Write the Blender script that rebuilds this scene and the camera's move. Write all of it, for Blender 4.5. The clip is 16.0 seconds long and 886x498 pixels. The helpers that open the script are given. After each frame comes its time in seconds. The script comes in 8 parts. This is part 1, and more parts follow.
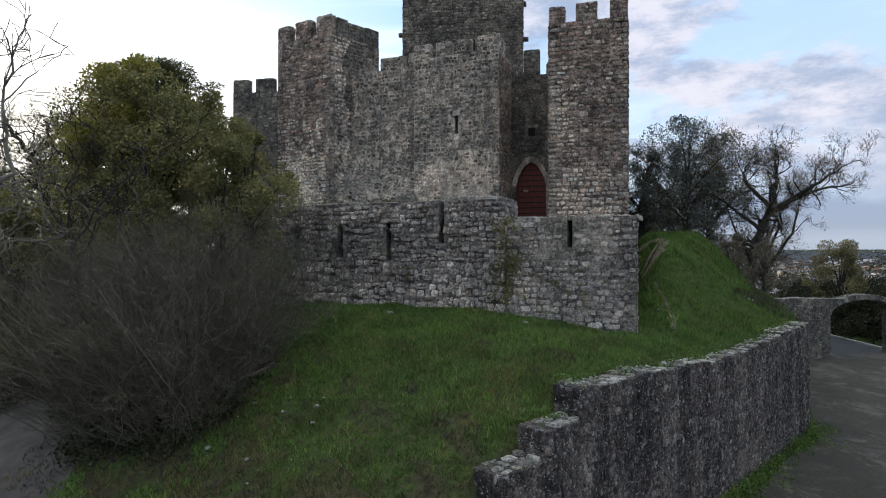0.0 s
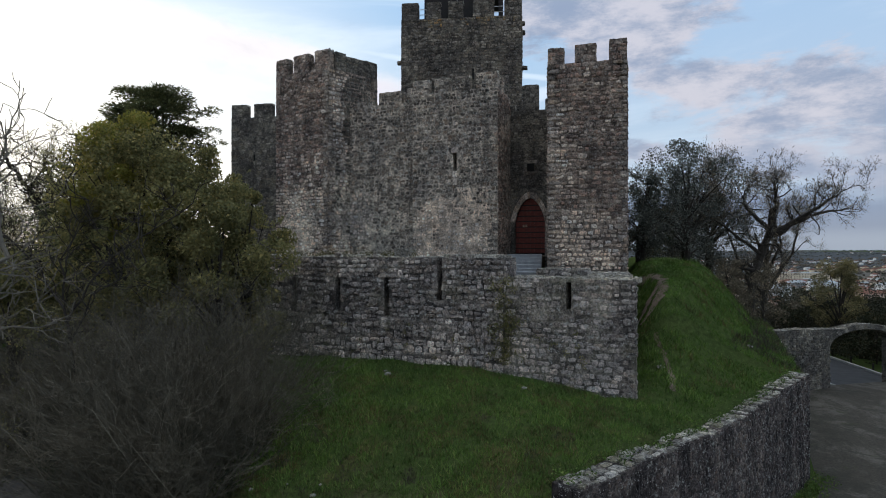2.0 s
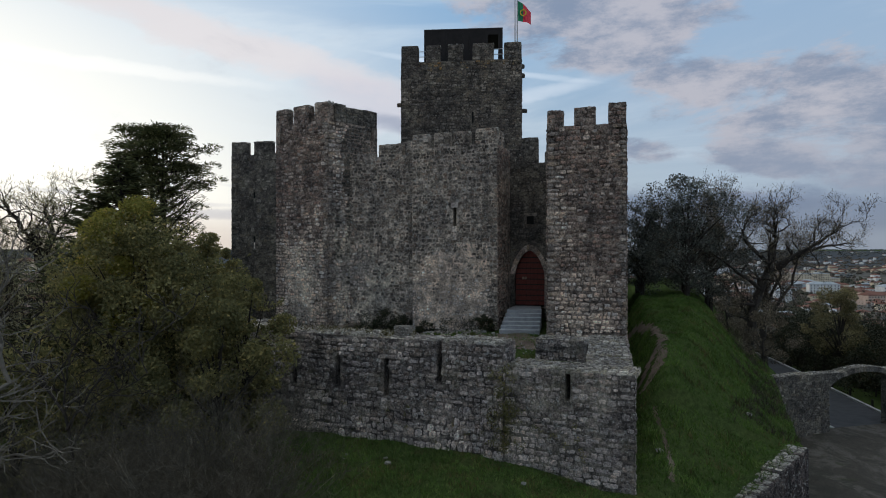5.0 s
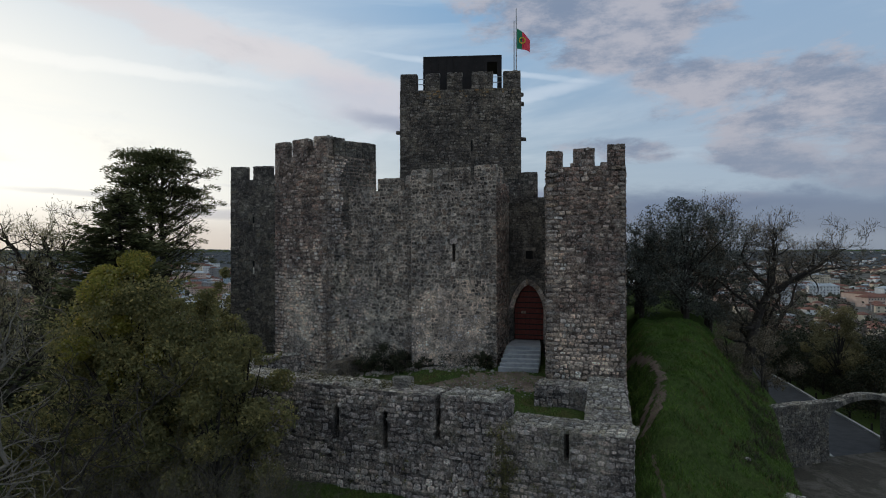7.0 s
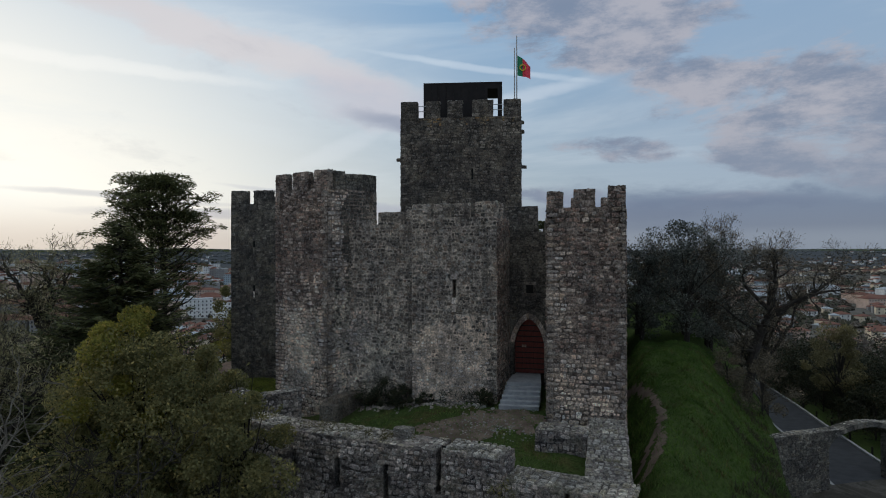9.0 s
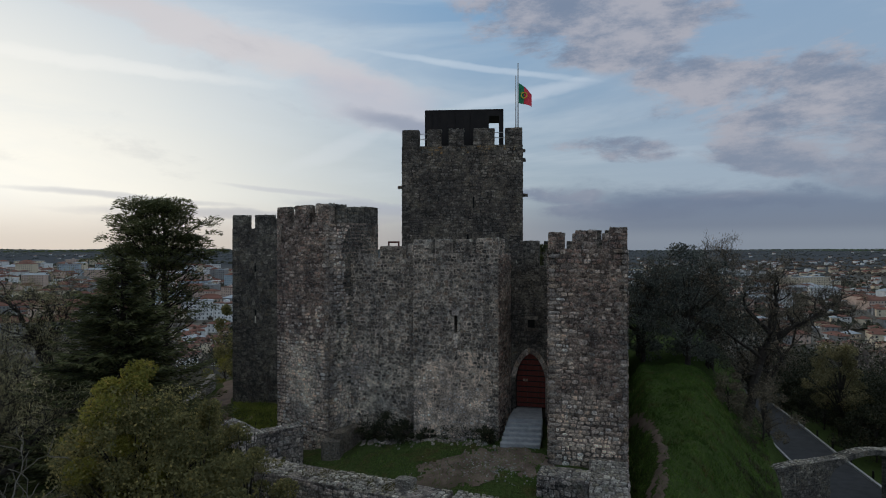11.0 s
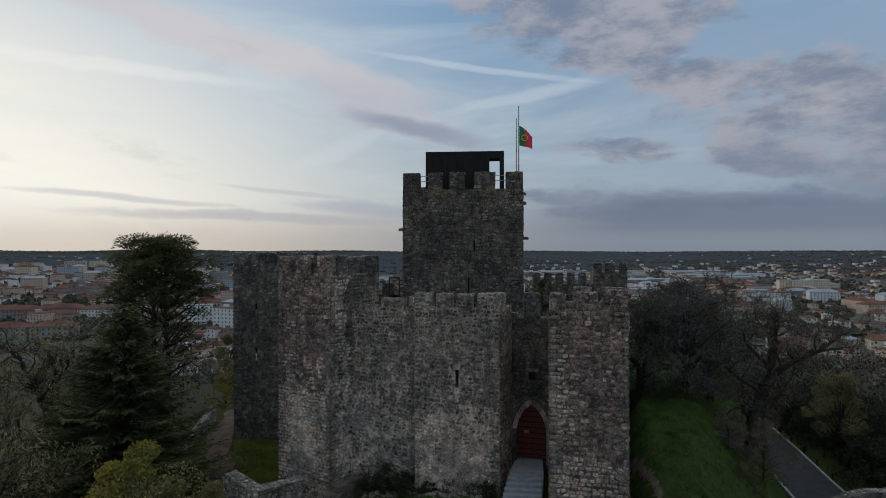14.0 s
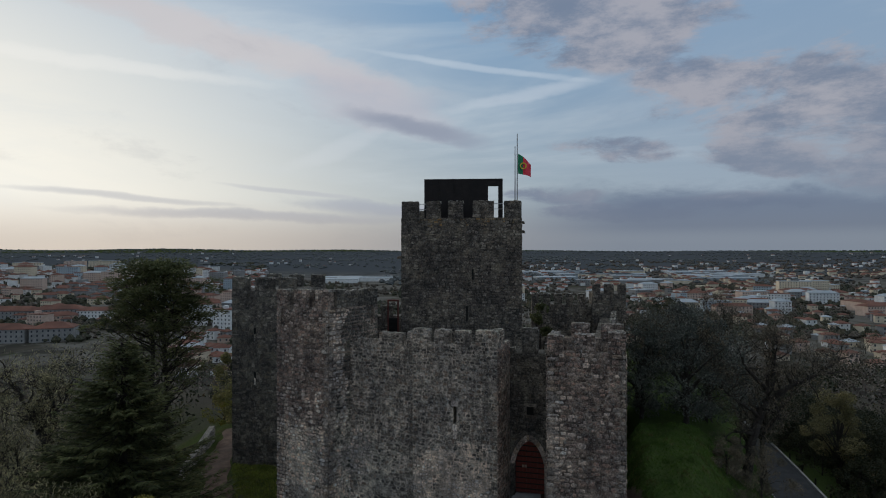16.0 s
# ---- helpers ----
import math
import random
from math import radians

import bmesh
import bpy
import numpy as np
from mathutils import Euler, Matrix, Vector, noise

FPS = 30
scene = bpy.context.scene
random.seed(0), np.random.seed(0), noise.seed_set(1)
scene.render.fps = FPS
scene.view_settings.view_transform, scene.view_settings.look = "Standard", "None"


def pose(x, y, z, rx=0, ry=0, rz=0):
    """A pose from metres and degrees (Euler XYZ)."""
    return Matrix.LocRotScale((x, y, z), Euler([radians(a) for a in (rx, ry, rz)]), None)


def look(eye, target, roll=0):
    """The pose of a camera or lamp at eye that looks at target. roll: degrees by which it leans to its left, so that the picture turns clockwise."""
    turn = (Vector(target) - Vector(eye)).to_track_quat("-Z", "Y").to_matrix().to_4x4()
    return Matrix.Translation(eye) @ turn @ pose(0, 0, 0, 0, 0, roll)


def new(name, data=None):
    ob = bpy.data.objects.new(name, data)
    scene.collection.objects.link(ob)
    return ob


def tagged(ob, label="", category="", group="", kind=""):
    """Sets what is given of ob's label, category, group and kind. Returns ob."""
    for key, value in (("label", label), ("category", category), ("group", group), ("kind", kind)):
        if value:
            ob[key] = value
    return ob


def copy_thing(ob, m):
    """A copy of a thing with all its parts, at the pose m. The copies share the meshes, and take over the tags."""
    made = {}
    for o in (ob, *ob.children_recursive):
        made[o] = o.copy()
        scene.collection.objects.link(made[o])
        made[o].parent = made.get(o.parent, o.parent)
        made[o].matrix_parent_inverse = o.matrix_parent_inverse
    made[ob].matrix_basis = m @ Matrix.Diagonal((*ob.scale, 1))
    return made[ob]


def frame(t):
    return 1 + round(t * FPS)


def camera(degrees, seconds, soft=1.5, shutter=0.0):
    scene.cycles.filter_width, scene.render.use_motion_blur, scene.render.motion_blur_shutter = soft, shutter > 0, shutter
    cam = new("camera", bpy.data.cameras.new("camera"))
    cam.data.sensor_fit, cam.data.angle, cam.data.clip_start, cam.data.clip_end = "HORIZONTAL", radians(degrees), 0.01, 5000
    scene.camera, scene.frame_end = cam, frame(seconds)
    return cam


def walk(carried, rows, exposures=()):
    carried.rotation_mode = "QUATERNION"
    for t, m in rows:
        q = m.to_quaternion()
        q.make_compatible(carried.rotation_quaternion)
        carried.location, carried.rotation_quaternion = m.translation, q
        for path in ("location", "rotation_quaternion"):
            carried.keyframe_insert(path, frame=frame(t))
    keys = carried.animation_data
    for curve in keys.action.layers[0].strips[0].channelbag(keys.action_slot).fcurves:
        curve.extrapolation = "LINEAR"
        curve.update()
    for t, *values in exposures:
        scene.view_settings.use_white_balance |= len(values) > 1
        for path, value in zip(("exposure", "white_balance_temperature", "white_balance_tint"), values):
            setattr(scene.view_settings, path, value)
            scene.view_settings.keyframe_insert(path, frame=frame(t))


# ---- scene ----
cam = camera(73.7, 16.0, soft=1.0)
METRES, EYE, TILT, LEAN, TURN = 16.0, 2.7, 0.0, 0.0, 0.0
ROWS = [
    (0.0, 0.0, 0.0, 0.0, -0.0, 0.0, -0.0),
    (0.5, 0.0004, -0.0008, 0.0319, -0.03, -0.02, 0.02),
    (1.0, 0.0013, -0.0005, 0.0632, -0.04, -0.01, 0.01),
    (1.5, 0.0019, 0.0028, 0.0946, -0.04, -0.0, 0.01),
    (2.0, 0.0027, 0.0078, 0.1262, -0.06, 0.02, 0.0),
    (2.5, 0.003, 0.0105, 0.1575, -0.06, 0.04, 0.01),
    (3.0, 0.0032, 0.0087, 0.1885, -0.07, 0.04, 0.0),
    (3.5, 0.0032, 0.0057, 0.22, -0.07, 0.02, 0.01),
    (4.0, 0.0034, 0.0034, 0.2527, -0.05, -0.02, 0.03),
    (6.5, 0.0058, 0.0049, 0.4082, -0.07, -0.09, 0.07),
    (7.0, 0.0069, 0.0047, 0.4388, -0.07, -0.06, 0.08),
    (7.5, 0.0073, 0.0048, 0.4693, -0.06, -0.07, 0.1),
    (8.0, 0.0074, 0.0046, 0.5002, -0.06, -0.08, 0.1),
    (8.5, 0.007, 0.0049, 0.5311, -0.05, -0.1, 0.1),
    (9.0, 0.0064, 0.0049, 0.5631, -0.04, -0.14, 0.09),
    (11.5, 0.0022, 0.0026, 0.7177, 0.0, -0.18, 0.07),
    (12.0, 0.0019, 0.0013, 0.748, -0.01, -0.16, 0.07),
    (12.5, 0.0007, -0.0001, 0.7778, -0.02, -0.14, 0.08),
    (13.0, 0.0002, -0.0013, 0.8085, -0.01, -0.12, 0.08),
    (13.5, -0.0015, -0.0016, 0.8392, -0.04, -0.09, 0.07),
    (14.0, -0.0029, -0.002, 0.87, -0.05, -0.08, 0.07),
    (14.5, -0.0016, -0.003, 0.903, -0.07, -0.1, 0.06),
    (15.0, -0.0009, -0.0034, 0.9348, -0.09, -0.1, 0.04),
    (15.5, 0.0014, -0.0025, 0.9659, -0.08, -0.12, 0.03),
    (16.0, 0.0024, -0.0018, 0.9984, -0.08, -0.17, 0.02),
]
walk(cam, [(t, pose(0, 0, EYE, TILT, LEAN, TURN) @ pose(METRES * x, METRES * y, METRES * z, 90 + pitch, roll, yaw)) for t, x, y, z, yaw, pitch, roll in ROWS],
     exposures=[(0.0, 1.22, 6600, 10.8), (1.5, 0.93, 6580, 10.5), (3.5, 0.57, 6550, 10), (6.5, 0.3, 6480, 9.6), (9.0, 0.2, 6450, 9.4), (12.5, 0.05, 6440, 9.4), (16.0, 0.0, 6440, 9.4)])

# ---- node helpers ----


def node(tree, kind, **values):
    n = tree.nodes.new(kind)
    for key, value in values.items():
        n.inputs[key.replace("_", " ")].default_value = value
    return n


def calc(tree, op, a, b=0.0, c=0.0, clamp=False):
    """A math node; a, b and c are numbers or sockets."""
    n = tree.nodes.new("ShaderNodeMath")
    n.operation, n.use_clamp = op, clamp
    for i, v in enumerate((a, b, c)):
        if isinstance(v, (int, float)):
            n.inputs[i].default_value = v
        else:
            tree.links.new(v, n.inputs[i])
    return n.outputs[0]


def blend(tree, fac, a, b, mode="MIX"):
    """A colour mix; fac, a and b are values or sockets."""
    n = tree.nodes.new("ShaderNodeMix")
    n.data_type, n.blend_type = "RGBA", mode
    for i, v in ((0, fac), (6, a), (7, b)):
        if isinstance(v, (int, float)):
            n.inputs[i].default_value = v
        elif isinstance(v, tuple):
            n.inputs[i].default_value = (*v, 1.0)
        else:
            tree.links.new(v, n.inputs[i])
    return n.outputs[2]


def remap(tree, v, lo, hi, to_lo=0.0, to_hi=1.0, smooth=True):
    n = tree.nodes.new("ShaderNodeMapRange")
    n.interpolation_type = "SMOOTHSTEP" if smooth else "LINEAR"
    for i, x in enumerate((lo, hi, to_lo, to_hi)):
        n.inputs[i + 1].default_value = x
    tree.links.new(v, n.inputs[0])
    return n.outputs[0]


def fog(tree, vector, scale, detail=4.0, rough=0.55, distortion=0.0):
    """Noise, 0 to 1."""
    n = node(tree, "ShaderNodeTexNoise", Scale=scale, Detail=detail, Roughness=rough, Distortion=distortion)
    tree.links.new(vector, n.inputs["Vector"])
    return n.outputs[0]


def stretched(tree, vector, sx, sy, sz):
    n = tree.nodes.new("ShaderNodeVectorMath")
    n.operation = "MULTIPLY"
    n.inputs[1].default_value = (sx, sy, sz)
    tree.links.new(vector, n.inputs[0])
    return n.outputs[0]


# ---- sky and sun ----
SUN_AZ, SUN_EL = -48.0, 6.0        # degrees, clockwise from ahead; above the horizon
world = bpy.data.worlds.new("dusk_sky")
scene.world = world
world.use_nodes = True
wt = world.node_tree
wt.nodes.clear()
w_out = wt.nodes.new("ShaderNodeOutputWorld")
w_bg = wt.nodes.new("ShaderNodeBackground")
wt.links.new(w_bg.outputs[0], w_out.inputs[0])
w_sky = wt.nodes.new("ShaderNodeTexSky")
w_sky.sky_type, w_sky.sun_disc = "NISHITA", False
w_sky.sun_elevation, w_sky.sun_rotation = radians(SUN_EL), radians(SUN_AZ)
w_sky.altitude, w_sky.air_density, w_sky.dust_density, w_sky.ozone_density = 150.0, 1.0, 1.5, 1.0
w_co = wt.nodes.new("ShaderNodeTexCoord")
w_xyz = wt.nodes.new("ShaderNodeSeparateXYZ")
wt.links.new(w_co.outputs["Generated"], w_xyz.inputs[0])
dx, dy, dz = w_xyz.outputs
AZ = calc(wt, "MULTIPLY", calc(wt, "ARCTAN2", dx, dy), 57.2958)
EL = calc(wt, "MULTIPLY", calc(wt, "ARCSINE", dz), 57.2958)
w_ae = wt.nodes.new("ShaderNodeCombineXYZ")
wt.links.new(AZ, w_ae.inputs[0])
wt.links.new(EL, w_ae.inputs[1])
ae = w_ae.outputs[0]
# clear sky: blue above, pale towards the sunset
clear = blend(wt, remap(wt, EL, 0.0, 26.0), (0.42, 0.50, 0.58), (0.21, 0.40, 0.65))
clear = blend(wt, remap(wt, EL, 24.0, 50.0), clear, (0.62, 0.68, 0.72))
nish = blend(wt, 1.0, w_sky.outputs[0], (0.055, 0.055, 0.055), "MULTIPLY")
clear = blend(wt, 0.3, clear, nish)
away = calc(wt, "ABSOLUTE", calc(wt, "SUBTRACT", AZ, SUN_AZ))
glow_w = remap(wt, away, 4.0, 58.0, 1.0, 0.0)
glow_h = remap(wt, EL, -2.0, 42.0, 1.0, 0.0)
glow = calc(wt, "MULTIPLY", glow_w, glow_h)
clear = blend(wt, calc(wt, "MULTIPLY", glow, 1.0, clamp=True), clear, (1.0, 0.965, 0.865))
# thin high veil
veil = fog(wt, stretched(wt, ae, 0.022, 0.11, 1.0), 1.0, 6.0, 0.6, 0.6)
veil = remap(wt, veil, 0.42, 0.72)
veil_amt = calc(wt, "MULTIPLY", veil, remap(wt, EL, 2.0, 9.0, 0.25, 0.55))
col = blend(wt, veil_amt, clear, (0.64, 0.69, 0.72))


def streak(col, az, el, length, width, slope, colour, amount, ragged=0.5):
    """One long cloud, lying at a slope across the sky."""
    a = calc(wt, "SUBTRACT", AZ, az)
    e = calc(wt, "SUBTRACT", EL, el)
    e = calc(wt, "SUBTRACT", e, calc(wt, "MULTIPLY", a, slope))
    wob = calc(wt, "SUBTRACT", fog(wt, stretched(wt, ae, 0.13, 0.3, 1.0), 1.0, 5.0, 0.6), 0.5)
    e = calc(wt, "ADD", e, calc(wt, "MULTIPLY", wob, ragged * width * 2.2))
    q = calc(wt, "ADD", calc(wt, "POWER", calc(wt, "DIVIDE", calc(wt, "ABSOLUTE", a), length), 2.0),
             calc(wt, "POWER", calc(wt, "DIVIDE", calc(wt, "ABSOLUTE", e), width), 2.0))
    k = remap(wt, q, 0.0, 1.0, amount, 0.0)
    return blend(wt, k, col, colour)


PALE = (0.80, 0.82, 0.86)
col = blend(wt, calc(wt, "MULTIPLY", remap(wt, AZ, 4.0, 26.0, 0.0, 0.45), remap(wt, EL, 24.0, 45.0, 1.0, 0.0)), col, (0.30, 0.375, 0.48))
col = streak(col, -22.0, 18.6, 26.0, 2.3, -0.20, (0.60, 0.56, 0.57), 0.75, 1.0)
col = streak(col, -6.0, 13.2, 9.0, 3.0, -0.28, (0.52, 0.49, 0.54), 0.6, 0.9)
col = streak(col, -2.5, 11.4, 8.5, 1.3, -0.20, (0.27, 0.305, 0.39), 0.85, 0.8)
col = streak(col, 3.5, 16.8, 13.0, 0.40, -0.14, (0.80, 0.84, 0.88), 0.25, 0.9)
col = streak(col, 8.0, 14.3, 9.0, 0.8, 0.17, PALE, 0.22, 0.9)
col = streak(col, -10.0, 9.3, 6.0, 1.2, 0.42, PALE, 0.14, 0.8)
col = streak(col, -28.0, 4.3, 11.0, 0.38, -0.06, (0.45, 0.46, 0.50), 0.55, 1.0)
col = streak(col, -17.0, 2.9, 19.0, 0.62, -0.02, (0.40, 0.42, 0.48), 0.65, 1.1)
col = streak(col, -14.0, 5.2, 8.0, 0.32, -0.10, (0.46, 0.47, 0.52), 0.5, 1.0)
col = streak(col, -5.0, 3.6, 11.0, 0.8, -0.06, (0.36, 0.39, 0.47), 0.65, 1.0)
col = streak(col, -30.0, 15.0, 16.0, 0.8, -0.02, (0.96, 0.93, 0.88), 0.25, 1.2)


def mass(az, el, length, width, slope, amount):
    """How strongly cloud gathers about one place."""
    a = calc(wt, "SUBTRACT", AZ, az)
    e = calc(wt, "SUBTRACT", calc(wt, "SUBTRACT", EL, el), calc(wt, "MULTIPLY", a, slope))
    q = calc(wt, "ADD", calc(wt, "POWER", calc(wt, "DIVIDE", calc(wt, "ABSOLUTE", a), length), 2.0),
             calc(wt, "POWER", calc(wt, "DIVIDE", calc(wt, "ABSOLUTE", e), width), 2.0))
    return remap(wt, q, 0.0, 1.0, amount, 0.0)


# broken cloud, gathered on the side away from the sunset
puff = fog(wt, stretched(wt, ae, 0.085, 0.20, 1.0), 1.0, 10.0, 0.64, 0.3)
gather = calc(wt, "MULTIPLY", remap(wt, AZ, -70.0, -180.0, 0.0, 0.5), 0.17)
for place in ((15.0, 21.0, 18.0, 6.0, -0.10, 0.27), (30.0, 13.0, 15.0, 6.0, -0.15, 0.22), (37.0, 7.5, 16.0, 4.0, -0.08, 0.26), (15.5, 8.9, 8.0, 1.7, -0.03, 0.20),
              (11.5, 5.0, 7.0, 1.3, -0.03, 0.20), (22.0, 3.6, 16.0, 1.6, 0.03, 0.22), (60.0, 14.0, 22.0, 14.0, 0.0, 0.2)):
    gather = calc(wt, "MAXIMUM", gather, mass(*place))
cover = remap(wt, calc(wt, "SUBTRACT", calc(wt, "ADD", puff, gather), 0.60), -0.05, 0.10)
shade = fog(wt, stretched(wt, ae, 0.11, 0.26, 1.0), 1.3, 7.0, 0.66)
tone = blend(wt, remap(wt, shade, 0.36, 0.62), (0.175, 0.21, 0.29), (0.38, 0.372, 0.415))
tone = blend(wt, remap(wt, EL, 4.0, 12.0, 0.7, 0.0), tone, (0.20, 0.235, 0.31))
col = blend(wt, calc(wt, "MULTIPLY", cover, calc(wt, "MULTIPLY", remap(wt, gather, 0.0, 0.08, 0.15, 0.85), remap(wt, EL, 25.0, 50.0, 1.0, 0.45))), col, tone)
# slate bank low on that side, with a paler strip under it
wavy = calc(wt, "ADD", EL, calc(wt, "MULTIPLY", calc(wt, "SUBTRACT", puff, 0.5), 7.0))
bank = calc(wt, "MULTIPLY", remap(wt, EL, 0.5, 2.0), remap(wt, wavy, 3.4, 6.0, 1.0, 0.0))
col = blend(wt, calc(wt, "MULTIPLY", calc(wt, "MULTIPLY", bank, remap(wt, AZ, 2.0, 20.0)), 0.85), col, (0.135, 0.175, 0.255))
low = remap(wt, EL, 0.0, 5.0, 0.78, 0.0)
hz = blend(wt, remap(wt, AZ, -36.0, 20.0), (0.60, 0.51, 0.43), (0.18, 0.205, 0.25))
col = blend(wt, low, col, hz)
wt.links.new(col, w_bg.inputs[0])
w_bg.inputs[1].default_value = 1.0

sun = new("sun", bpy.data.lights.new("sun", "SUN"))
sun.data.energy, sun.data.angle, sun.data.color = 0.5, radians(12.0), (1.0, 0.86, 0.70)
sun_dir = Vector((math.sin(radians(SUN_AZ)) * math.cos(radians(SUN_EL)), math.cos(radians(SUN_AZ)) * math.cos(radians(SUN_EL)), math.sin(radians(SUN_EL))))
sun.matrix_world = look(sun_dir * 100, (0, 0, 0))
tagged(sun, "low evening sun behind thin cloud", "sun", kind="structure")

# ---- materials ----


def surface(name):
    """A new material: its tree, its shader and the world position."""
    mat = bpy.data.materials.new(name)
    mat.use_nodes = True
    tree = mat.node_tree
    bsdf = tree.nodes["Principled BSDF"]
    bsdf.inputs["Specular IOR Level"].default_value = 0.25
    where = tree.nodes.new("ShaderNodeNewGeometry").outputs["Position"]
    return mat, tree, bsdf, where


def relief(tree, bsdf, height, strength, distance):
    n = node(tree, "ShaderNodeBump", Strength=strength, Distance=distance)
    tree.links.new(height, n.inputs["Height"])
    tree.links.new(n.outputs[0], bsdf.inputs["Normal"])


def piece_random(tree):
    """A random number for each loose piece, in one mesh or as objects."""
    a = tree.nodes.new("ShaderNodeNewGeometry").outputs["Random Per Island"]
    b = tree.nodes.new("ShaderNodeObjectInfo").outputs["Random"]
    return calc(tree, "FRACT", calc(tree, "ADD", a, b))


def masonry_paint(name, dark, mid, light, warm, lichen=0.4, moss=0.0, streaks=0.5, mortar=False, fine_run=1.6, pits=0.6, grainy=0.9, blotch=1.0, bands=0.0):
    """Weathered stone: each piece has its tone; stains, pits and lichen run over the whole wall."""
    mat, tree, bsdf, where = surface(name)
    r = piece_random(tree)
    col = blend(tree, remap(tree, r, 0.0, 0.55, smooth=False), dark, mid)
    col = blend(tree, remap(tree, r, 0.62, 1.0, 0.0, 0.9), col, light)
    r2 = calc(tree, "FRACT", calc(tree, "MULTIPLY", r, 17.31))
    col = blend(tree, remap(tree, r2, 0.62, 1.0, 0.0, 0.8), col, warm)
    if mortar:
        col = blend(tree, remap(tree, fog(tree, where, 2.2, 5.0), 0.35, 0.65), dark, mid)
    grain = fog(tree, where, 11.0, 7.0, 0.78)
    col = blend(tree, grainy, col, blend(tree, remap(tree, grain, 0.36, 0.64), (0.34, 0.34, 0.35), (1.65, 1.6, 1.53)), "MULTIPLY")
    big = fog(tree, where, 0.55, 6.0, 0.66)
    col = blend(tree, blotch, col, blend(tree, remap(tree, big, 0.36, 0.66), (0.68, 0.66, 0.66), (1.42, 1.35, 1.25)), "MULTIPLY")
    run = fog(tree, stretched(tree, where, fine_run, fine_run, fine_run * 0.11), 1.0, 6.0, 0.65)
    col = blend(tree, calc(tree, "MULTIPLY", remap(tree, run, 0.48, 0.66), streaks), col, (0.032, 0.031, 0.032))
    if bands:
        broad = fog(tree, stretched(tree, where, 1.0, 1.0, 0.12), 0.9, 5.0, 0.6)
        col = blend(tree, bands, col, blend(tree, remap(tree, broad, 0.40, 0.62), (1.25, 1.2, 1.15), (0.30, 0.28, 0.31)), "MULTIPLY")
    pit = fog(tree, where, 8.5, 4.0, 0.7)
    col = blend(tree, calc(tree, "MULTIPLY", remap(tree, pit, 0.58, 0.63), pits), col, (0.018, 0.017, 0.016))
    spots = fog(tree, where, 4.6, 8.0, 0.78)
    col = blend(tree, calc(tree, "MULTIPLY", remap(tree, spots, 0.56, 0.62), lichen), col, (0.46, 0.45, 0.42))
    fleck = fog(tree, where, 16.0, 4.0, 0.7)
    col = blend(tree, calc(tree, "MULTIPLY", remap(tree, fleck, 0.60, 0.64), lichen), col, (0.62, 0.61, 0.58))
    if moss:
        m = fog(tree, where, 1.1, 5.0, 0.65)
        col = blend(tree, calc(tree, "MULTIPLY", remap(tree, m, 0.54, 0.66), moss), col, (0.055, 0.06, 0.025))
    tree.links.new(col, bsdf.inputs["Base Color"])
    bsdf.inputs["Roughness"].default_value = 0.92
    relief(tree, bsdf, calc(tree, "ADD", calc(tree, "MULTIPLY", grain, 1.5), fog(tree, where, 26.0, 4.0, 0.7)), 1.0, 0.06)
    return mat


def mottled(name, a, b, scale, rough=0.9, bump=0.4, depth=0.02, c=None, metallic=0.0):
    """A plain material in two or three tones, with fine relief."""
    mat, tree, bsdf, where = surface(name)
    f = fog(tree, where, scale, 6.0, 0.65)
    col = blend(tree, remap(tree, f, 0.3, 0.7), a, b)
    if c:
        col = blend(tree, remap(tree, fog(tree, where, scale * 0.17, 4.0, 0.6), 0.5, 0.66), col, c)
    tree.links.new(col, bsdf.inputs["Base Color"])
    bsdf.inputs["Roughness"].default_value = rough
    bsdf.inputs["Metallic"].default_value = metallic
    relief(tree, bsdf, fog(tree, where, scale * 3.1, 5.0, 0.65), bump, depth)
    return mat


def leafy(name, a, b, c, rough=0.7, thin=0.0):
    """Leaves or twigs: every piece its own tone."""
    mat, tree, bsdf, where = surface(name)
    r = piece_random(tree)
    col = blend(tree, remap(tree, r, 0.0, 0.7, smooth=False), a, b)
    col = blend(tree, remap(tree, r, 0.8, 1.0), col, c)
    col = blend(tree, 0.6, col, blend(tree, remap(tree, fog(tree, where, 0.7, 3.0), 0.35, 0.65), (0.55, 0.6, 0.55), (1.4, 1.35, 1.2)), "MULTIPLY")
    tree.links.new(col, bsdf.inputs["Base Color"])
    bsdf.inputs["Roughness"].default_value = rough
    if thin:
        # light shines through thin leaves
        through_leaf = tree.nodes.new("ShaderNodeBsdfTranslucent")
        tree.links.new(col, through_leaf.inputs[0])
        both = tree.nodes.new("ShaderNodeMixShader")
        both.inputs[0].default_value = thin
        tree.links.new(bsdf.outputs[0], both.inputs[1])
        tree.links.new(through_leaf.outputs[0], both.inputs[2])
        tree.links.new(both.outputs[0], tree.nodes["Material Output"].inputs[0])
    return mat


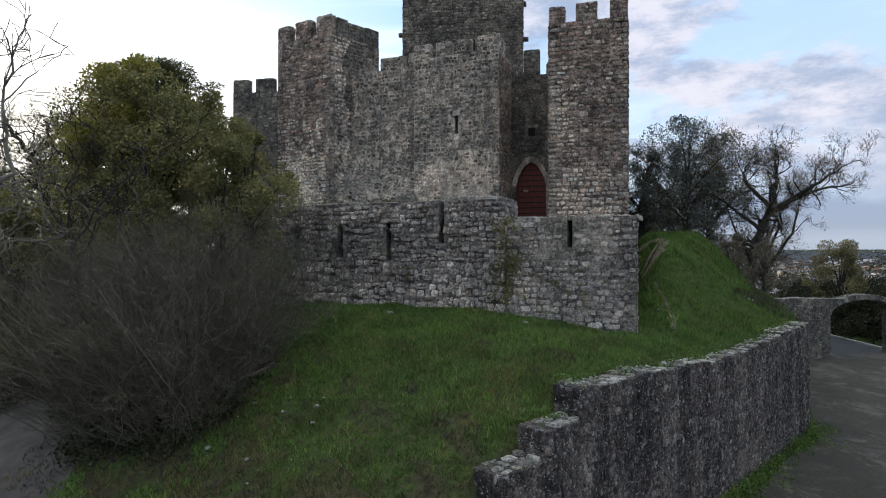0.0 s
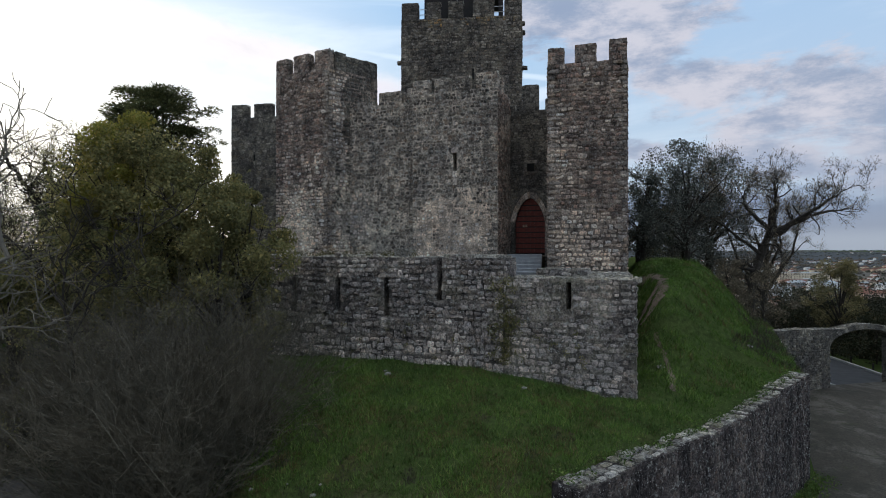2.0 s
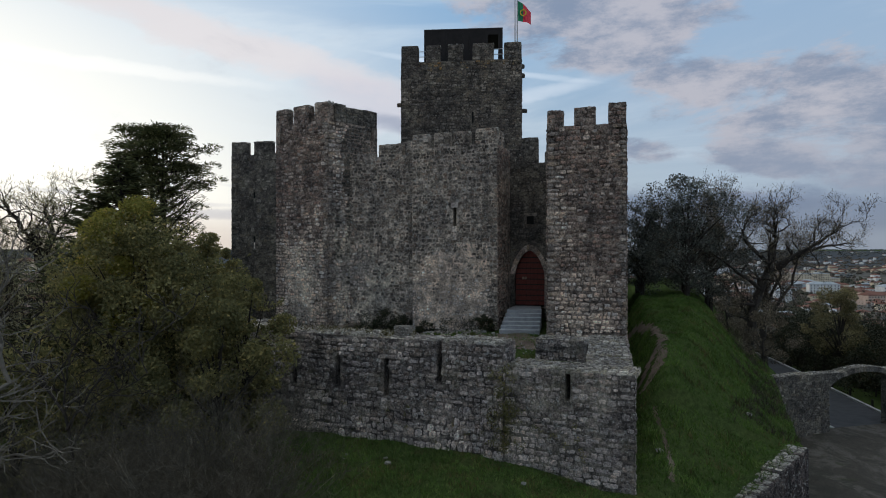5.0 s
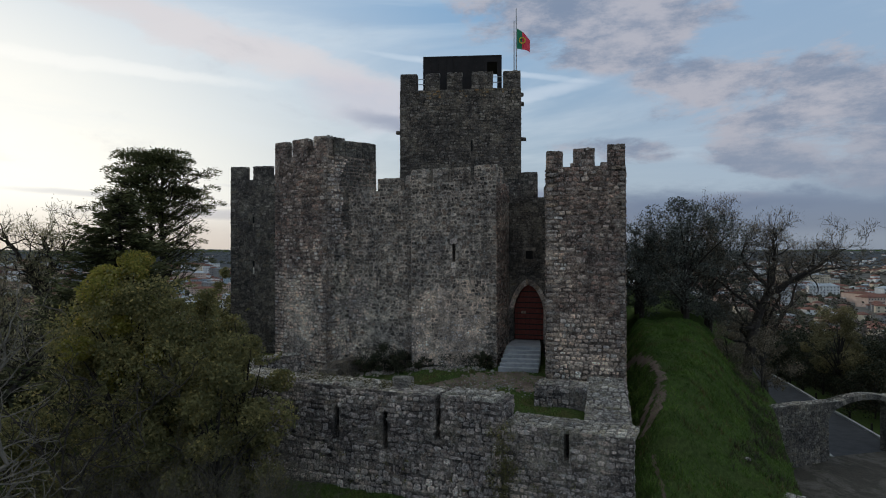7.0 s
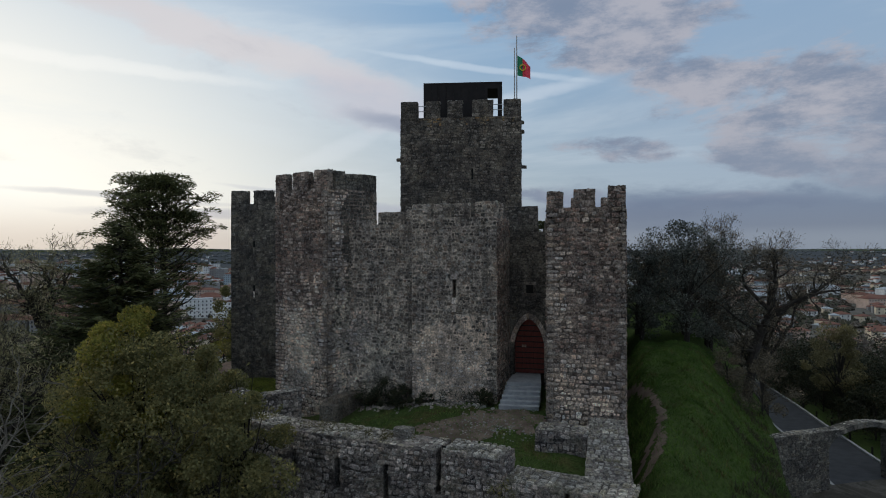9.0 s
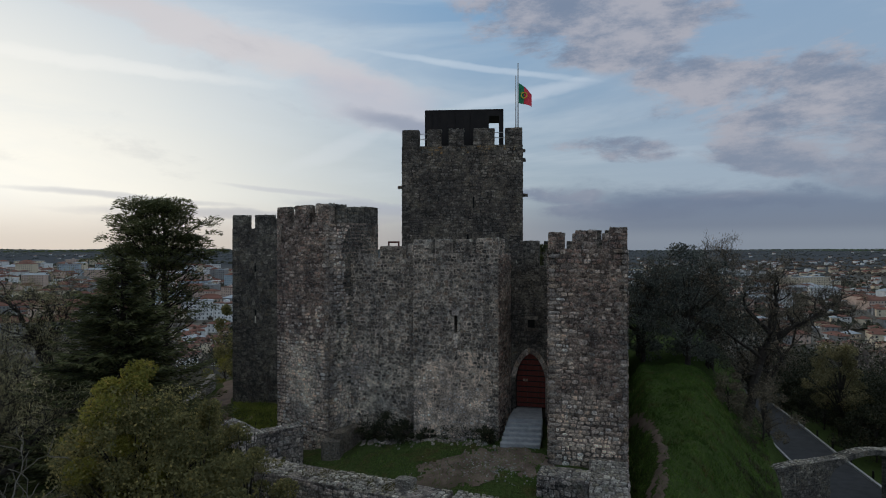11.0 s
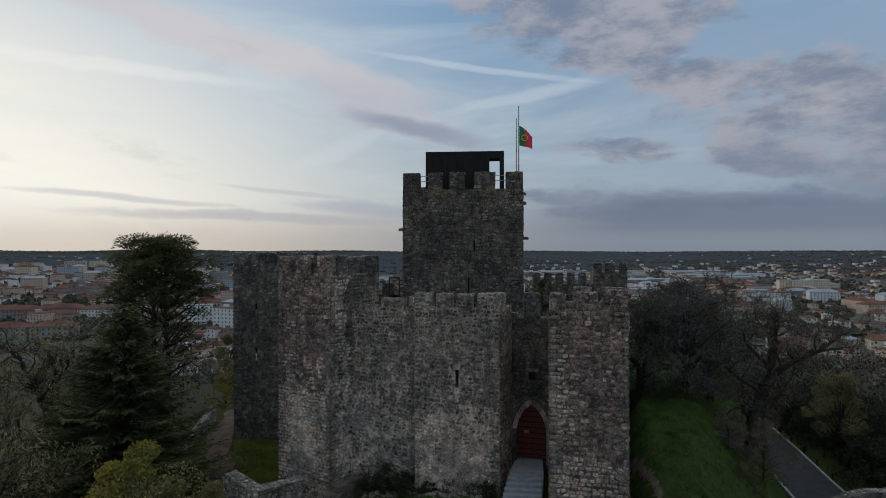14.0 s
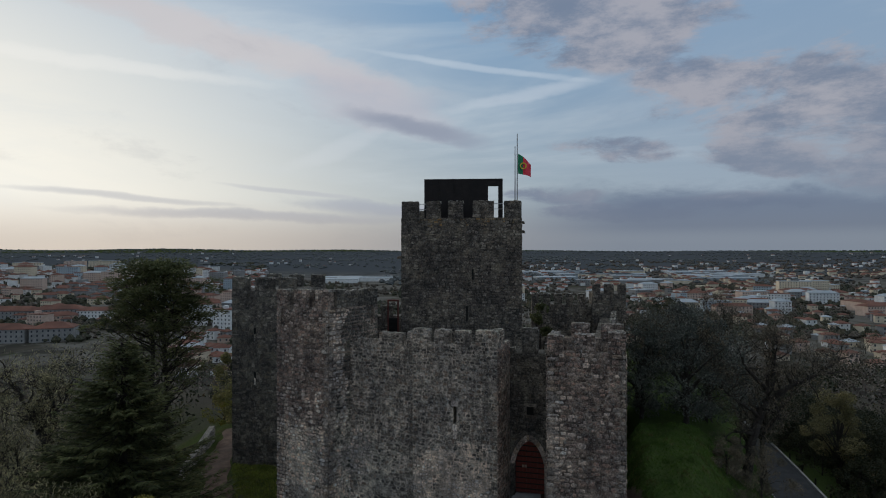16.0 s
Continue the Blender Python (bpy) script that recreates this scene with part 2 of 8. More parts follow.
M_FRONT = masonry_paint("rubble_grey", (0.192, 0.173, 0.168), (0.355, 0.322, 0.314), (0.699, 0.645, 0.634), (0.349, 0.289, 0.254), 0.95, 0.4, 0.48)
M_FRONT_P = masonry_paint("rubble_grey_pale", (0.338, 0.309, 0.306), (0.513, 0.469, 0.461), (0.745, 0.690, 0.681), (0.501, 0.419, 0.369), 0.8, 0.15, 0.3)
M_FRONT_M = masonry_paint("mortared_grey_joint", (0.13, 0.12, 0.108), (0.30, 0.28, 0.255), (0, 0, 0), (0, 0, 0), 0.6, 0.35, 0.5, True)
M_FRONT_J = masonry_paint("rubble_grey_joint", (0.091, 0.082, 0.081), (0.287, 0.259, 0.252), (0.000, 0.000, 0.000), (0.000, 0.000, 0.000), 0.5, 0.3, 0.4, True)
M_TOWER = masonry_paint("rubble_brown", (0.112, 0.084, 0.075), (0.296, 0.229, 0.201), (0.684, 0.585, 0.521), (0.447, 0.295, 0.241), 0.65, 0.05, 0.4, grainy=0.9, blotch=0.8)
M_TOWER_P = masonry_paint("rubble_brown_pale", (0.333, 0.279, 0.243), (0.724, 0.616, 0.537), (0.800, 0.800, 0.800), (0.781, 0.594, 0.473), 0.55, 0.05, 0.3)
M_TOWER_J = masonry_paint("rubble_brown_joint", (0.131, 0.105, 0.091), (0.382, 0.315, 0.274), (0.000, 0.000, 0.000), (0.000, 0.000, 0.000), 0.5, 0.05, 0.4, True, pits=0.8, grainy=0.9, blotch=0.8)
M_WARD = masonry_paint("rubble_weathered", (0.075, 0.066, 0.062), (0.211, 0.186, 0.168), (0.638, 0.570, 0.513), (0.308, 0.228, 0.182), 0.75, 0.08, 0.42, grainy=0.9, blotch=0.75)
M_WARD_P = masonry_paint("rubble_weathered_pale", (0.347, 0.311, 0.291), (0.785, 0.698, 0.646), (0.800, 0.800, 0.800), (0.785, 0.620, 0.505), 0.6, 0.05, 0.35)
M_WARD_J = masonry_paint("rubble_weathered_joint", (0.211, 0.187, 0.166), (0.513, 0.456, 0.405), (0.000, 0.000, 0.000), (0.000, 0.000, 0.000), 0.7, 0.08, 0.42, True, pits=0.75, grainy=0.9, blotch=0.8)
M_KEEP = masonry_paint("rubble_dark", (0.077, 0.071, 0.064), (0.173, 0.156, 0.140), (0.348, 0.321, 0.287), (0.212, 0.177, 0.144), 0.3, 0.1, 0.4)
M_KEEP_J = masonry_paint("rubble_dark_joint", (0.07, 0.064, 0.058), (0.185, 0.17, 0.15), (0, 0, 0), (0, 0, 0), 0.3, 0.1, 0.3, True, pits=0.7)
# Grey rubble with shade put into its colour, for the dimmer faces.
M_FAR = masonry_paint("rubble_shaded_grey", (0.07, 0.067, 0.063), (0.145, 0.138, 0.128), (0.29, 0.275, 0.255), (0.165, 0.143, 0.115), 0.3, 0.1, 0.45)
M_FAR_J = masonry_paint("rubble_shaded_grey_joint", (0.075, 0.072, 0.067), (0.19, 0.18, 0.165), (0, 0, 0), (0, 0, 0), 0.2, 0.1, 0.3, True)
M_RETAIN = masonry_paint("rubble_streaked", (0.064, 0.058, 0.061), (0.122, 0.108, 0.112), (0.280, 0.251, 0.247), (0.150, 0.120, 0.109), 0.9, 0.0, 0.5, fine_run=3.0, bands=0.75)
M_RETAIN_J = masonry_paint("rubble_streaked_joint", (0.068, 0.061, 0.063), (0.144, 0.129, 0.130), (0.000, 0.000, 0.000), (0.000, 0.000, 0.000), 0.5, 0.0, 0.5, True, fine_run=3.0, bands=0.75)
M_LICHEN = masonry_paint("rubble_orange_lichen", (0.115, 0.092, 0.066), (0.205, 0.162, 0.108), (0.36, 0.30, 0.215), (0.33, 0.20, 0.085), 0.3, 0.0, 0.3)
M_CAP_W = masonry_paint("white_lichen_cap", (0.21, 0.205, 0.196), (0.42, 0.415, 0.40), (0.72, 0.715, 0.70), (0.26, 0.25, 0.19), 0.95, 0.5, 0.0)
M_CAP = masonry_paint("lichen_cap", (0.20, 0.192, 0.178), (0.38, 0.368, 0.345), (0.64, 0.63, 0.60), (0.29, 0.265, 0.20), 0.8, 0.5, 0.0)
M_QUOIN = masonry_paint("dressed_stone", (0.206, 0.182, 0.169), (0.388, 0.345, 0.320), (0.594, 0.544, 0.512), (0.426, 0.327, 0.243), 0.45, 0.0, 0.35)
M_PLASTER = masonry_paint("old_lime_plaster", (0.389, 0.319, 0.265), (0.736, 0.606, 0.509), (0.000, 0.000, 0.000), (0.000, 0.000, 0.000), 0.5, 0.03, 0.15, True, pits=0.75, grainy=0.7, blotch=0.6)
M_MORTAR = masonry_paint("smeared_pale_mortar", (0.344, 0.311, 0.268), (0.651, 0.594, 0.517), (0.000, 0.000, 0.000), (0.000, 0.000, 0.000), 0.5, 0.05, 0.2, True, pits=0.75, grainy=0.75, blotch=0.7)
M_STEP = mottled("grey_concrete_step", (0.30, 0.305, 0.315), (0.42, 0.425, 0.435), 3.0, 0.85, 0.2, 0.01)
M_DOOR = mottled("dark_red_timber", (0.105, 0.022, 0.016), (0.165, 0.036, 0.026), 6.0, 0.6, 0.2, 0.005)
M_IRON = mottled("dark_iron", (0.02, 0.018, 0.017), (0.04, 0.035, 0.03), 8.0, 0.6, 0.2, 0.004, metallic=0.6)
M_BOX = mottled("black_steel", (0.012, 0.010, 0.010), (0.022, 0.018, 0.017), 2.0, 0.7, 0.1, 0.004)
M_RUST = mottled("red_painted_steel", (0.10, 0.03, 0.025), (0.14, 0.045, 0.035), 3.0, 0.6, 0.2, 0.004)
# Near-black colour put in for the shade inside openings.
M_VOID = mottled("recess_darkness", (0.01, 0.01, 0.01), (0.02, 0.019, 0.018), 2.0, 1.0, 0.1, 0.004)


def road_paint():
    """Worn roadway: pale grit, damp stains with ragged edges, moss and dirt."""
    mat, tree, bsdf, where = surface("worn_roadway")
    grit = fog(tree, where, 14.0, 6.0, 0.75)
    col = blend(tree, remap(tree, grit, 0.3, 0.7), (0.03, 0.026, 0.021), (0.072, 0.063, 0.051))
    pale = fog(tree, stretched(tree, where, 0.5, 0.28, 1.0), 1.0, 8.0, 0.72, 0.6)
    col = blend(tree, calc(tree, "MULTIPLY", remap(tree, pale, 0.46, 0.60), 0.85), col, blend(tree, remap(tree, grit, 0.3, 0.7), (0.07, 0.063, 0.054), (0.145, 0.132, 0.114)))
    damp = fog(tree, where, 0.32, 9.0, 0.74, 0.8)
    col = blend(tree, calc(tree, "MULTIPLY", remap(tree, damp, 0.46, 0.55), 0.85), col, blend(tree, remap(tree, grit, 0.3, 0.7), (0.022, 0.021, 0.016), (0.05, 0.046, 0.036)))
    moss = fog(tree, where, 0.9, 8.0, 0.75)
    col = blend(tree, calc(tree, "MULTIPLY", remap(tree, moss, 0.56, 0.66), 0.6), col, (0.038, 0.042, 0.018))
    tree.links.new(col, bsdf.inputs["Base Color"])
    bsdf.inputs["Roughness"].default_value = 0.9
    relief(tree, bsdf, grit, 0.5, 0.02)
    return mat


M_ROAD = road_paint()
M_LANE = mottled("grey_asphalt", (0.04, 0.041, 0.046), (0.062, 0.064, 0.07), 1.2, 0.85, 0.2, 0.01)
M_KERB = mottled("pale_kerb_stone", (0.36, 0.36, 0.36), (0.5, 0.5, 0.5), 2.0, 0.9, 0.2, 0.01)
M_DIRT = mottled("trodden_earth", (0.105, 0.076, 0.06), (0.20, 0.15, 0.12), 1.4, 0.95, 0.6, 0.03, (0.085, 0.065, 0.047))
M_TRAIL = mottled("brown_trodden_earth", (0.09, 0.058, 0.044), (0.165, 0.11, 0.085), 1.4, 0.95, 0.6, 0.03, (0.075, 0.052, 0.038))
M_PATH = mottled("grey_trodden_earth", (0.06, 0.053, 0.05), (0.11, 0.098, 0.09), 1.4, 0.95, 0.6, 0.03, (0.05, 0.042, 0.034))
M_ROCK = mottled("field_stone", (0.17, 0.163, 0.15), (0.32, 0.31, 0.285), 5.0, 0.9, 0.5, 0.03)
M_BARK = mottled("dark_bark", (0.026, 0.022, 0.019), (0.056, 0.047, 0.040), 4.0, 0.95, 0.7, 0.04)
M_BARK_G = mottled("grey_bark", (0.11, 0.097, 0.08), (0.20, 0.18, 0.152), 4.0, 0.95, 0.7, 0.03)
M_GRASS = leafy("grass_blade", (0.048, 0.092, 0.017), (0.094, 0.160, 0.032), (0.17, 0.185, 0.062))
M_LUSH = leafy("thick_grass_blade", (0.04, 0.088, 0.012), (0.08, 0.150, 0.022), (0.135, 0.165, 0.045))
# Yellow-green blades with sunlight put into the colour, below the far tower.
M_BRIGHT = leafy("sunlit_yellow_green_grass", (0.12, 0.155, 0.025), (0.205, 0.235, 0.042), (0.27, 0.25, 0.06))
M_GRASS_D = leafy("dry_grass", (0.07, 0.065, 0.022), (0.12, 0.10, 0.04), (0.16, 0.14, 0.065))
M_EVERG = leafy("olive_green_leaf", (0.125, 0.122, 0.058), (0.225, 0.208, 0.092), (0.36, 0.29, 0.115), 0.7, 0.4)
M_YELLOW_G = leafy("yellow_green_leaf", (0.139, 0.139, 0.034), (0.238, 0.221, 0.049), (0.344, 0.254, 0.070), 0.7, 0.4)
M_GOLD = leafy("golden_oak_leaf", (0.15, 0.135, 0.075), (0.24, 0.208, 0.11), (0.31, 0.255, 0.115), 0.7, 0.4)
M_PINE = leafy("dark_needle", (0.062, 0.072, 0.034), (0.115, 0.125, 0.056), (0.17, 0.16, 0.075), 0.75, 0.3)
M_OLIVE = leafy("grey_olive_leaf", (0.058, 0.065, 0.060), (0.115, 0.123, 0.113), (0.196, 0.200, 0.183), 0.6, 0.25)
M_AUTUMN = leafy("autumn_leaf", (0.06, 0.055, 0.024), (0.12, 0.098, 0.04), (0.22, 0.155, 0.05))
M_TWIG = leafy("bare_twig", (0.07, 0.056, 0.05), (0.14, 0.112, 0.098), (0.27, 0.23, 0.20))
M_SHRUB = leafy("shrub_twig", (0.054, 0.047, 0.037), (0.10, 0.087, 0.068), (0.19, 0.17, 0.14))
M_BROWN = leafy("withered_brown_leaf", (0.032, 0.027, 0.02), (0.062, 0.051, 0.038), (0.10, 0.078, 0.052))
M_TWIGS = leafy("brown_oak_twig", (0.082, 0.068, 0.052), (0.149, 0.124, 0.092), (0.244, 0.191, 0.130))
M_HAZE = leafy("lichened_twig_bud", (0.188, 0.172, 0.100), (0.293, 0.264, 0.152), (0.387, 0.328, 0.176))
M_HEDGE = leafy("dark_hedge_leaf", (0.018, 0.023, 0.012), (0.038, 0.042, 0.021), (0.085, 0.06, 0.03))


def ground_paint():
    """Grass, with trodden and withered patches; woods and fields far off, the farthest hazed in colour."""
    mat, tree, bsdf, where = surface("ground_turf")
    bsdf.inputs["Specular IOR Level"].default_value = 0.0
    fine = fog(tree, where, 7.0, 6.0, 0.7)
    mid = fog(tree, where, 0.8, 5.0, 0.6)
    col = blend(tree, remap(tree, fine, 0.3, 0.7), (0.03, 0.046, 0.016), (0.07, 0.098, 0.032))
    xyz = tree.nodes.new("ShaderNodeSeparateXYZ")
    tree.links.new(where, xyz.inputs[0])
    worn = calc(tree, "MULTIPLY", remap(tree, mid, 0.48, 0.68, 0.0, 0.75), remap(tree, xyz.outputs[0], 3.0, 9.0, 1.0, 0.12))
    col = blend(tree, worn, col, blend(tree, remap(tree, fine, 0.3, 0.7), (0.05, 0.042, 0.02), (0.11, 0.088, 0.04)))
    lower = calc(tree, "ADD", remap(tree, xyz.outputs[1], 10.0, 17.0, 1.0, 0.0), remap(tree, xyz.outputs[0], -9.0, -2.0, 0.6, 0.0))
    dead = calc(tree, "MULTIPLY", remap(tree, fog(tree, where, 1.7, 6.0, 0.7), 0.42, 0.62), lower, clamp=True)
    col = blend(tree, calc(tree, "MULTIPLY", dead, 0.85), col, blend(tree, remap(tree, fine, 0.3, 0.7), (0.035, 0.026, 0.018), (0.085, 0.066, 0.048)))
    far = remap(tree, xyz.outputs[2], -12.0, -5.5, 1.0, 0.0)
    fields = fog(tree, stretched(tree, where, 1.0, 0.45, 1.0), 0.012, 5.0, 0.6)
    land = blend(tree, remap(tree, fields, 0.40, 0.62), (0.052, 0.05, 0.044), (0.10, 0.088, 0.07))
    land = blend(tree, remap(tree, fog(tree, where, 0.05, 4.0), 0.5, 0.7), land, (0.06, 0.064, 0.042))
    streets = calc(tree, "MULTIPLY", remap(tree, fog(tree, where, 0.02, 5.0, 0.7), 0.42, 0.56), remap(tree, xyz.outputs[1], 240.0, 380.0))
    land = blend(tree, streets, land, (0.16, 0.15, 0.135))
    # Land past a kilometre blends to blue-grey: haze in the base colour.
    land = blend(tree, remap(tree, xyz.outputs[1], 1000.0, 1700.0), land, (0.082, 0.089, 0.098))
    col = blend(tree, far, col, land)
    tree.links.new(col, bsdf.inputs["Base Color"])
    bsdf.inputs["Roughness"].default_value = 0.95
    relief(tree, bsdf, fine, 0.8, 0.08)
    return mat


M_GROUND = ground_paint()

# ---- building helpers ----


def part(name, data, material, parent=None, label=""):
    """Links a bmesh, or (verts, faces), as one mesh object under a thing or a part."""
    me = bpy.data.meshes.new(name)
    if isinstance(data, tuple):
        me.from_pydata(data[0], [], data[1])
    else:
        data.to_mesh(me)
        data.free()
    me.materials.append(material)
    ob = new(name, me)
    ob.parent = parent
    if label:
        tagged(ob, label)
    return ob


def thing(name, at, label, category, group="", kind=""):
    ob = new(name)
    ob.location = at
    ob.empty_display_size = 0.3
    return tagged(ob, label, category, group, kind)


class Pile:
    """Gathers many small pieces into one mesh."""

    def __init__(self):
        self.v, self.f, self.n = [], [], 0

    def add(self, verts, faces):
        base = self.n
        self.v.extend(verts)
        self.f.extend([tuple(i + base for i in f) for f in faces])
        self.n += len(verts)

    def data(self):
        return self.v, self.f


class Plane:
    """An upright wall face from a to b, as seen from outside, left to right; out is its outward normal."""

    def __init__(self, a, b):
        self.a, self.b = Vector((a[0], a[1], 0)), Vector((b[0], b[1], 0))
        self.long = (self.b - self.a).length
        self.u = (self.b - self.a).normalized()
        self.out = Vector((self.u.y, -self.u.x, 0))

    def p(self, u, z, d=0.0):
        q = self.a + self.u * u + self.out * d
        return (q.x, q.y, z)


RING = [(-1, -0.7), (-0.76, -1), (0.76, -1), (1, -0.7), (1, 0.7), (0.76, 1), (-0.76, 1), (-1, 0.7)]
STONE_F = [(i, (i + 1) % 8, 8 + (i + 1) % 8, 8 + i) for i in range(8)] + [(8 + i, 8 + (i + 1) % 8, 16) for i in range(8)]


def stone_verts(rnd, w, h, proud, sink=0.04):
    """A weathered stone, w by h, in its own u, v, d."""
    q = rnd.uniform(-0.08, 0.30)
    ring = [(x * (1 - (q if abs(x) < 0.9 else 0.0)), y * (1 - (q if abs(y) < 0.9 else 0.0))) for x, y in RING]
    ring = [(x * (1 + rnd.uniform(-0.24, 0.08)), y * (1 + rnd.uniform(-0.24, 0.08))) for x, y in ring]
    k = rnd.uniform(0.74, 0.92)
    tx, ty = rnd.uniform(-0.3, 0.3), rnd.uniform(-0.3, 0.3)
    low = [(x * w / 2, y * h / 2, -sink) for x, y in ring]
    top = [(x * k * w / 2, y * k * h / 2, proud * (0.8 + 0.4 * (x * tx + y * ty))) for x, y in ring]
    return low + top + [(rnd.uniform(-0.15, 0.15) * w, rnd.uniform(-0.15, 0.15) * h, proud * 1.12)]


def courses(rnd, plane, z0, z1, size, hole=None, rough=0.25, quoin=(False, False), u0=0.0, u1=None, tidy=False):
    """Cuts a wall face into roughly coursed stones: u, z, width, height, at a corner or not. z0 and z1 are functions of u."""
    u1 = plane.long if u1 is None else u1
    lo = min(z0(u0 + (u1 - u0) * i / 8) for i in range(9))
    hi = max(z1(u0 + (u1 - u0) * i / 8) for i in range(9))
    z, row = lo, 0
    while z < hi:
        h = size[1] * (rnd.uniform(0.75, 1.25) if tidy else rnd.uniform(0.6, 1.5))
        u = u0
        wave = rnd.uniform(0, 6.3)
        row += 1
        while u < u1 - 0.03:
            w = size[0] * rnd.choice((0.5, 0.65, 0.8, 0.9, 1.0, 1.15, 1.5)) * rnd.uniform(0.85, 1.15)
            corner = (quoin[0] and u < u0 + 0.01) or (quoin[1] and u1 - u - w < size[0] * 0.6)
            if quoin[0] and u < u0 + 0.01:
                w = size[0] * (1.9 if row % 2 else 1.1)
            if u + w > u1 - size[0] * 0.35:
                w = u1 - u
            cz = z + h / 2 + rough * h * (0.6 if tidy is True else 0.8) * math.sin(wave + u * 2.1) + rnd.gauss(0, 0.09 if tidy is True else 0.12) * h
            cu = u + w / 2
            if z0(cu) - h * 0.3 < cz < z1(cu) - h * 0.35 and not (hole and hole(cu, cz, w, h)):
                if h > size[1] * 1.05 and w < size[0] * 0.8 and rnd.random() < 0.5:
                    yield cu, cz - h / 4, w, h / 2, corner
                    yield cu, cz + h / 4, w, h / 2, corner
                else:
                    yield cu, cz, w, h * (rnd.uniform(0.75, 1.05) if tidy else rnd.uniform(0.75, 1.3)), corner
            u += w
        z += h


def place_stone(plane, u, z, verts, turn):
    c, s = math.cos(turn), math.sin(turn)
    out = []
    for x, y, d in verts:
        q = plane.a + plane.u * (u + x * c - y * s) + plane.out * d
        out.append((q.x, q.y, z + x * s + y * c))
    return out


def facing(parent, plane, z0, z1, size, mat, seed, proud=(0.015, 0.06), hole=None, quoin=(False, False), quoin_mat=None, single=None, gap=0.97, u0=0.0, u1=None, alt=None, tidy=False):
    """Faces a wall with stones. Those that single(u, z) picks, up to 300, are objects of their own; the rest is one mesh."""
    rnd = random.Random(seed)
    pile, corner_pile, alt_pile, count = Pile(), Pile(), Pile(), 0
    alt_unit = []
    unit = None
    for u, z, w, h, corner in courses(rnd, plane, z0, z1, size, hole, 0.25, quoin, u0, u1, tidy):
        d = rnd.uniform(*proud)
        turn = rnd.gauss(0, 0.03 if tidy is True else 0.07)
        if single and not corner and count < 300 and single(u, z):
            if unit is None:
                unit = []
                for i in range(14):
                    me = bpy.data.meshes.new("stone")
                    me.from_pydata(stone_verts(rnd, 1, 1, 1, 0.5), [], STONE_F)
                    me.materials.append(mat)
                    unit.append(me)
                    if alt:
                        other = me.copy()
                        other.materials[0] = alt[0]
                        alt_unit.append(other)
            ob = new("stone", rnd.choice(alt_unit if alt and alt[1](u, z) else unit))
            ob.parent = parent
            q = plane.a + plane.u * u
            m = Matrix((( plane.u.x * w * gap, 0, plane.out.x * d, q.x), (plane.u.y * w * gap, 0, plane.out.y * d, q.y), (0, h * gap, 0, z), (0, 0, 0, 1)))
            ob.matrix_parent_inverse = Matrix.Identity(4)
            pm = parent.matrix_basis if parent.parent is None else parent.parent.matrix_basis @ parent.matrix_basis
            ob.matrix_basis = pm.inverted() @ m
            count += 1
            continue
        if alt and not corner and alt[1](u, z):
            alt_pile.add(place_stone(plane, u, z, stone_verts(rnd, w * gap, h * gap, d), turn), STONE_F)
        elif corner and quoin_mat:
            corner_pile.add(place_stone(plane, u, z, stone_verts(rnd, w * 0.97, h * 0.95, d), 0), STONE_F)
        else:
            pile.add(place_stone(plane, u, z, stone_verts(rnd, w * gap, h * gap, d), turn), STONE_F)
    made = []
    if pile.n:
        made.append(tagged(part("rubble_facing", pile.data(), mat, parent), kind="stuff"))
    if alt_pile.n:
        made.append(tagged(part("rubble_facing", alt_pile.data(), alt[0], parent), kind="stuff"))
    if corner_pile.n:
        made.append(tagged(part("corner_facing", corner_pile.data(), quoin_mat, parent), kind="stuff"))
    return made


def prism(base, z0, z1):
    """An upright prism on a polygon (counter-clockwise from above); z0, z1 numbers or lists."""
    n = len(base)
    lo = z0 if isinstance(z0, list) else [z0] * n
    hi = z1 if isinstance(z1, list) else [z1] * n
    v = [(x, y, lo[i]) for i, (x, y) in enumerate(base)] + [(x, y, hi[i]) for i, (x, y) in enumerate(base)]
    f = [tuple(reversed(range(n))), tuple(range(n, 2 * n))] + [(i, (i + 1) % n, n + (i + 1) % n, n + i) for i in range(n)]
    return v, f


def box(x0, x1, y0, y1, z0, z1):
    return prism([(x0, y0), (x1, y0), (x1, y1), (x0, y1)], z0, z1)


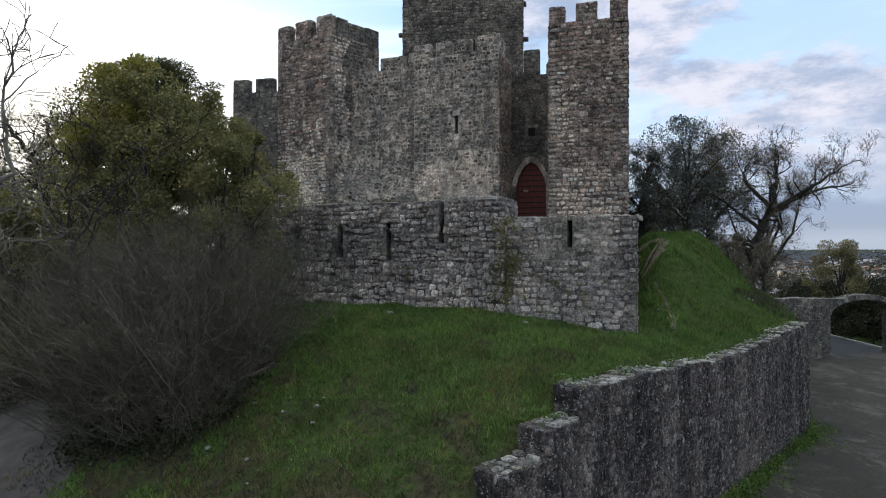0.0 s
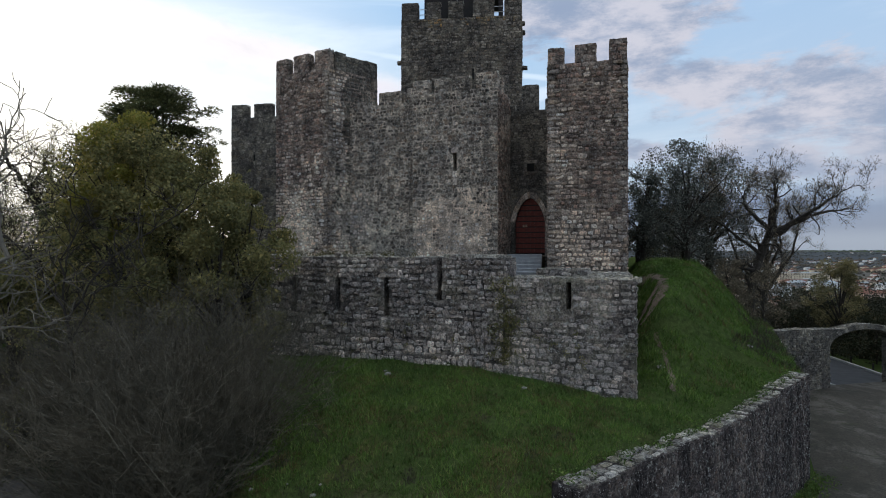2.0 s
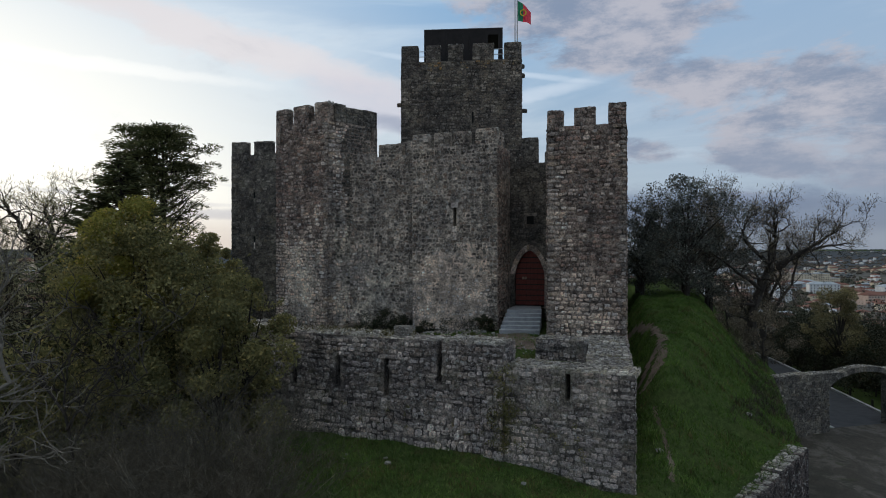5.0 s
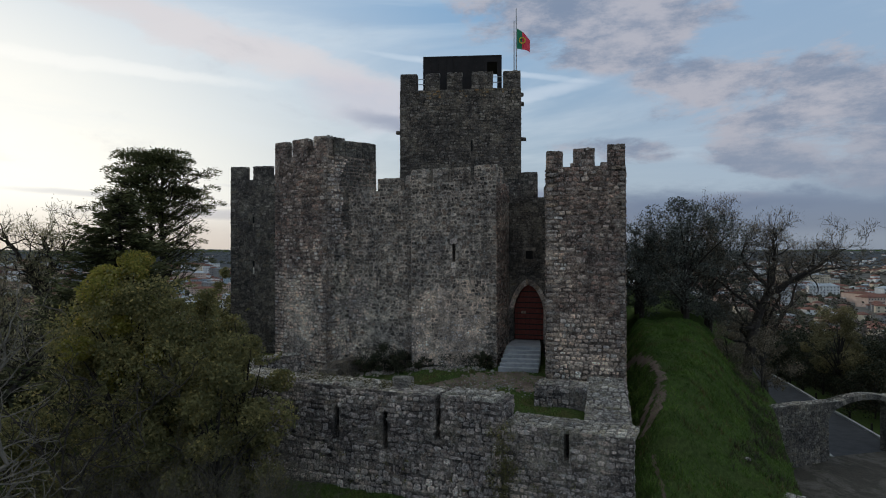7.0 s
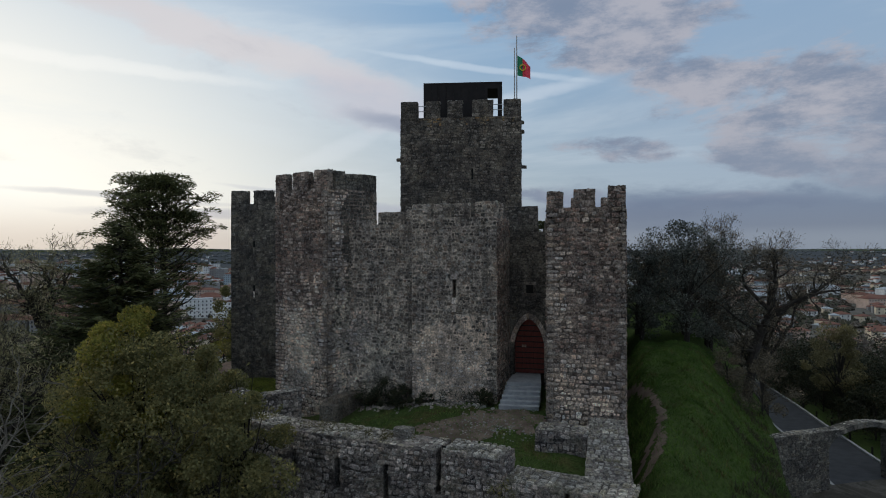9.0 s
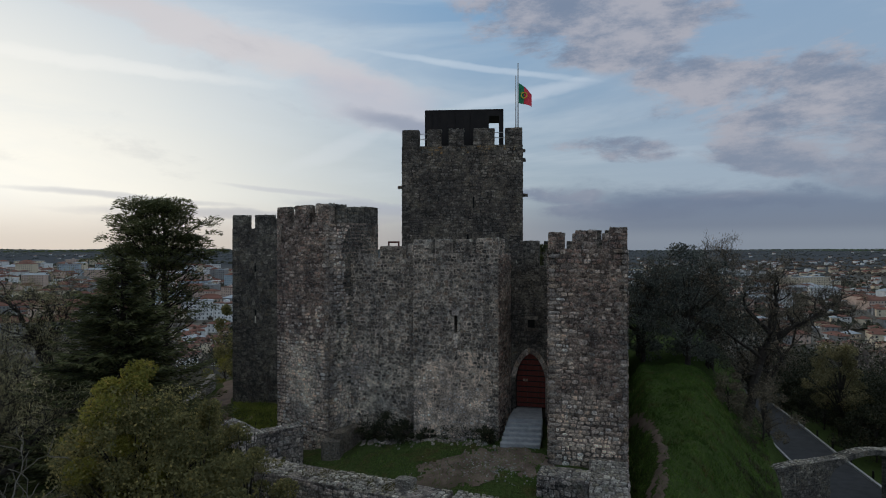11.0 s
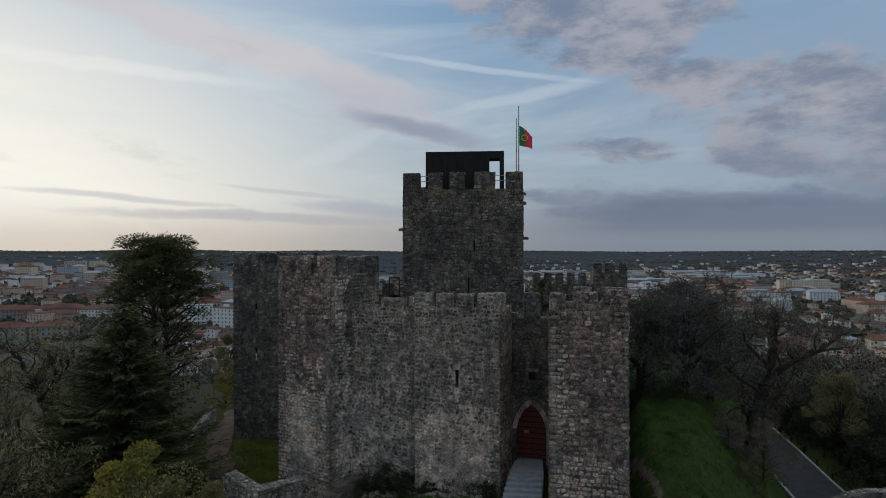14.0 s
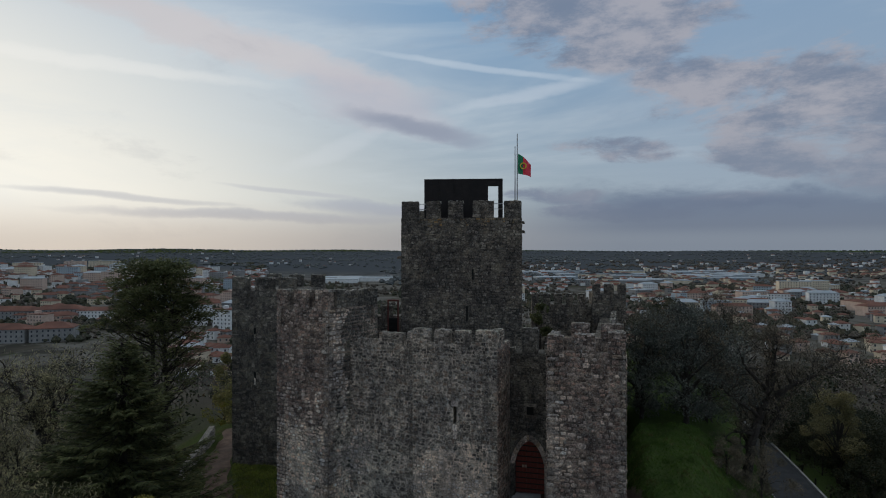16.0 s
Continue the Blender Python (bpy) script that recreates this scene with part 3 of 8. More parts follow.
def rough_block(a, b, thick, z0, z1, seed, wear=0.02, cell=0.22):
    """A worn stone block on the line a to b (outer face), thick inwards, with uneven faces."""
    rnd = random.Random(seed)
    pl = Plane(a, b)
    nx, ny, nz = max(2, round(pl.long / cell)), max(2, round(thick / cell)), max(2, round((z1 - z0) / cell))
    bm = bmesh.new()
    bmesh.ops.create_grid(bm, x_segments=1, y_segments=1, size=0.5)
    bm.clear()
    idx = {}

    def vert(i, j, k):
        key = (i, j, k)
        if key not in idx:
            u, d, z = pl.long * i / nx, -thick * j / ny, z0 + (z1 - z0) * k / nz
            x, y, zz = pl.p(u, z, d)
            nv = noise.noise_vector(Vector((x * 2.3 + seed, y * 2.3, z * 2.3)))
            edge = (i in (0, nx)) + (j in (0, ny)) + (k == nz)
            pull = 0.018 * (edge - 1) if edge > 1 else 0.0
            c = Vector(pl.p(pl.long / 2, z, -thick / 2))
            q = Vector((x, y, zz)) + nv * wear
            flat = Vector((c.x - x, c.y - y, 0))
            if flat.length > 0.01:
                q += flat.normalized() * pull
            if k == nz:
                q.z += rnd.uniform(-1, 0.4) * wear - 0.5 * pull
            idx[key] = bm.verts.new(q)
        return idx[key]

    for i in range(nx):
        for k in range(nz):
            bm.faces.new((vert(i, 0, k), vert(i + 1, 0, k), vert(i + 1, 0, k + 1), vert(i, 0, k + 1)))
            bm.faces.new((vert(i + 1, ny, k), vert(i, ny, k), vert(i, ny, k + 1), vert(i + 1, ny, k + 1)))
    for j in range(ny):
        for k in range(nz):
            bm.faces.new((vert(0, j + 1, k), vert(0, j, k), vert(0, j, k + 1), vert(0, j + 1, k + 1)))
            bm.faces.new((vert(nx, j, k), vert(nx, j + 1, k), vert(nx, j + 1, k + 1), vert(nx, j, k + 1)))
    for i in range(nx):
        for j in range(ny):
            bm.faces.new((vert(i, j, nz), vert(i + 1, j, nz), vert(i + 1, j + 1, nz), vert(i, j + 1, nz)))
            bm.faces.new((vert(i, j + 1, 0), vert(i + 1, j + 1, 0), vert(i + 1, j, 0), vert(i, j, 0)))
    return bm


def capping(pl, u0, u1, z, deep, seed, size=0.34, slope=0.0):
    """Loose, lichened stones along the top of a wall."""
    rnd = random.Random(seed)
    pile = Pile()
    u = u0
    while u < u1:
        d = 0.02
        w = min(size * rnd.uniform(0.5, 1.6), u1 - u + 0.02)
        while d < deep - 0.03:
            t = min(size * rnd.uniform(0.6, 1.4), deep - d)
            lift = rnd.uniform(0.015, 0.075)
            v = stone_verts(rnd, w * 0.95, t * 0.95, lift, 0.1)
            out = []
            for x, y, q in v:
                px, py, _ = pl.p(u + w / 2 + x, 0, -(d + t / 2 + y))
                out.append((px, py, z(u) + q))
            pile.add(out, [tuple(reversed(f)) for f in STONE_F])
            d += t
        u += w
    return pile.data()


def merlon(parent, plane, u0, u1, z0, z1, thick, mats, seed, size=(0.3, 0.19), inset=0.0):
    """One merlon on a wall face: a worn core with facing stones in front and on its flanks."""
    a, b = plane.p(u0, 0, -inset), plane.p(u1, 0, -inset)
    core = part("merlon", rough_block(a, b, thick, z0, z1, seed), mats[1], parent)
    facing(core, Plane(a, b), lambda u: z0, lambda u: z1 + 0.01, size, mats[0], seed, (0.01, 0.045), tidy=True)
    face = Plane(a, b)
    tagged(part("top_stones", capping(face, 0.0, face.long, lambda u: z1 - 0.035, thick, seed + 500, 0.26), M_CAP, core), kind="stuff")
    return core


def parapet(parent, plane, z0, z1, thick, mat):
    """The breast wall along one face, standing above the walk behind it."""
    return part("parapet", prism([plane.p(0, 0)[:2], plane.p(plane.long, 0)[:2], plane.p(plane.long, 0, -thick)[:2], plane.p(0, 0, -thick)[:2]], z0, z1), mat, parent)


def smooth(a, b, x):
    t = np.clip((x - a) / (b - a), 0.0, 1.0)
    return t * t * (3 - 2 * t)


# ---- the lie of the land ----
FW_A, FW_B = (-9.2, 25.16), (6.06, 18.45)      # outer wall, front face
FWN = Plane(FW_A, FW_B)
RW_A, RW_B = (-3.5, 5.75), (14.74, 23.75)      # retaining wall, front face
RWN = Plane(RW_A, RW_B)
ROAD_Z = -4.55


def away(x, y, a, b):
    """Signed distance of x, y from the line a-b: plus on its right-hand side."""
    ux, uy = b[0] - a[0], b[1] - a[1]
    k = 1 / math.hypot(ux, uy)
    return ((x - a[0]) * uy - (y - a[1]) * ux) * k


def land(x, y):
    """Height of the ground."""
    x, y = np.asarray(x, float), np.asarray(y, float)
    d = away(x, y, FW_A, FW_B)
    front = 0.62 - 0.03 * np.clip(d, 0, 30) - 0.0215 * np.clip(d, 0, 9) ** 2 - 0.33 * np.clip(d - 9, 0, 8) - 0.055 * np.clip(x, 0, 8)
    front = front - 0.10 * np.clip(-9.0 - x, 0, 40) - 0.05 * np.clip(-4 - x, 0, 5)
    front = front - 0.085 * np.clip(x - 2, 0, 4.2) * (1 - smooth(1.0, 6.0, d))
    # mound beside the wall, falling to the road
    e1 = -away(x, y, RW_A, RW_B) - 0.35
    e2 = -away(x, y, (14.74, 23.75), (21.6, 38.5)) - 0.1
    e3 = -away(x, y, (21.6, 38.5), (28.6, 56.0)) - 0.1
    edge = np.where(y < 24.2, e1, np.where(y < 38.5, np.minimum(e2, e1 + 0.6), e3))
    steep = 7.2 - 2.4 * smooth(23, 32, y)
    rim = -0.38 - 0.1 * smooth(24.2, 31.0, y) - 0.5 * smooth(38, 50, y)
    mound = rim + (3.2 + 0.45 * smooth(30, 42, y) - rim) * smooth(0.0, 1.0, edge / steep)
    side = -away(x, y, (6.06, 18.45), (8.68, 27.7))
    w = 1 - smooth(-2.0, 1.0, side)
    z = front * (1 - w) + mound * w
    z = np.where(e1 > -0.2, np.where(y < 17, np.minimum(z, np.maximum(front, -0.34)), z), z)
    # ward inside the wall
    ward = 2.6 + 0.085 * np.clip(y - 25, -3, 9) + 0.1 * np.clip(x, 0, 3) + 0.19 * np.clip(x, -9, 0)
    inside = smooth(0.4, 0.9, -d) * smooth(0.3, 0.8, side) * smooth(-9.3, -8.3, x)
    z = z * (1 - inside) + ward * inside
    # ground behind the wall on the far side, with the footpath
    left = 1.45 - 0.045 * np.clip(y - 44, 0, 40) - 0.16 * np.clip(-17.5 - x, 0, 5) - 0.55 * np.clip(-22.5 - x, 0, 14)
    wl = smooth(26, 36, y) * smooth(-8.2, -9.6, x)
    z = z * (1 - wl) + left * wl
    # down to the road
    fall = np.where(y < 24.0, smooth(-0.6, -0.2, -e1 - 0.35), smooth(0.0, 1.0, -edge / (0.22 + 0.7 * smooth(28, 37, y) + 2.5 * smooth(37, 42, y))))
    z = z * (1 - fall) + (ROAD_Z - 0.08 - 0.3 * smooth(39, 42, y) - 0.05 * np.clip(y - 41, 0, 45)) * fall
    # the castle hill falls away to the valley
    bank = smooth(15.5, 30.0, -e3) * smooth(30, 45, y) + smooth(38, 70, x)
    z = z - 6.0 * np.clip(bank, 0, 1)
    far = np.maximum.reduce([y - 72 - 0.25 * np.abs(x), -x - 38, x - 60, -y - 25])
    z = z + (-46.0 - z) * smooth(0, 190, far)
    r = np.hypot(x, y)
    hills = smooth(1500, 4200, r) * (34 + 8 * np.sin(x / 610 + 1.0) * np.cos(y / 900) + 5 * np.sin(x / 230 + y / 400))
    hills = hills + 11 * smooth(200, -1500, x) * smooth(2500, 4200, r)
    z = z + hills + 16 * smooth(600, 1300, r) * smooth(-150, -700, x) * smooth(2600, 1300, r)
    lumps = 0.13 * np.sin(x * 0.9 + 1.7 * np.sin(y * 0.5)) * np.sin(y * 0.8 - 0.5 * x) + 0.06 * np.sin(x * 2.1 - y * 1.3)
    z = z + lumps * w * smooth(0.6, 2.2, edge) * (1 - inside) * smooth(60, 48, y)
    bumps = 0.05 * np.sin(x * 1.7 + 0.6 * y) * np.sin(y * 1.3 - 0.4 * x) + 0.03 * np.sin(3.1 * x + 1.0) * np.sin(2.7 * y)
    return z + bumps * smooth(-6, -3.5, z)


def ground_at(x, y):
    return float(land(x, y))


def axis(lo, hi, step, far_lo, far_hi, grow=1.13):
    near = list(np.arange(lo, hi, step))
    up, s = [], step
    v = hi
    while v < far_hi:
        up.append(v)
        s *= grow
        v += s
    down, s, v = [], step, lo - step
    while v > far_lo:
        down.append(v)
        s *= grow
        v -= s
    return np.array(down[::-1] + near + up)


def build_ground():
    xs = axis(-26, 40, 0.3, -4200, 4200)
    ys = axis(4, 62, 0.3, -400, 4800)
    gx, gy = np.meshgrid(xs, ys)
    gz = land(gx, gy)
    nx, ny = len(xs), len(ys)
    verts = np.stack([gx, gy, gz], -1).reshape(-1, 3)
    i = np.arange(nx * (ny - 1)).reshape(ny - 1, nx)[:, :-1].reshape(-1)
    faces = np.stack([i, i + 1, i + nx + 1, i + nx], -1)
    me = bpy.data.meshes.new("ground")
    me.from_pydata(verts.tolist(), [], faces.tolist())
    me.polygons.foreach_set("use_smooth", [True] * len(me.polygons))
    me.materials.append(M_GROUND)
    tagged(new("ground", me), "grassy castle hill falling to a wide valley", "ground", kind="structure")


build_ground()


def ribbon(name, mat, left, right, lift, label, category):
    """A strip of ground cover between two lines of points, laid over the land."""
    v, f = [], []
    cols = 9
    for (ax, ay), (bx, by) in zip(left, right):
        for k in range(cols):
            t = k / (cols - 1)
            x, y = ax + (bx - ax) * t, ay + (by - ay) * t
            v.append((x, y, lift(x, y)))
    for i in range(len(left) - 1):
        for k in range(cols - 1):
            q = i * cols + k
            f.append((q, q + 1, q + cols + 1, q + cols))
    ob = part(name, (v, f), mat)
    return tagged(ob, label, category, kind="structure")


def along(points, step):
    out = []
    for (ax, ay), (bx, by) in zip(points, points[1:]):
        n = max(1, int(math.hypot(bx - ax, by - ay) / step))
        out += [(ax + (bx - ax) * i / n, ay + (by - ay) * i / n) for i in range(n)]
    return out + [points[-1]]

# ---- the castle ----
def slit_hole(u0, u1, z0, z1):
    return lambda u, z, w, h: u0 - w * 0.45 < u < u1 + w * 0.45 and z0 - h * 0.4 < z < z1 + h * 0.4


def any_hole(*holes):
    return lambda u, z, w, h: any(k(u, z, w, h) for k in holes)


def wall_with_slits(plane, thick, z0, z1, cuts):
    """A wall core cut right through by upright openings (u0, u1, lo, hi)."""
    pile = Pile()
    us = sorted({0.0, plane.long, *[c[0] for c in cuts], *[c[1] for c in cuts]})
    for ua, ub in zip(us, us[1:]):
        spans = [(z0, z1)]
        for c in cuts:
            if c[0] <= (ua + ub) / 2 <= c[1]:
                spans = [s for lo, hi in spans for s in ((lo, min(hi, c[2])), (max(lo, c[3]), hi)) if s[1] - s[0] > 0.01]
        for lo, hi in spans:
            a, b = plane.p(ua, 0), plane.p(ub, 0)
            c, d = plane.p(ub, 0, -thick), plane.p(ua, 0, -thick)
            pile.add(*prism([a[:2], b[:2], c[:2], d[:2]], lo, hi))
    return pile.data()


def recess(parent, plane, u0, u1, z0, z1, depth, name="arrow_slit"):
    """A near-black plate at the back of a deep opening, standing in for its darkness."""
    a, b = plane.p(u0 - 0.02, 0, -depth), plane.p(u1 + 0.02, 0, -depth)
    c, d = plane.p(u1 + 0.02, 0, -depth - 0.05), plane.p(u0 - 0.02, 0, -depth - 0.05)
    return part(name, prism([a[:2], b[:2], c[:2], d[:2]], z0 - 0.02, z1 + 0.02), M_VOID, parent)


def flat(z):
    return lambda u: z


# gate tower: square, beside the door
RT = Plane((5.12, 28.68), (8.68, 27.70))
RT_TOP = 13.62
gate_tower = thing("square_tower", (7, 30, 3), "slender square castle tower of brown rubble with battlements", "tower", "castle towers")
gate_tower.location = (0, 0, 0)
rt_body = part("tower_body", prism([RT.p(0, 0)[:2], RT.p(RT.long, 0)[:2], RT.p(RT.long, 0, -5.2)[:2], RT.p(0, 0, -5.2)[:2]], 1.0, RT_TOP - 1.1), M_TOWER_J, gate_tower)
for i, (a, b) in enumerate(((RT.p(0, 0), RT.p(RT.long, 0)), (RT.p(RT.long, 0), RT.p(RT.long, 0, -5.2)), (RT.p(RT.long, 0, -5.2), RT.p(0, 0, -5.2)), (RT.p(0, 0, -5.2), RT.p(0, 0)))):
    parapet(gate_tower, Plane(a, b), RT_TOP - 1.104 - 0.003 * i, RT_TOP - 0.004 * i, 0.5, M_TOWER_J)
facing(rt_body, RT, flat(2.4), flat(RT_TOP), (0.33, 0.23), M_TOWER, 11, (0.02, 0.085), gap=0.92, tidy=True, quoin=(True, True), quoin_mat=M_QUOIN, alt=(M_TOWER_P, lambda u, z: z + 3.5 * noise.noise(Vector((u * 0.8, z * 0.45, 1.0))) < 6.2 or (u + 0.7 * noise.noise(Vector((u, z * 0.8, 9.0))) < 0.95 and 7.4 < z < 11.6)),
       single=lambda u, z: z < 8.5 and u > 0.5)
RT_SIDE = Plane(RT.p(RT.long, 0), RT.p(RT.long, 0, -5.2))
facing(rt_body, RT_SIDE, flat(2.4), flat(RT_TOP), (0.30, 0.165), M_TOWER, 12)
RT_IN = Plane(RT.p(0, 0, -5.2), RT.p(0, 0))
facing(rt_body, RT_IN, flat(2.4), flat(RT_TOP), (0.30, 0.165), M_TOWER, 13, tidy=True)
for i, (u0, u1, top) in enumerate(((0.0, 0.80, 14.40), (1.28, 2.30, 14.50), (2.86, 3.69, 14.62))):
    merlon(gate_tower, RT, u0, u1, RT_TOP - 0.02, top, 0.55, (M_TOWER, M_TOWER_J), 20 + i)
RT_BACK = Plane(RT.p(0, 0, -4.65), RT.p(RT.long, 0, -4.65))
for i, (u0, u1) in enumerate(((0.9, 1.9), (2.5, 3.69))):
    merlon(gate_tower, RT_BACK, u0, u1, RT_TOP - 0.02, 14.45, 0.5, (M_TOWER, M_TOWER_J), 24 + i)
RT_R = Plane(RT.p(RT.long, 0, -1.3), RT.p(RT.long, 0, -4.0))
merlon(gate_tower, RT_R, 0.2, 1.2, RT_TOP - 0.02, 14.45, 0.5, (M_TOWER, M_TOWER_J), 28)
RT_L = Plane(RT.p(0, 0, -3.6), RT.p(0, 0, -0.5))
merlon(gate_tower, RT_L, 1.2, 3.1, RT_TOP - 0.02, 14.3, 0.5, (M_TOWER, M_TOWER_J), 29)

# curtain wall with the slit, one segment standing a little forward
CW = Plane((-1.62, 33.22), (2.97, 31.42))
CW_TOP = 13.35
curtain = thing("curtain_wall", (0, 0, 0), "tall rubble curtain wall with battlements and an arrow slit", "castle wall", kind="structure")
su = 2.52
cw_body = part("wall_body", wall_with_slits(CW, 2.6, 1.0, CW_TOP - 1.0, [(su - 0.1, su + 0.1, 8.98, 9.98)]), M_WARD_J, curtain)
parapet(curtain, CW, CW_TOP - 1.004, CW_TOP, 0.5, M_WARD_J)
cw_hole = slit_hole(su - 0.14, su + 0.14, 8.98, 9.98)
facing(cw_body, CW, lambda u: 2.2 + 0.2 * u, flat(CW_TOP), (0.28, 0.22), M_WARD, 31, (0.015, 0.065), gap=0.86, tidy=True, hole=cw_hole, quoin=(False, True), quoin_mat=M_WARD, alt=(M_WARD_P, lambda u, z: z + 3.5 * noise.noise(Vector((u * 0.7, z * 0.5, 2.0))) < 6.0),
       single=lambda u, z: z < 7.0 and u > 2.2)
recess(curtain, CW, su - 0.1, su + 0.1, 8.98, 9.98, 0.45)
for nm, u0, u1, z0, z1 in (("slit_lintel", -0.2, 0.2, 9.98, 10.28), ("slit_sill", -0.13, 0.13, 8.62, 8.98), ("slit_sill", -0.1, 0.11, 8.2, 8.6)):
    part(nm, rough_block(CW.p(su + u0, 0, 0.07), CW.p(su + u1, 0, 0.07), 0.3, z0, z1, 33, 0.012, 0.12), M_WARD_P, curtain, "pale dressed block at the slit")
CW_SIDE = Plane(CW.p(CW.long, 0), (3.92, 33.95))
cws = part("wall_return", prism([(2.97, 31.42), (3.92, 33.95), (2.2, 34.7), (1.2, 32.2)], 1.0, CW_TOP - 1.008), M_WARD_J, curtain)
parapet(curtain, CW_SIDE, CW_TOP - 1.012, CW_TOP - 0.004, 0.5, M_WARD_J)
facing(cws, CW_SIDE, flat(2.8), flat(CW_TOP), (0.25, 0.15), M_TOWER, 32)
for i, (u0, u1) in enumerate(((0.0, 0.95), (1.3, 2.2), (2.5, 3.35), (3.7, 4.93))):
    merlon(curtain, CW, u0, u1, CW_TOP - 0.02, 14.12 + 0.06 * (i == 3), 0.5, (M_WARD, M_WARD_J), 34 + i)
merlon(curtain, CW_SIDE, 0.6, 1.5, CW_TOP - 0.02, 14.15, 0.5, (M_WARD, M_WARD_J), 39)

LM = Plane((-5.45, 35.05), (-1.60, 33.52))
low_curtain = thing("curtain_wall", (0, 0, 0), "rubble curtain wall with battlements between two towers", "castle wall", kind="structure")
lm_body = part("wall_body", prism([LM.p(0, 0)[:2], LM.p(LM.long + 0.3, 0)[:2], LM.p(LM.long + 0.3, 0, -2)[:2], LM.p(0, 0, -2)[:2]], 0.5, 13.05), M_WARD_J, low_curtain)
facing(lm_body, LM, lambda u: 1.6 + 0.2 * u, flat(13.05), (0.28, 0.22), M_WARD, 41, (0.015, 0.065), gap=0.86, tidy=True, alt=(M_WARD_P, lambda u, z: noise.noise(Vector((u * 0.6, z * 0.4, 5.0))) > 0.12 + 0.12 * u and z < 8.0))
for i, (u0, u1, t) in enumerate(((0.5, 1.62, 13.3), (1.95, 3.45, 13.75), (3.72, 4.1, 13.85))):
    merlon(low_curtain, LM, u0, u1, 13.03, t, 0.5, (M_WARD, M_WARD_J), 43 + i)

# plaster left on the curtain wall, worn through in places


def plaster_patch(pl, u0, u1, z0, z1, parent, shift, wear, mat=None, label="worn pale lime plaster patch"):
    nx, nz = round(18 * (u1 - u0)), round(17 * (z1 - z0))
    keep = {}
    v, f = [], []

    def there(i, k):
        u, z = i / nx, k / nz
        n = noise.noise(Vector((u * 4.0, z * 4.0, 3.3 + shift))) * 0.42 + noise.noise(Vector((u * 14, z * 14, 1.3))) * 0.25
        hole = noise.noise(Vector((u * nx * 0.36, z * nz * 0.36, 7.7 + shift))) + 0.5 * noise.noise(Vector((u * nx * 0.72, z * nz * 0.72, 2.7 + shift)))
        border = min(u * 3.2, (1 - u) * 2.6, z * 2.0 + 0.1, (1 - z) * 2.4 + 0.25 * (u - 0.3))
        return border + n > 0.12 and hole < wear + 0.85 * (border + n - 0.12)

    def vert(i, k):
        if (i, k) not in keep:
            u, z = u0 + (u1 - u0) * i / nx, z0 + (z1 - z0) * k / nz
            n = noise.noise(Vector((u * 2.2, z * 2.2, 0.5)))
            keep[(i, k)] = len(v)
            v.append(pl.p(u + 0.03 * noise.noise(Vector((i, k, 0.5))), z + 0.03 * noise.noise(Vector((k, i, 0.5))), 0.034 + 0.022 * n))
        return keep[(i, k)]

    for i in range(nx):
        for k in range(nz):
            if there(i, k):
                f.append((vert(i, k), vert(i + 1, k), vert(i + 1, k + 1), vert(i, k + 1)))
    ob = part("plaster", (v, f), mat or M_PLASTER, parent, label)
    mod = ob.modifiers.new("thickness", "SOLIDIFY")
    mod.thickness, mod.offset = 0.05, -1.0


plaster_patch(CW, 0.0, 4.6, 3.2, 8.0, curtain, 0.0, 0.1)
plaster_patch(LM, 0.0, 3.6, 1.6, 8.4, low_curtain, 5.0, -0.5, M_MORTAR, "pale mortar smeared over the stones")

# wall with the door, between curtain and gate tower
DW = Plane((3.60, 34.02), (6.60, 33.22))
D_U0, D_U1, D_Z0, D_SPRING = 0.62, 2.30, 4.50, 6.30
DOOR_C, DOOR_R = (D_U0 + D_U1) / 2, (D_U1 - D_U0) / 2


def arch_top(u, half, spring, rise):
    """Height of a pointed arch over u (from its middle)."""
    x = min(abs(u) / half, 1.0)
    return spring + rise * (1 - x ** 1.75) ** 0.72


door_wall = thing("curtain_wall", (0, 0, 0), "shade-darkened rubble wall with a pointed stone doorway and small window", "castle wall", kind="structure")


def door_wall_core():
    pile = Pile()
    n = 24
    us = [0.0, D_U0] + [D_U0 + (D_U1 - D_U0) * i / n for i in range(1, n)] + [D_U1, DW.long]
    top = 12.6
    for ua, ub in zip(us, us[1:]):
        mid = (ua + ub) / 2
        lo = arch_top(mid - DOOR_C, DOOR_R, D_SPRING, 1.33) if D_U0 < mid < D_U1 else 0.5
        a, b, c, d = DW.p(ua, 0), DW.p(ub, 0), DW.p(ub, 0, -1.6), DW.p(ua, 0, -1.6)
        pile.add(*prism([a[:2], b[:2], c[:2], d[:2]], lo, top))
    return pile.data()


# The recessed door wall takes the rubble whose colour holds shade.
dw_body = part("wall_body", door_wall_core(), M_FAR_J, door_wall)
W_U, W_Z = 1.50, 9.36


def dw_hole(u, z, w, h):
    if D_U0 - 0.22 < u < D_U1 + 0.22 and z < arch_top(u - DOOR_C, DOOR_R + 0.25, D_SPRING, 1.6):
        return True
    return abs(u - W_U) < 0.22 + w * 0.4 and abs(z - W_Z) < 0.26 + h * 0.4


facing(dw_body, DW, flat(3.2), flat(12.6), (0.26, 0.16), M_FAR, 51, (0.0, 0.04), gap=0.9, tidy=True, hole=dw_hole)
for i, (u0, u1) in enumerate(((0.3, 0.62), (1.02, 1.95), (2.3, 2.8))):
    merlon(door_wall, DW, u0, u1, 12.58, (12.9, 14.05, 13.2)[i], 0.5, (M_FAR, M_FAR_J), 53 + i)
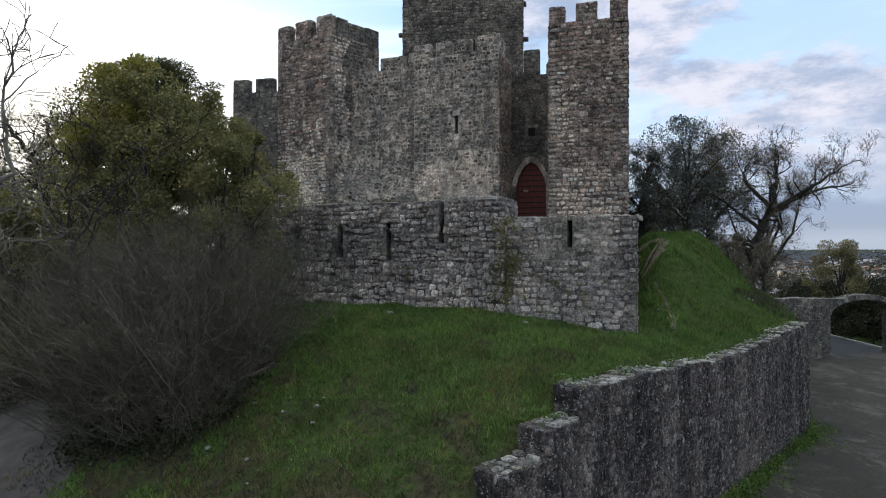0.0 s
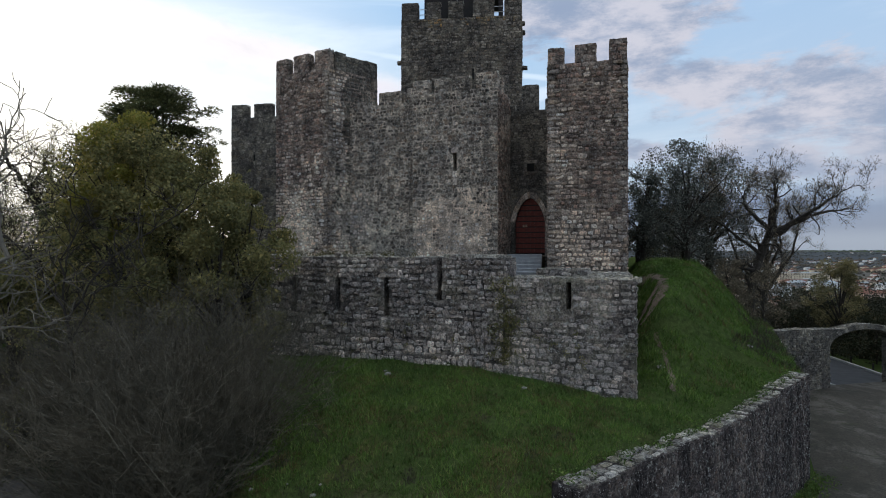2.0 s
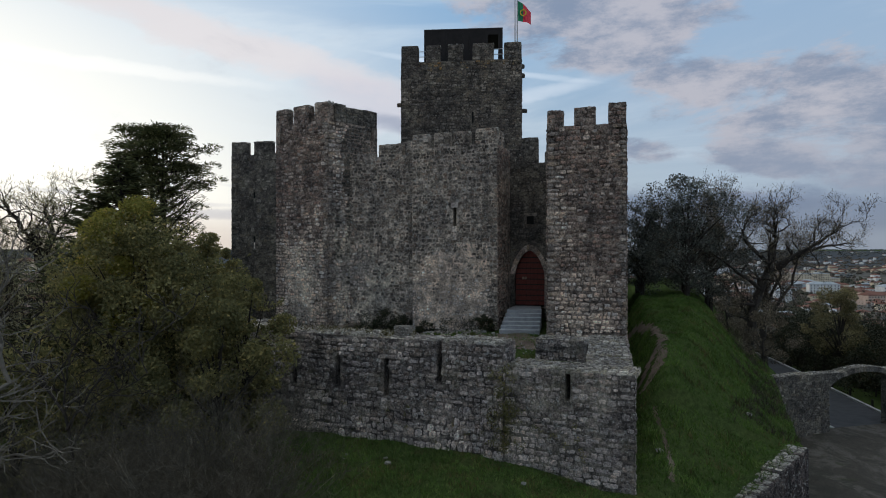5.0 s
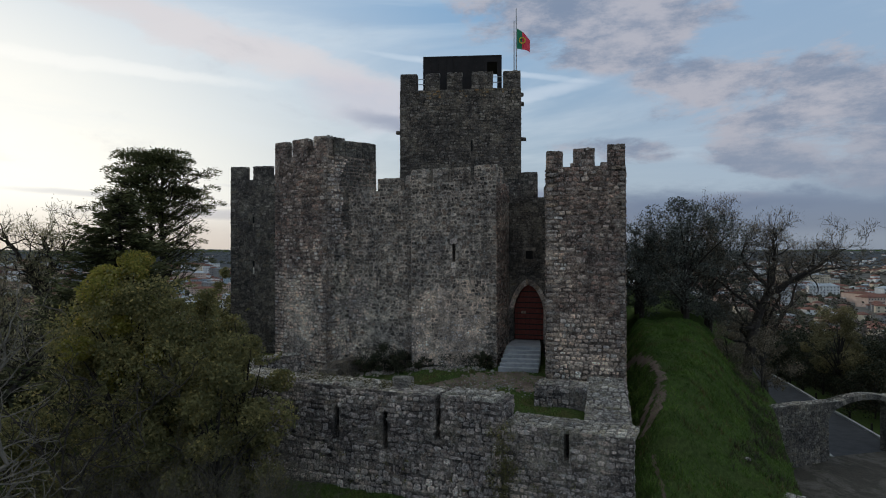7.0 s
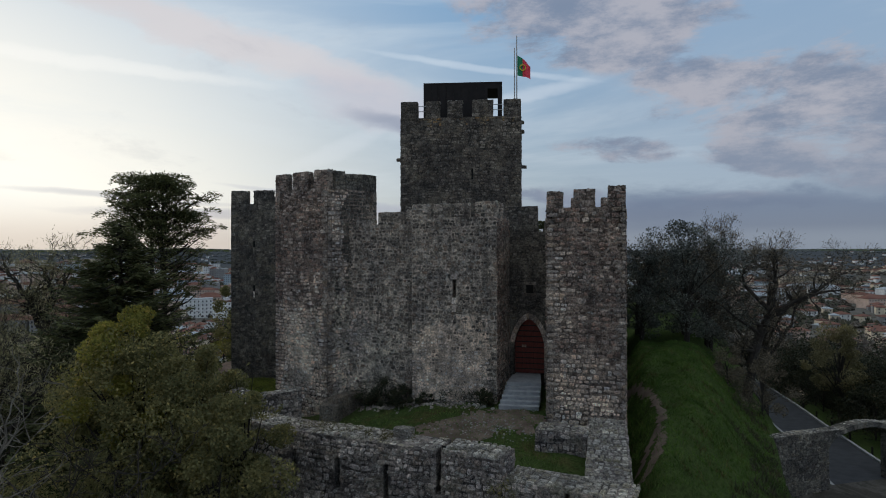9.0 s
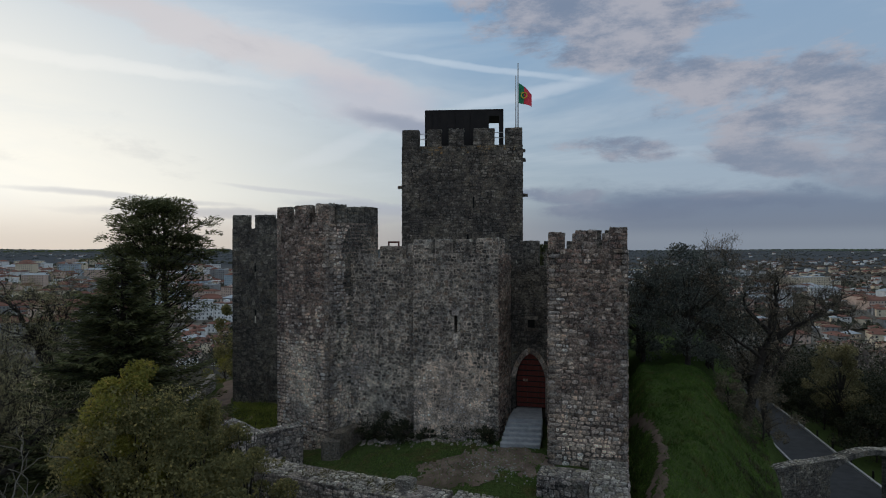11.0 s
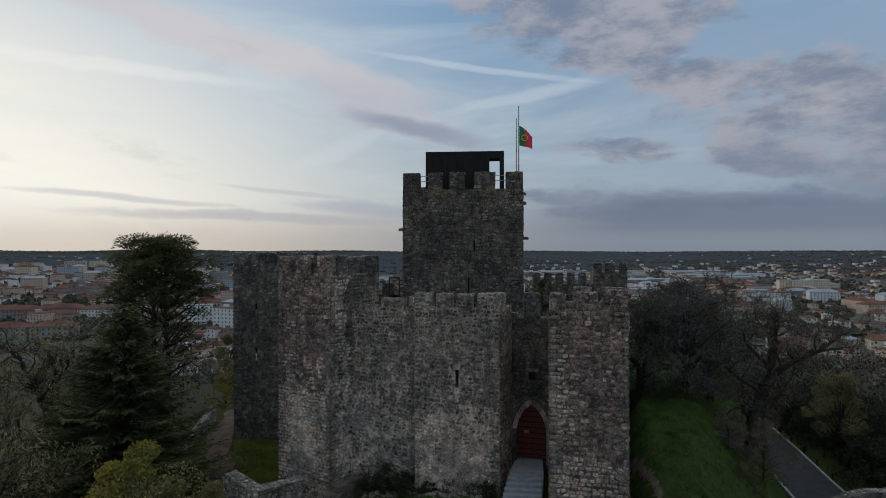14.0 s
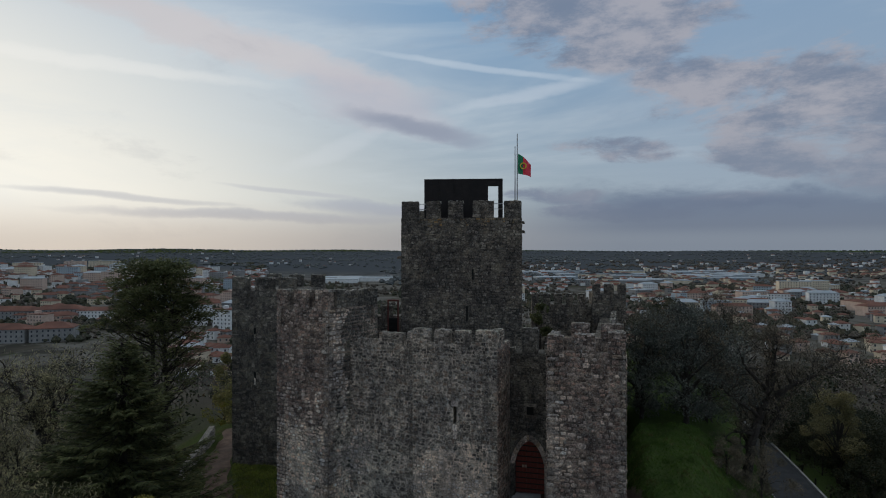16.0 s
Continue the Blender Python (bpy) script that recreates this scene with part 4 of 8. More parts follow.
# small square window, framed in stone; a near-black block stands for its shaded opening
win = part("window", prism([DW.p(W_U - 0.2, 0, 0.02)[:2], DW.p(W_U + 0.2, 0, 0.02)[:2], DW.p(W_U + 0.2, 0, -0.2)[:2], DW.p(W_U - 0.2, 0, -0.2)[:2]], W_Z - 0.24, W_Z + 0.22), M_VOID, door_wall, "small dark square window")
for u0, u1, z0, z1 in ((-0.34, -0.2, -0.24, 0.22), (0.2, 0.34, -0.24, 0.22), (-0.36, 0.36, 0.22, 0.4), (-0.36, 0.36, -0.42, -0.24)):
    part("window_frame", prism([DW.p(W_U + u0, 0, 0.07)[:2], DW.p(W_U + u1, 0, 0.07)[:2], DW.p(W_U + u1, 0, -0.1)[:2], DW.p(W_U + u0, 0, -0.1)[:2]], W_Z + z0, W_Z + z1), M_KEEP, win)


def arch_stones():
    """Dressed stones round the doorway, each a piece."""
    surround = part("door_surround", wall_with_slits(Plane(DW.p(D_U0 - 0.27, 0, -0.01), DW.p(D_U0 + 0.0, 0, -0.01)), 0.25, 4.3, D_SPRING, []), M_QUOIN, door_wall, "pointed dressed stone door surround")
    pts = []
    m = 14
    for i in range(m + 1):
        x = -1 + 2 * i / m
        u_in, z_in = DOOR_C + x * DOOR_R, arch_top(x * DOOR_R, DOOR_R, D_SPRING, 1.33)
        u_out, z_out = DOOR_C + x * (DOOR_R + 0.27), arch_top(x * (DOOR_R + 0.27), DOOR_R + 0.27, D_SPRING, 1.68)
        pts.append(((u_in, z_in), (u_out, z_out)))
    for (i0, o0), (i1, o1) in zip(pts, pts[1:]):
        quad = [i0, i1, o1, o0]
        if i1[0] - i0[0] < 0.01:
            continue
        v = [DW.p(u, z, 0.06) for u, z in quad] + [DW.p(u, z, -0.3) for u, z in quad]
        f = [(0, 1, 2, 3), (7, 6, 5, 4), (0, 4, 5, 1), (1, 5, 6, 2), (2, 6, 7, 3), (3, 7, 4, 0)]
        part("arch_stone", (v, f), M_QUOIN, surround)
    for k in range(5):
        z0 = 4.3 + k * 0.4
        v, f = prism([DW.p(D_U1, 0, 0.06)[:2], DW.p(D_U1 + 0.27, 0, 0.06)[:2], DW.p(D_U1 + 0.27, 0, -0.3)[:2], DW.p(D_U1, 0, -0.3)[:2]], z0 + 0.006, z0 + 0.394)
        part("jamb_stone", (v, f), M_QUOIN, surround)


arch_stones()

# the door: planks, ledges and ring
door = thing("door", (0, 0, 0), "closed dark red plank door with iron-edged ledges under a pointed arch", "door")
n_pl = 8
for i in range(n_pl):
    ua, ub = D_U0 + (D_U1 - D_U0) * i / n_pl + 0.006, D_U0 + (D_U1 - D_U0) * (i + 1) / n_pl - 0.006
    za, zb = arch_top(ua - DOOR_C, DOOR_R, D_SPRING, 1.33), arch_top(ub - DOOR_C, DOOR_R, D_SPRING, 1.33)
    a, b, c, d = DW.p(ua, 0, -0.35), DW.p(ub, 0, -0.35), DW.p(ub, 0, -0.43), DW.p(ua, 0, -0.43)
    part("plank", prism([a[:2], b[:2], c[:2], d[:2]], D_Z0 + 0.02, [za, zb, zb, za]), M_DOOR, door)
for k in range(9):
    z = D_Z0 + 0.22 + 0.31 * k
    half = DOOR_R - 0.03
    if z > D_SPRING:
        while half > 0.05 and arch_top(half, DOOR_R, D_SPRING, 1.33) < z + 0.06:
            half -= 0.02
    a, b, c, d = DW.p(DOOR_C - half, 0, -0.315), DW.p(DOOR_C + half, 0, -0.315), DW.p(DOOR_C + half, 0, -0.355), DW.p(DOOR_C - half, 0, -0.355)
    part("ledge", prism([a[:2], b[:2], c[:2], d[:2]], z, z + 0.06), M_IRON, door)
a, b, c, d = DW.p(DOOR_C - 0.45, 0, -0.30), DW.p(DOOR_C - 0.2, 0, -0.30), DW.p(DOOR_C - 0.2, 0, -0.34), DW.p(DOOR_C - 0.45, 0, -0.34)
part("lock_plate", prism([a[:2], b[:2], c[:2], d[:2]], 5.98, 6.12), M_QUOIN, door, "pale metal lock plate")
recess(door_wall, DW, D_U0, D_U1, 4.4, 7.7, 0.62, "darkness_plate")

# steps up to the door
ST = Plane((2.98, 30.55), (5.00, 30.25))
steps = thing("stone_steps", (0, 0, 0), "six pale grey concrete steps with a landing before the door", "steps")
n_st = 6
for k in range(n_st):
    z1 = 3.38 + 0.178 * (k + 1)
    u0, u1 = 0.07 * k, ST.long + 0.03 * k
    d0, last = -0.29 * k, k == n_st - 1
    deep = 2.6 if last else 0.36
    for nm, over, za, zb in (("riser", -0.05, 2.9, z1 - 0.06), ("landing" if last else "tread", 0.0, z1 - 0.06, z1)):
        a, b = ST.p(u0, 0, d0 + over), ST.p(u1, 0, d0 + over)
        c, d = ST.p(u1, 0, d0 - deep), ST.p(u0 + (0.35 if last else 0.0), 0, d0 - deep)
        part(nm, prism([a[:2], b[:2], c[:2], d[:2]], za, zb), M_STEP, steps)

# the tower with the angled corner
LT_L, LT_C, LT_R = (-10.03, 35.95), (-6.50, 33.93), (-3.97, 36.59)
LT_B = (-7.5, 38.6)
LT1, LT2 = Plane(LT_L, LT_C), Plane(LT_C, LT_R)
LT_TOP = 15.15
corner_tower = thing("square_tower", (0, 0, 0), "broad rubble tower with worn battlements, its corner turned outward", "tower", "castle towers")
lt_body = part("tower_body", prism([LT_L, LT_C, LT_R, LT_B], 0.3, LT_TOP - 1.1), M_TOWER_J, corner_tower)
for i, (a, b) in enumerate(((LT_L, LT_C), (LT_C, LT_R), (LT_R, LT_B), (LT_B, LT_L))):
    parapet(corner_tower, Plane(a, b), LT_TOP - 1.104 - 0.003 * i, LT_TOP - 0.004 * i, 0.5, M_TOWER_J)
facing(lt_body, LT1, flat(1.2), flat(LT_TOP), (0.28, 0.205), M_TOWER, 61, (0.02, 0.085), gap=0.93, tidy=True, quoin=(False, True), quoin_mat=M_QUOIN, alt=(M_TOWER_P, lambda u, z: z + 3.0 * noise.noise(Vector((u * 0.8, z * 0.5, 3.0))) < 8.4 or (z < 10.4 and noise.noise(Vector((u * 2.0, z * 1.4, 5.0))) > 0.1)),
       single=lambda u, z: 2 < z < 7.2 and u > 0.6)
# Right face in shade-darkened rubble, unlike the brown left face.
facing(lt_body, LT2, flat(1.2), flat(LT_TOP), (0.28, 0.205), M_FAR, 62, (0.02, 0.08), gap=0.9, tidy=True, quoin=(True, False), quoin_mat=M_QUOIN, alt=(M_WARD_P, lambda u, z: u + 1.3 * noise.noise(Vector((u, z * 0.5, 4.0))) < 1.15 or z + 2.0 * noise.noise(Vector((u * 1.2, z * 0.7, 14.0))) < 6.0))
for i, (u0, u1, t) in enumerate(((0.0, 0.89, 16.13), (1.40, 2.59, 16.18), (3.05, LT1.long, 16.22))):
    merlon(corner_tower, LT1, u0, u1, LT_TOP - 0.02, t, 0.55, (M_TOWER, M_TOWER_J), 64 + i)
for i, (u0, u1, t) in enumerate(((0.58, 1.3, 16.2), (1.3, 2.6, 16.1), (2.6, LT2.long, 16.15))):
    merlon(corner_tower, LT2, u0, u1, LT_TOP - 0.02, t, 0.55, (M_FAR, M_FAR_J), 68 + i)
LT3 = Plane(LT_B, LT_L)
merlon(corner_tower, LT3, 0.4, 1.6, LT_TOP - 0.02, 15.95, 0.5, (M_TOWER, M_TOWER_J), 72)
plaster_patch(LT1, 0.15, LT1.long - 0.05, 1.0, 8.6, corner_tower, 11.0, -0.46, M_MORTAR, "pale mortar smeared over the stones")
plaster_patch(LT2, 0.05, 3.0, 1.0, 10.5, corner_tower, 17.0, -0.40, M_MORTAR, "pale mortar smeared over the stones")
# buttress stub at its foot
part("buttress", rough_block((-6.65, 32.35), (-5.6, 32.2), 1.2, 1.2, 3.1, 73, 0.035), M_KEEP, corner_tower, "low grey stone buttress")
part("buttress", rough_block((-5.75, 32.6), (-4.6, 34.3), 0.7, 1.2, 3.4, 74, 0.04), M_KEEP, corner_tower, "sloping grey stone buttress")

# keep
KP = Plane((-2.82, 41.39), (5.47, 40.43))
KP_TOP = 20.72
keep_tower = thing("keep", (0, 0, 0), "tall dark square keep with battlements and orange lichen", "tower", "castle towers")
kc = [KP.p(0, 0)[:2], KP.p(KP.long, 0)[:2], KP.p(KP.long, 0, -8.4)[:2], KP.p(0, 0, -8.4)[:2]]
kp_body = part("tower_body", prism(kc, 2.0, KP_TOP), M_KEEP_J, keep_tower)
k_holes = any_hole(slit_hole(4.95, 5.07, 16.4, 17.15), slit_hole(4.55, 4.66, 13.6, 14.6))
facing(kp_body, KP, flat(11.5), flat(KP_TOP), (0.27, 0.20), M_KEEP, 81, (0.01, 0.08), gap=0.9, tidy=True, hole=k_holes, quoin=(True, True), quoin_mat=M_KEEP, alt=(M_LICHEN, lambda u, z: z > 20.35 - 0.9 * noise.noise(Vector((u * 1.3, z * 0.5, 8.0))) and noise.noise(Vector((u * 1.7, z * 1.2, 18.0))) > -0.05))
KP_R = Plane(KP.p(KP.long, 0), KP.p(KP.long, 0, -8.4))
facing(kp_body, KP_R, flat(11.5), flat(KP_TOP), (0.34, 0.21), M_KEEP, 82)
KP_L = Plane(KP.p(0, 0, -8.4), KP.p(0, 0))
facing(kp_body, KP_L, flat(11.5), flat(KP_TOP), (0.34, 0.21), M_KEEP, 83)
# Keep slits are solid near-black blocks in place of shaded openings.
for lo, hi, ua, ub in ((16.4, 17.15, 4.95, 5.07), (13.6, 14.6, 4.55, 4.66)):
    part("arrow_slit", prism([KP.p(ua, 0, 0.03)[:2], KP.p(ub, 0, 0.03)[:2], KP.p(ub, 0, -0.2)[:2], KP.p(ua, 0, -0.2)[:2]], lo, hi), M_VOID, keep_tower)
for i, (u0, u1) in enumerate(((0.0, 1.2), (1.75, 2.75), (3.27, 4.33), (4.98, 6.45), (7.15, KP.long))):
    merlon(keep_tower, KP, u0, u1, KP_TOP - 0.02, 21.88, 0.6, (M_KEEP, M_KEEP_J), 84 + i, (0.34, 0.2))
KP_B = Plane(KP.p(0, 0, -7.8), KP.p(KP.long, 0, -7.8))
for i, (u0, u1) in enumerate(((0.0, 1.2), (7.1, KP.long))):
    merlon(keep_tower, KP_B, u0, u1, KP_TOP - 0.02, 21.7, 0.6, (M_KEEP, M_KEEP_J), 90 + i, (0.34, 0.2))
# stone brackets that jut from its edges
for d, u0, u1, z in ((-0.5, -0.42, 0.05, 17.85), (-0.5, KP.long - 0.05, KP.long + 0.4, 17.2), (-0.5, KP.long - 0.05, KP.long + 0.22, 20.3), (-0.5, KP.long - 0.05, KP.long + 0.25, 19.65)):
    part("bracket", rough_block(KP.p(u0, 0, d), KP.p(u1, 0, d), 0.5, z, z + 0.2, 93, 0.02, 0.15), M_KEEP, keep_tower)

# viewing cabin on the keep
pavilion = thing("viewing_cabin", (0, 0, 0), "black steel cabin with an open side on the keep's roof", "cabin")
BX = Plane((-1.26, 43.0), (4.40, 42.55))
BZ0, BZ1 = KP_TOP, 23.62


def bx_box(name, u0, u1, d0, d1, z0, z1):
    a, b, c, d = BX.p(u0, 0, d0), BX.p(u1, 0, d0), BX.p(u1, 0, d1), BX.p(u0, 0, d1)
    return part(name, prism([a[:2], b[:2], c[:2], d[:2]], z0, z1), M_BOX, pavilion)


L = BX.long
bx_box("front_panel", 0.0, L - 1.05, 0.0, -0.1, BZ0 + 0.0, BZ1 - 0.1)
bx_box("roof", 0.0, L, 0.02, -4.4, BZ1 - 0.1, BZ1)
bx_box("side_panel", 0.0, 0.1, -0.1, -4.4, BZ0, BZ1 - 0.1)
bx_box("post", L - 0.32, L, 0.0, -0.32, BZ0, BZ1 - 0.1)
bx_box("lintel", L - 1.05, L - 0.32, 0.0, -0.1, BZ1 - 0.48, BZ1 - 0.1)
bx_box("post", L - 0.1, L, -4.2, -4.4, BZ0, BZ1 - 0.1)
for u in np.arange(0.5, L - 1.1, 0.55):
    bx_box("rib", u, u + 0.06, 0.05, -0.0, BZ0, BZ1 - 0.1)

# handrails between the merlons
rail = thing("handrail", (0, 0, 0), "thin steel handrail behind the keep's battlements", "railing")
for u0, u1 in ((1.1, 1.85), (6.3, 7.3)):
    for z in (21.35, 21.72):
        part("rail", prism([KP.p(u0, 0, -0.9)[:2], KP.p(u1, 0, -0.9)[:2], KP.p(u1, 0, -0.94)[:2], KP.p(u0, 0, -0.94)[:2]], z, z + 0.04), M_KERB, rail)
    for u in (u0, u1 - 0.04):
        part("baluster", prism([KP.p(u, 0, -0.9)[:2], KP.p(u + 0.04, 0, -0.9)[:2], KP.p(u + 0.04, 0, -0.94)[:2], KP.p(u, 0, -0.94)[:2]], KP_TOP - 0.02, 21.72), M_KERB, rail)

# far towers and walls
BLT = Plane((-16.90, 47.62), (-11.60, 46.40))
far_tower = thing("square_tower", (0, 0, 0), "square tower in shade-darkened grey with two slits behind the castle", "tower", "castle towers")
bt_cuts = [(1.98, 2.12, 11.2, 12.25), (1.98, 2.12, 7.7, 8.75)]
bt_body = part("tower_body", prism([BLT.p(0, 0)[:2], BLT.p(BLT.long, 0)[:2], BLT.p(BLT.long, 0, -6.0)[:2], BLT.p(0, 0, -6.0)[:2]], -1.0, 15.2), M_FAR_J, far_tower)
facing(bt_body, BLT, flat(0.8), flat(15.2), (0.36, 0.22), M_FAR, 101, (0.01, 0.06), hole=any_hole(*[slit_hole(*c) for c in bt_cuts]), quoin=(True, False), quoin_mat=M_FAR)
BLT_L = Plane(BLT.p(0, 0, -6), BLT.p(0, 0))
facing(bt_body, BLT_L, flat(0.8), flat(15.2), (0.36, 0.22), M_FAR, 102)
# Each slit is a near-black block, its inner shade put into the colour.
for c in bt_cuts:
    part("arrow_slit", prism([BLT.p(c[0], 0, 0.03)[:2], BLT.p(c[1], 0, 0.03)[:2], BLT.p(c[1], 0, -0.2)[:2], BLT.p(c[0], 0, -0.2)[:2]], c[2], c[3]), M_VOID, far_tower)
    # Pale strip added in the slit's lower half to stand for light.
    part("slit_light", prism([BLT.p(c[0] + 0.02, 0, 0.045)[:2], BLT.p(c[1], 0, 0.045)[:2], BLT.p(c[1], 0, 0.02)[:2], BLT.p(c[0] + 0.02, 0, 0.02)[:2]], c[2], c[2] + 0.55), M_CAP, far_tower, "pale strip standing in for light in the slit")
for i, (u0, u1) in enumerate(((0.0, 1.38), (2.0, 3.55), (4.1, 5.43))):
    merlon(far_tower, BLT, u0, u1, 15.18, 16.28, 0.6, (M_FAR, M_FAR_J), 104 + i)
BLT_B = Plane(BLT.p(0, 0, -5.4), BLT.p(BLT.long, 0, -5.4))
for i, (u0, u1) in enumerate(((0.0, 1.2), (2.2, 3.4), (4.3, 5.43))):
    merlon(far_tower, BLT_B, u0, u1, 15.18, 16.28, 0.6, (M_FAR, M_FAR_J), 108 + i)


def plain_wall(label, a, b, thick, z0, z1, mats, seed, merlons, mtop, size=(0.34, 0.22), low=None):
    pl = Plane(a, b)
    t = thing("curtain_wall", (0, 0, 0), label, "castle wall", kind="structure")
    body = part("wall_body", prism([pl.p(0, 0)[:2], pl.p(pl.long, 0)[:2], pl.p(pl.long, 0, -thick)[:2], pl.p(0, 0, -thick)[:2]], z0, z1), mats[1], t)
    facing(body, pl, flat(z0 if low is None else low), flat(z1), size, mats[0], seed)
    for i, (u0, u1) in enumerate(merlons):
        merlon(t, pl, u0, u1, z1 - 0.02, mtop, 0.5, mats, seed + 1 + i, size)
    return t


def rhythm(length, wide, gap, start=0.0):
    out, u = [], start
    while u + wide < length:
        out.append((u, u + wide))
        u += wide + gap
    return out


DARK = (M_KEEP, M_KEEP_J)
plain_wall("curtain wall on the castle's far side with regular merlons", (-12.2, 52.0), (-3.0, 52.0), 1.6, 1.0, 12.6, DARK, 121, rhythm(9.2, 1.1, 0.6), 13.55, low=8.0)
plain_wall("side curtain wall running back from the corner tower", (-11.5, 50.0), (-8.0, 38.5), 1.6, 0.5, 13.0, DARK, 131, rhythm(11.5, 1.2, 0.6), 13.9, low=9.0)
plain_wall("far curtain wall with a row of small merlons", (8.6, 56.6), (14.2, 56.0), 1.2, 1.0, 13.2, DARK, 141, rhythm(5.6, 0.72, 0.36), 14.25, low=9.0)
plain_wall("side curtain wall running back from the gate tower", (9.6, 33.0), (16.2, 54.5), 1.5, 1.0, 12.1, DARK, 151, rhythm(22.0, 1.0, 0.7, 1.0), 12.95, low=8.0)
FT = Plane((14.05, 55.1), (17.05, 54.6))
ft_tower = thing("square_tower", (0, 0, 0), "small square turret with three merlons at the castle's back", "tower", "castle towers")
ft_body = part("tower_body", prism([FT.p(0, 0)[:2], FT.p(FT.long, 0)[:2], FT.p(FT.long, 0, -4)[:2], FT.p(0, 0, -4)[:2]], 0.0, 14.35), M_KEEP_J, ft_tower)
facing(ft_body, FT, flat(8.0), flat(14.35), (0.36, 0.22), M_KEEP, 161)
for i, (u0, u1) in enumerate(((0.0, 0.75), (1.05, 1.95), (2.3, FT.long))):
    merlon(ft_tower, FT, u0, u1, 14.33, 15.25, 0.5, DARK, 163 + i)
# red steel door frame on the wall-walk
frame_t = thing("door_frame", (0, 0, 0), "dark red steel door frame on the wall-walk beside the keep", "door frame")
for nm, x0, x1, z0, z1 in (("post", -4.65, -4.53, 10.4, 14.05), ("post", -3.8, -3.68, 10.4, 14.05), ("lintel", -4.65, -3.68, 14.05, 14.2), ("panel", -4.53, -3.8, 10.4, 12.6)):
    part(nm, box(x0, x1, 50.5, 50.7, z0, z1), M_RUST if nm != "panel" else M_VOID, frame_t)
part("sill", box(-4.65, -3.68, 50.4, 52.0, 10.3, 10.4), M_RUST, frame_t)
# courtyard floor inside the castle
court = part("courtyard", prism([(-8, 38), (-1.6, 34.6), (3.6, 35.4), (8, 33.5), (14, 55), (-11, 52)], 0.2, 4.3), M_DIRT)
tagged(court, "earth courtyard inside the castle walls", "courtyard", kind="structure")

# ---- outer wall with its loops ----
def fu(x):
    """Place along the outer wall for a plan x."""
    return (x - FW_A[0]) / FWN.u.x


outer = thing("outer_wall", (0, 0, 0), "low ruined outer wall of grey rubble with narrow loops", "castle wall", kind="structure")
SPLIT = fu(2.12)
loops = [(fu(-5.85), 2.35, 3.65), (fu(-3.97), 2.4, 3.6), (fu(-2.02), 2.25, 3.65), (fu(-0.06), 2.9, 4.7)]
HI = 4.42
left_pl = Plane(FW_A, FWN.p(SPLIT, 0))
cuts = [(u - 0.11, u + 0.11, lo, hi) for u, lo, hi in loops]
fw_body = part("wall_body", wall_with_slits(left_pl, 1.45, -1.5, HI, cuts), M_FRONT_J, outer)


def fw_hole(u, z, w, h):
    return any(abs(u - c) < 0.07 + w * 0.44 and lo - h * 0.3 < z < hi + h * 0.3 for c, lo, hi in loops)


def fw_top(u):
    return 4.46 + 0.10 * math.sin(u * 1.3) + 0.05 * math.sin(u * 3.7)


facing(fw_body, left_pl, lambda u: 0.15 + 0.03 * u, fw_top, (0.29, 0.20), M_FRONT, 201, (0.02, 0.12), hole=fw_hole, gap=0.98, alt=(M_FRONT_P, lambda u, z: z + 1.6 * noise.noise(Vector((u * 0.7, z, 6.0))) < 1.25 + 0.03 * u),
       single=lambda u, z: u > 5.2 and z < 3.6)
for c, lo, hi in loops:
    recess(outer, left_pl, c - 0.11, c + 0.11, lo, min(hi, HI), 0.6)
# right-hand part, lower, set back a hand
right_pl = Plane(FWN.p(SPLIT + 0.004, 0, -0.14), FWN.p(FWN.long, 0))
R_TOP = 3.74
r_loop = (fu(4.12) - SPLIT, 2.75, 3.95)
cut_pl = Plane(right_pl.p(0, 0), right_pl.p(right_pl.long - 0.75, 0))
fr_body = part("wall_body", wall_with_slits(cut_pl, 1.5, -1.5, R_TOP, [(r_loop[0] - 0.09, r_loop[0] + 0.09, 2.75, 3.9)]), M_FRONT_M, outer)
facing(fr_body, right_pl, flat(-0.6), lambda u: R_TOP + 0.08 + 0.04 * math.sin(u * 3), (0.34, 0.20), M_FRONT, 202, (0.004, 0.045), gap=0.93, tidy=0.5, alt=(M_FRONT_P, lambda u, z: z + 1.8 * noise.noise(Vector((u * 0.8, z, 7.0))) < 1.45),
       hole=slit_hole(r_loop[0] - 0.11, r_loop[0] + 0.11, 2.75, 3.95), quoin=(False, True), quoin_mat=M_FRONT, single=lambda u, z: True)
recess(outer, right_pl, r_loop[0] - 0.09, r_loop[0] + 0.09, 2.75, R_TOP, 0.9)
# end of the taller part, seen over the lower one
end_pl = Plane(FWN.p(SPLIT, 0), FWN.p(SPLIT, 0, -1.45))
facing(fw_body, end_pl, flat(3.2), flat(4.45), (0.34, 0.2), M_FRONT, 203, (0.02, 0.06), tidy=True)
# return to the gate tower
RET = Plane((6.06, 18.45), (8.60, 27.6))
ret_body = part("wall_body", prism([RET.p(1.5, 0)[:2], RET.p(RET.long, 0)[:2], RET.p(RET.long, 0, -1.7)[:2], RET.p(1.5, 0, -1.5)[:2]], -1.5, [R_TOP, 3.62, 3.62, R_TOP]), M_FRONT_J, outer)
part("wall_corner", prism([cut_pl.p(cut_pl.long, 0)[:2], FW_B, RET.p(1.5, 0)[:2], cut_pl.p(cut_pl.long, 0, -1.5)[:2]], -1.5, R_TOP), M_FRONT_J, outer)
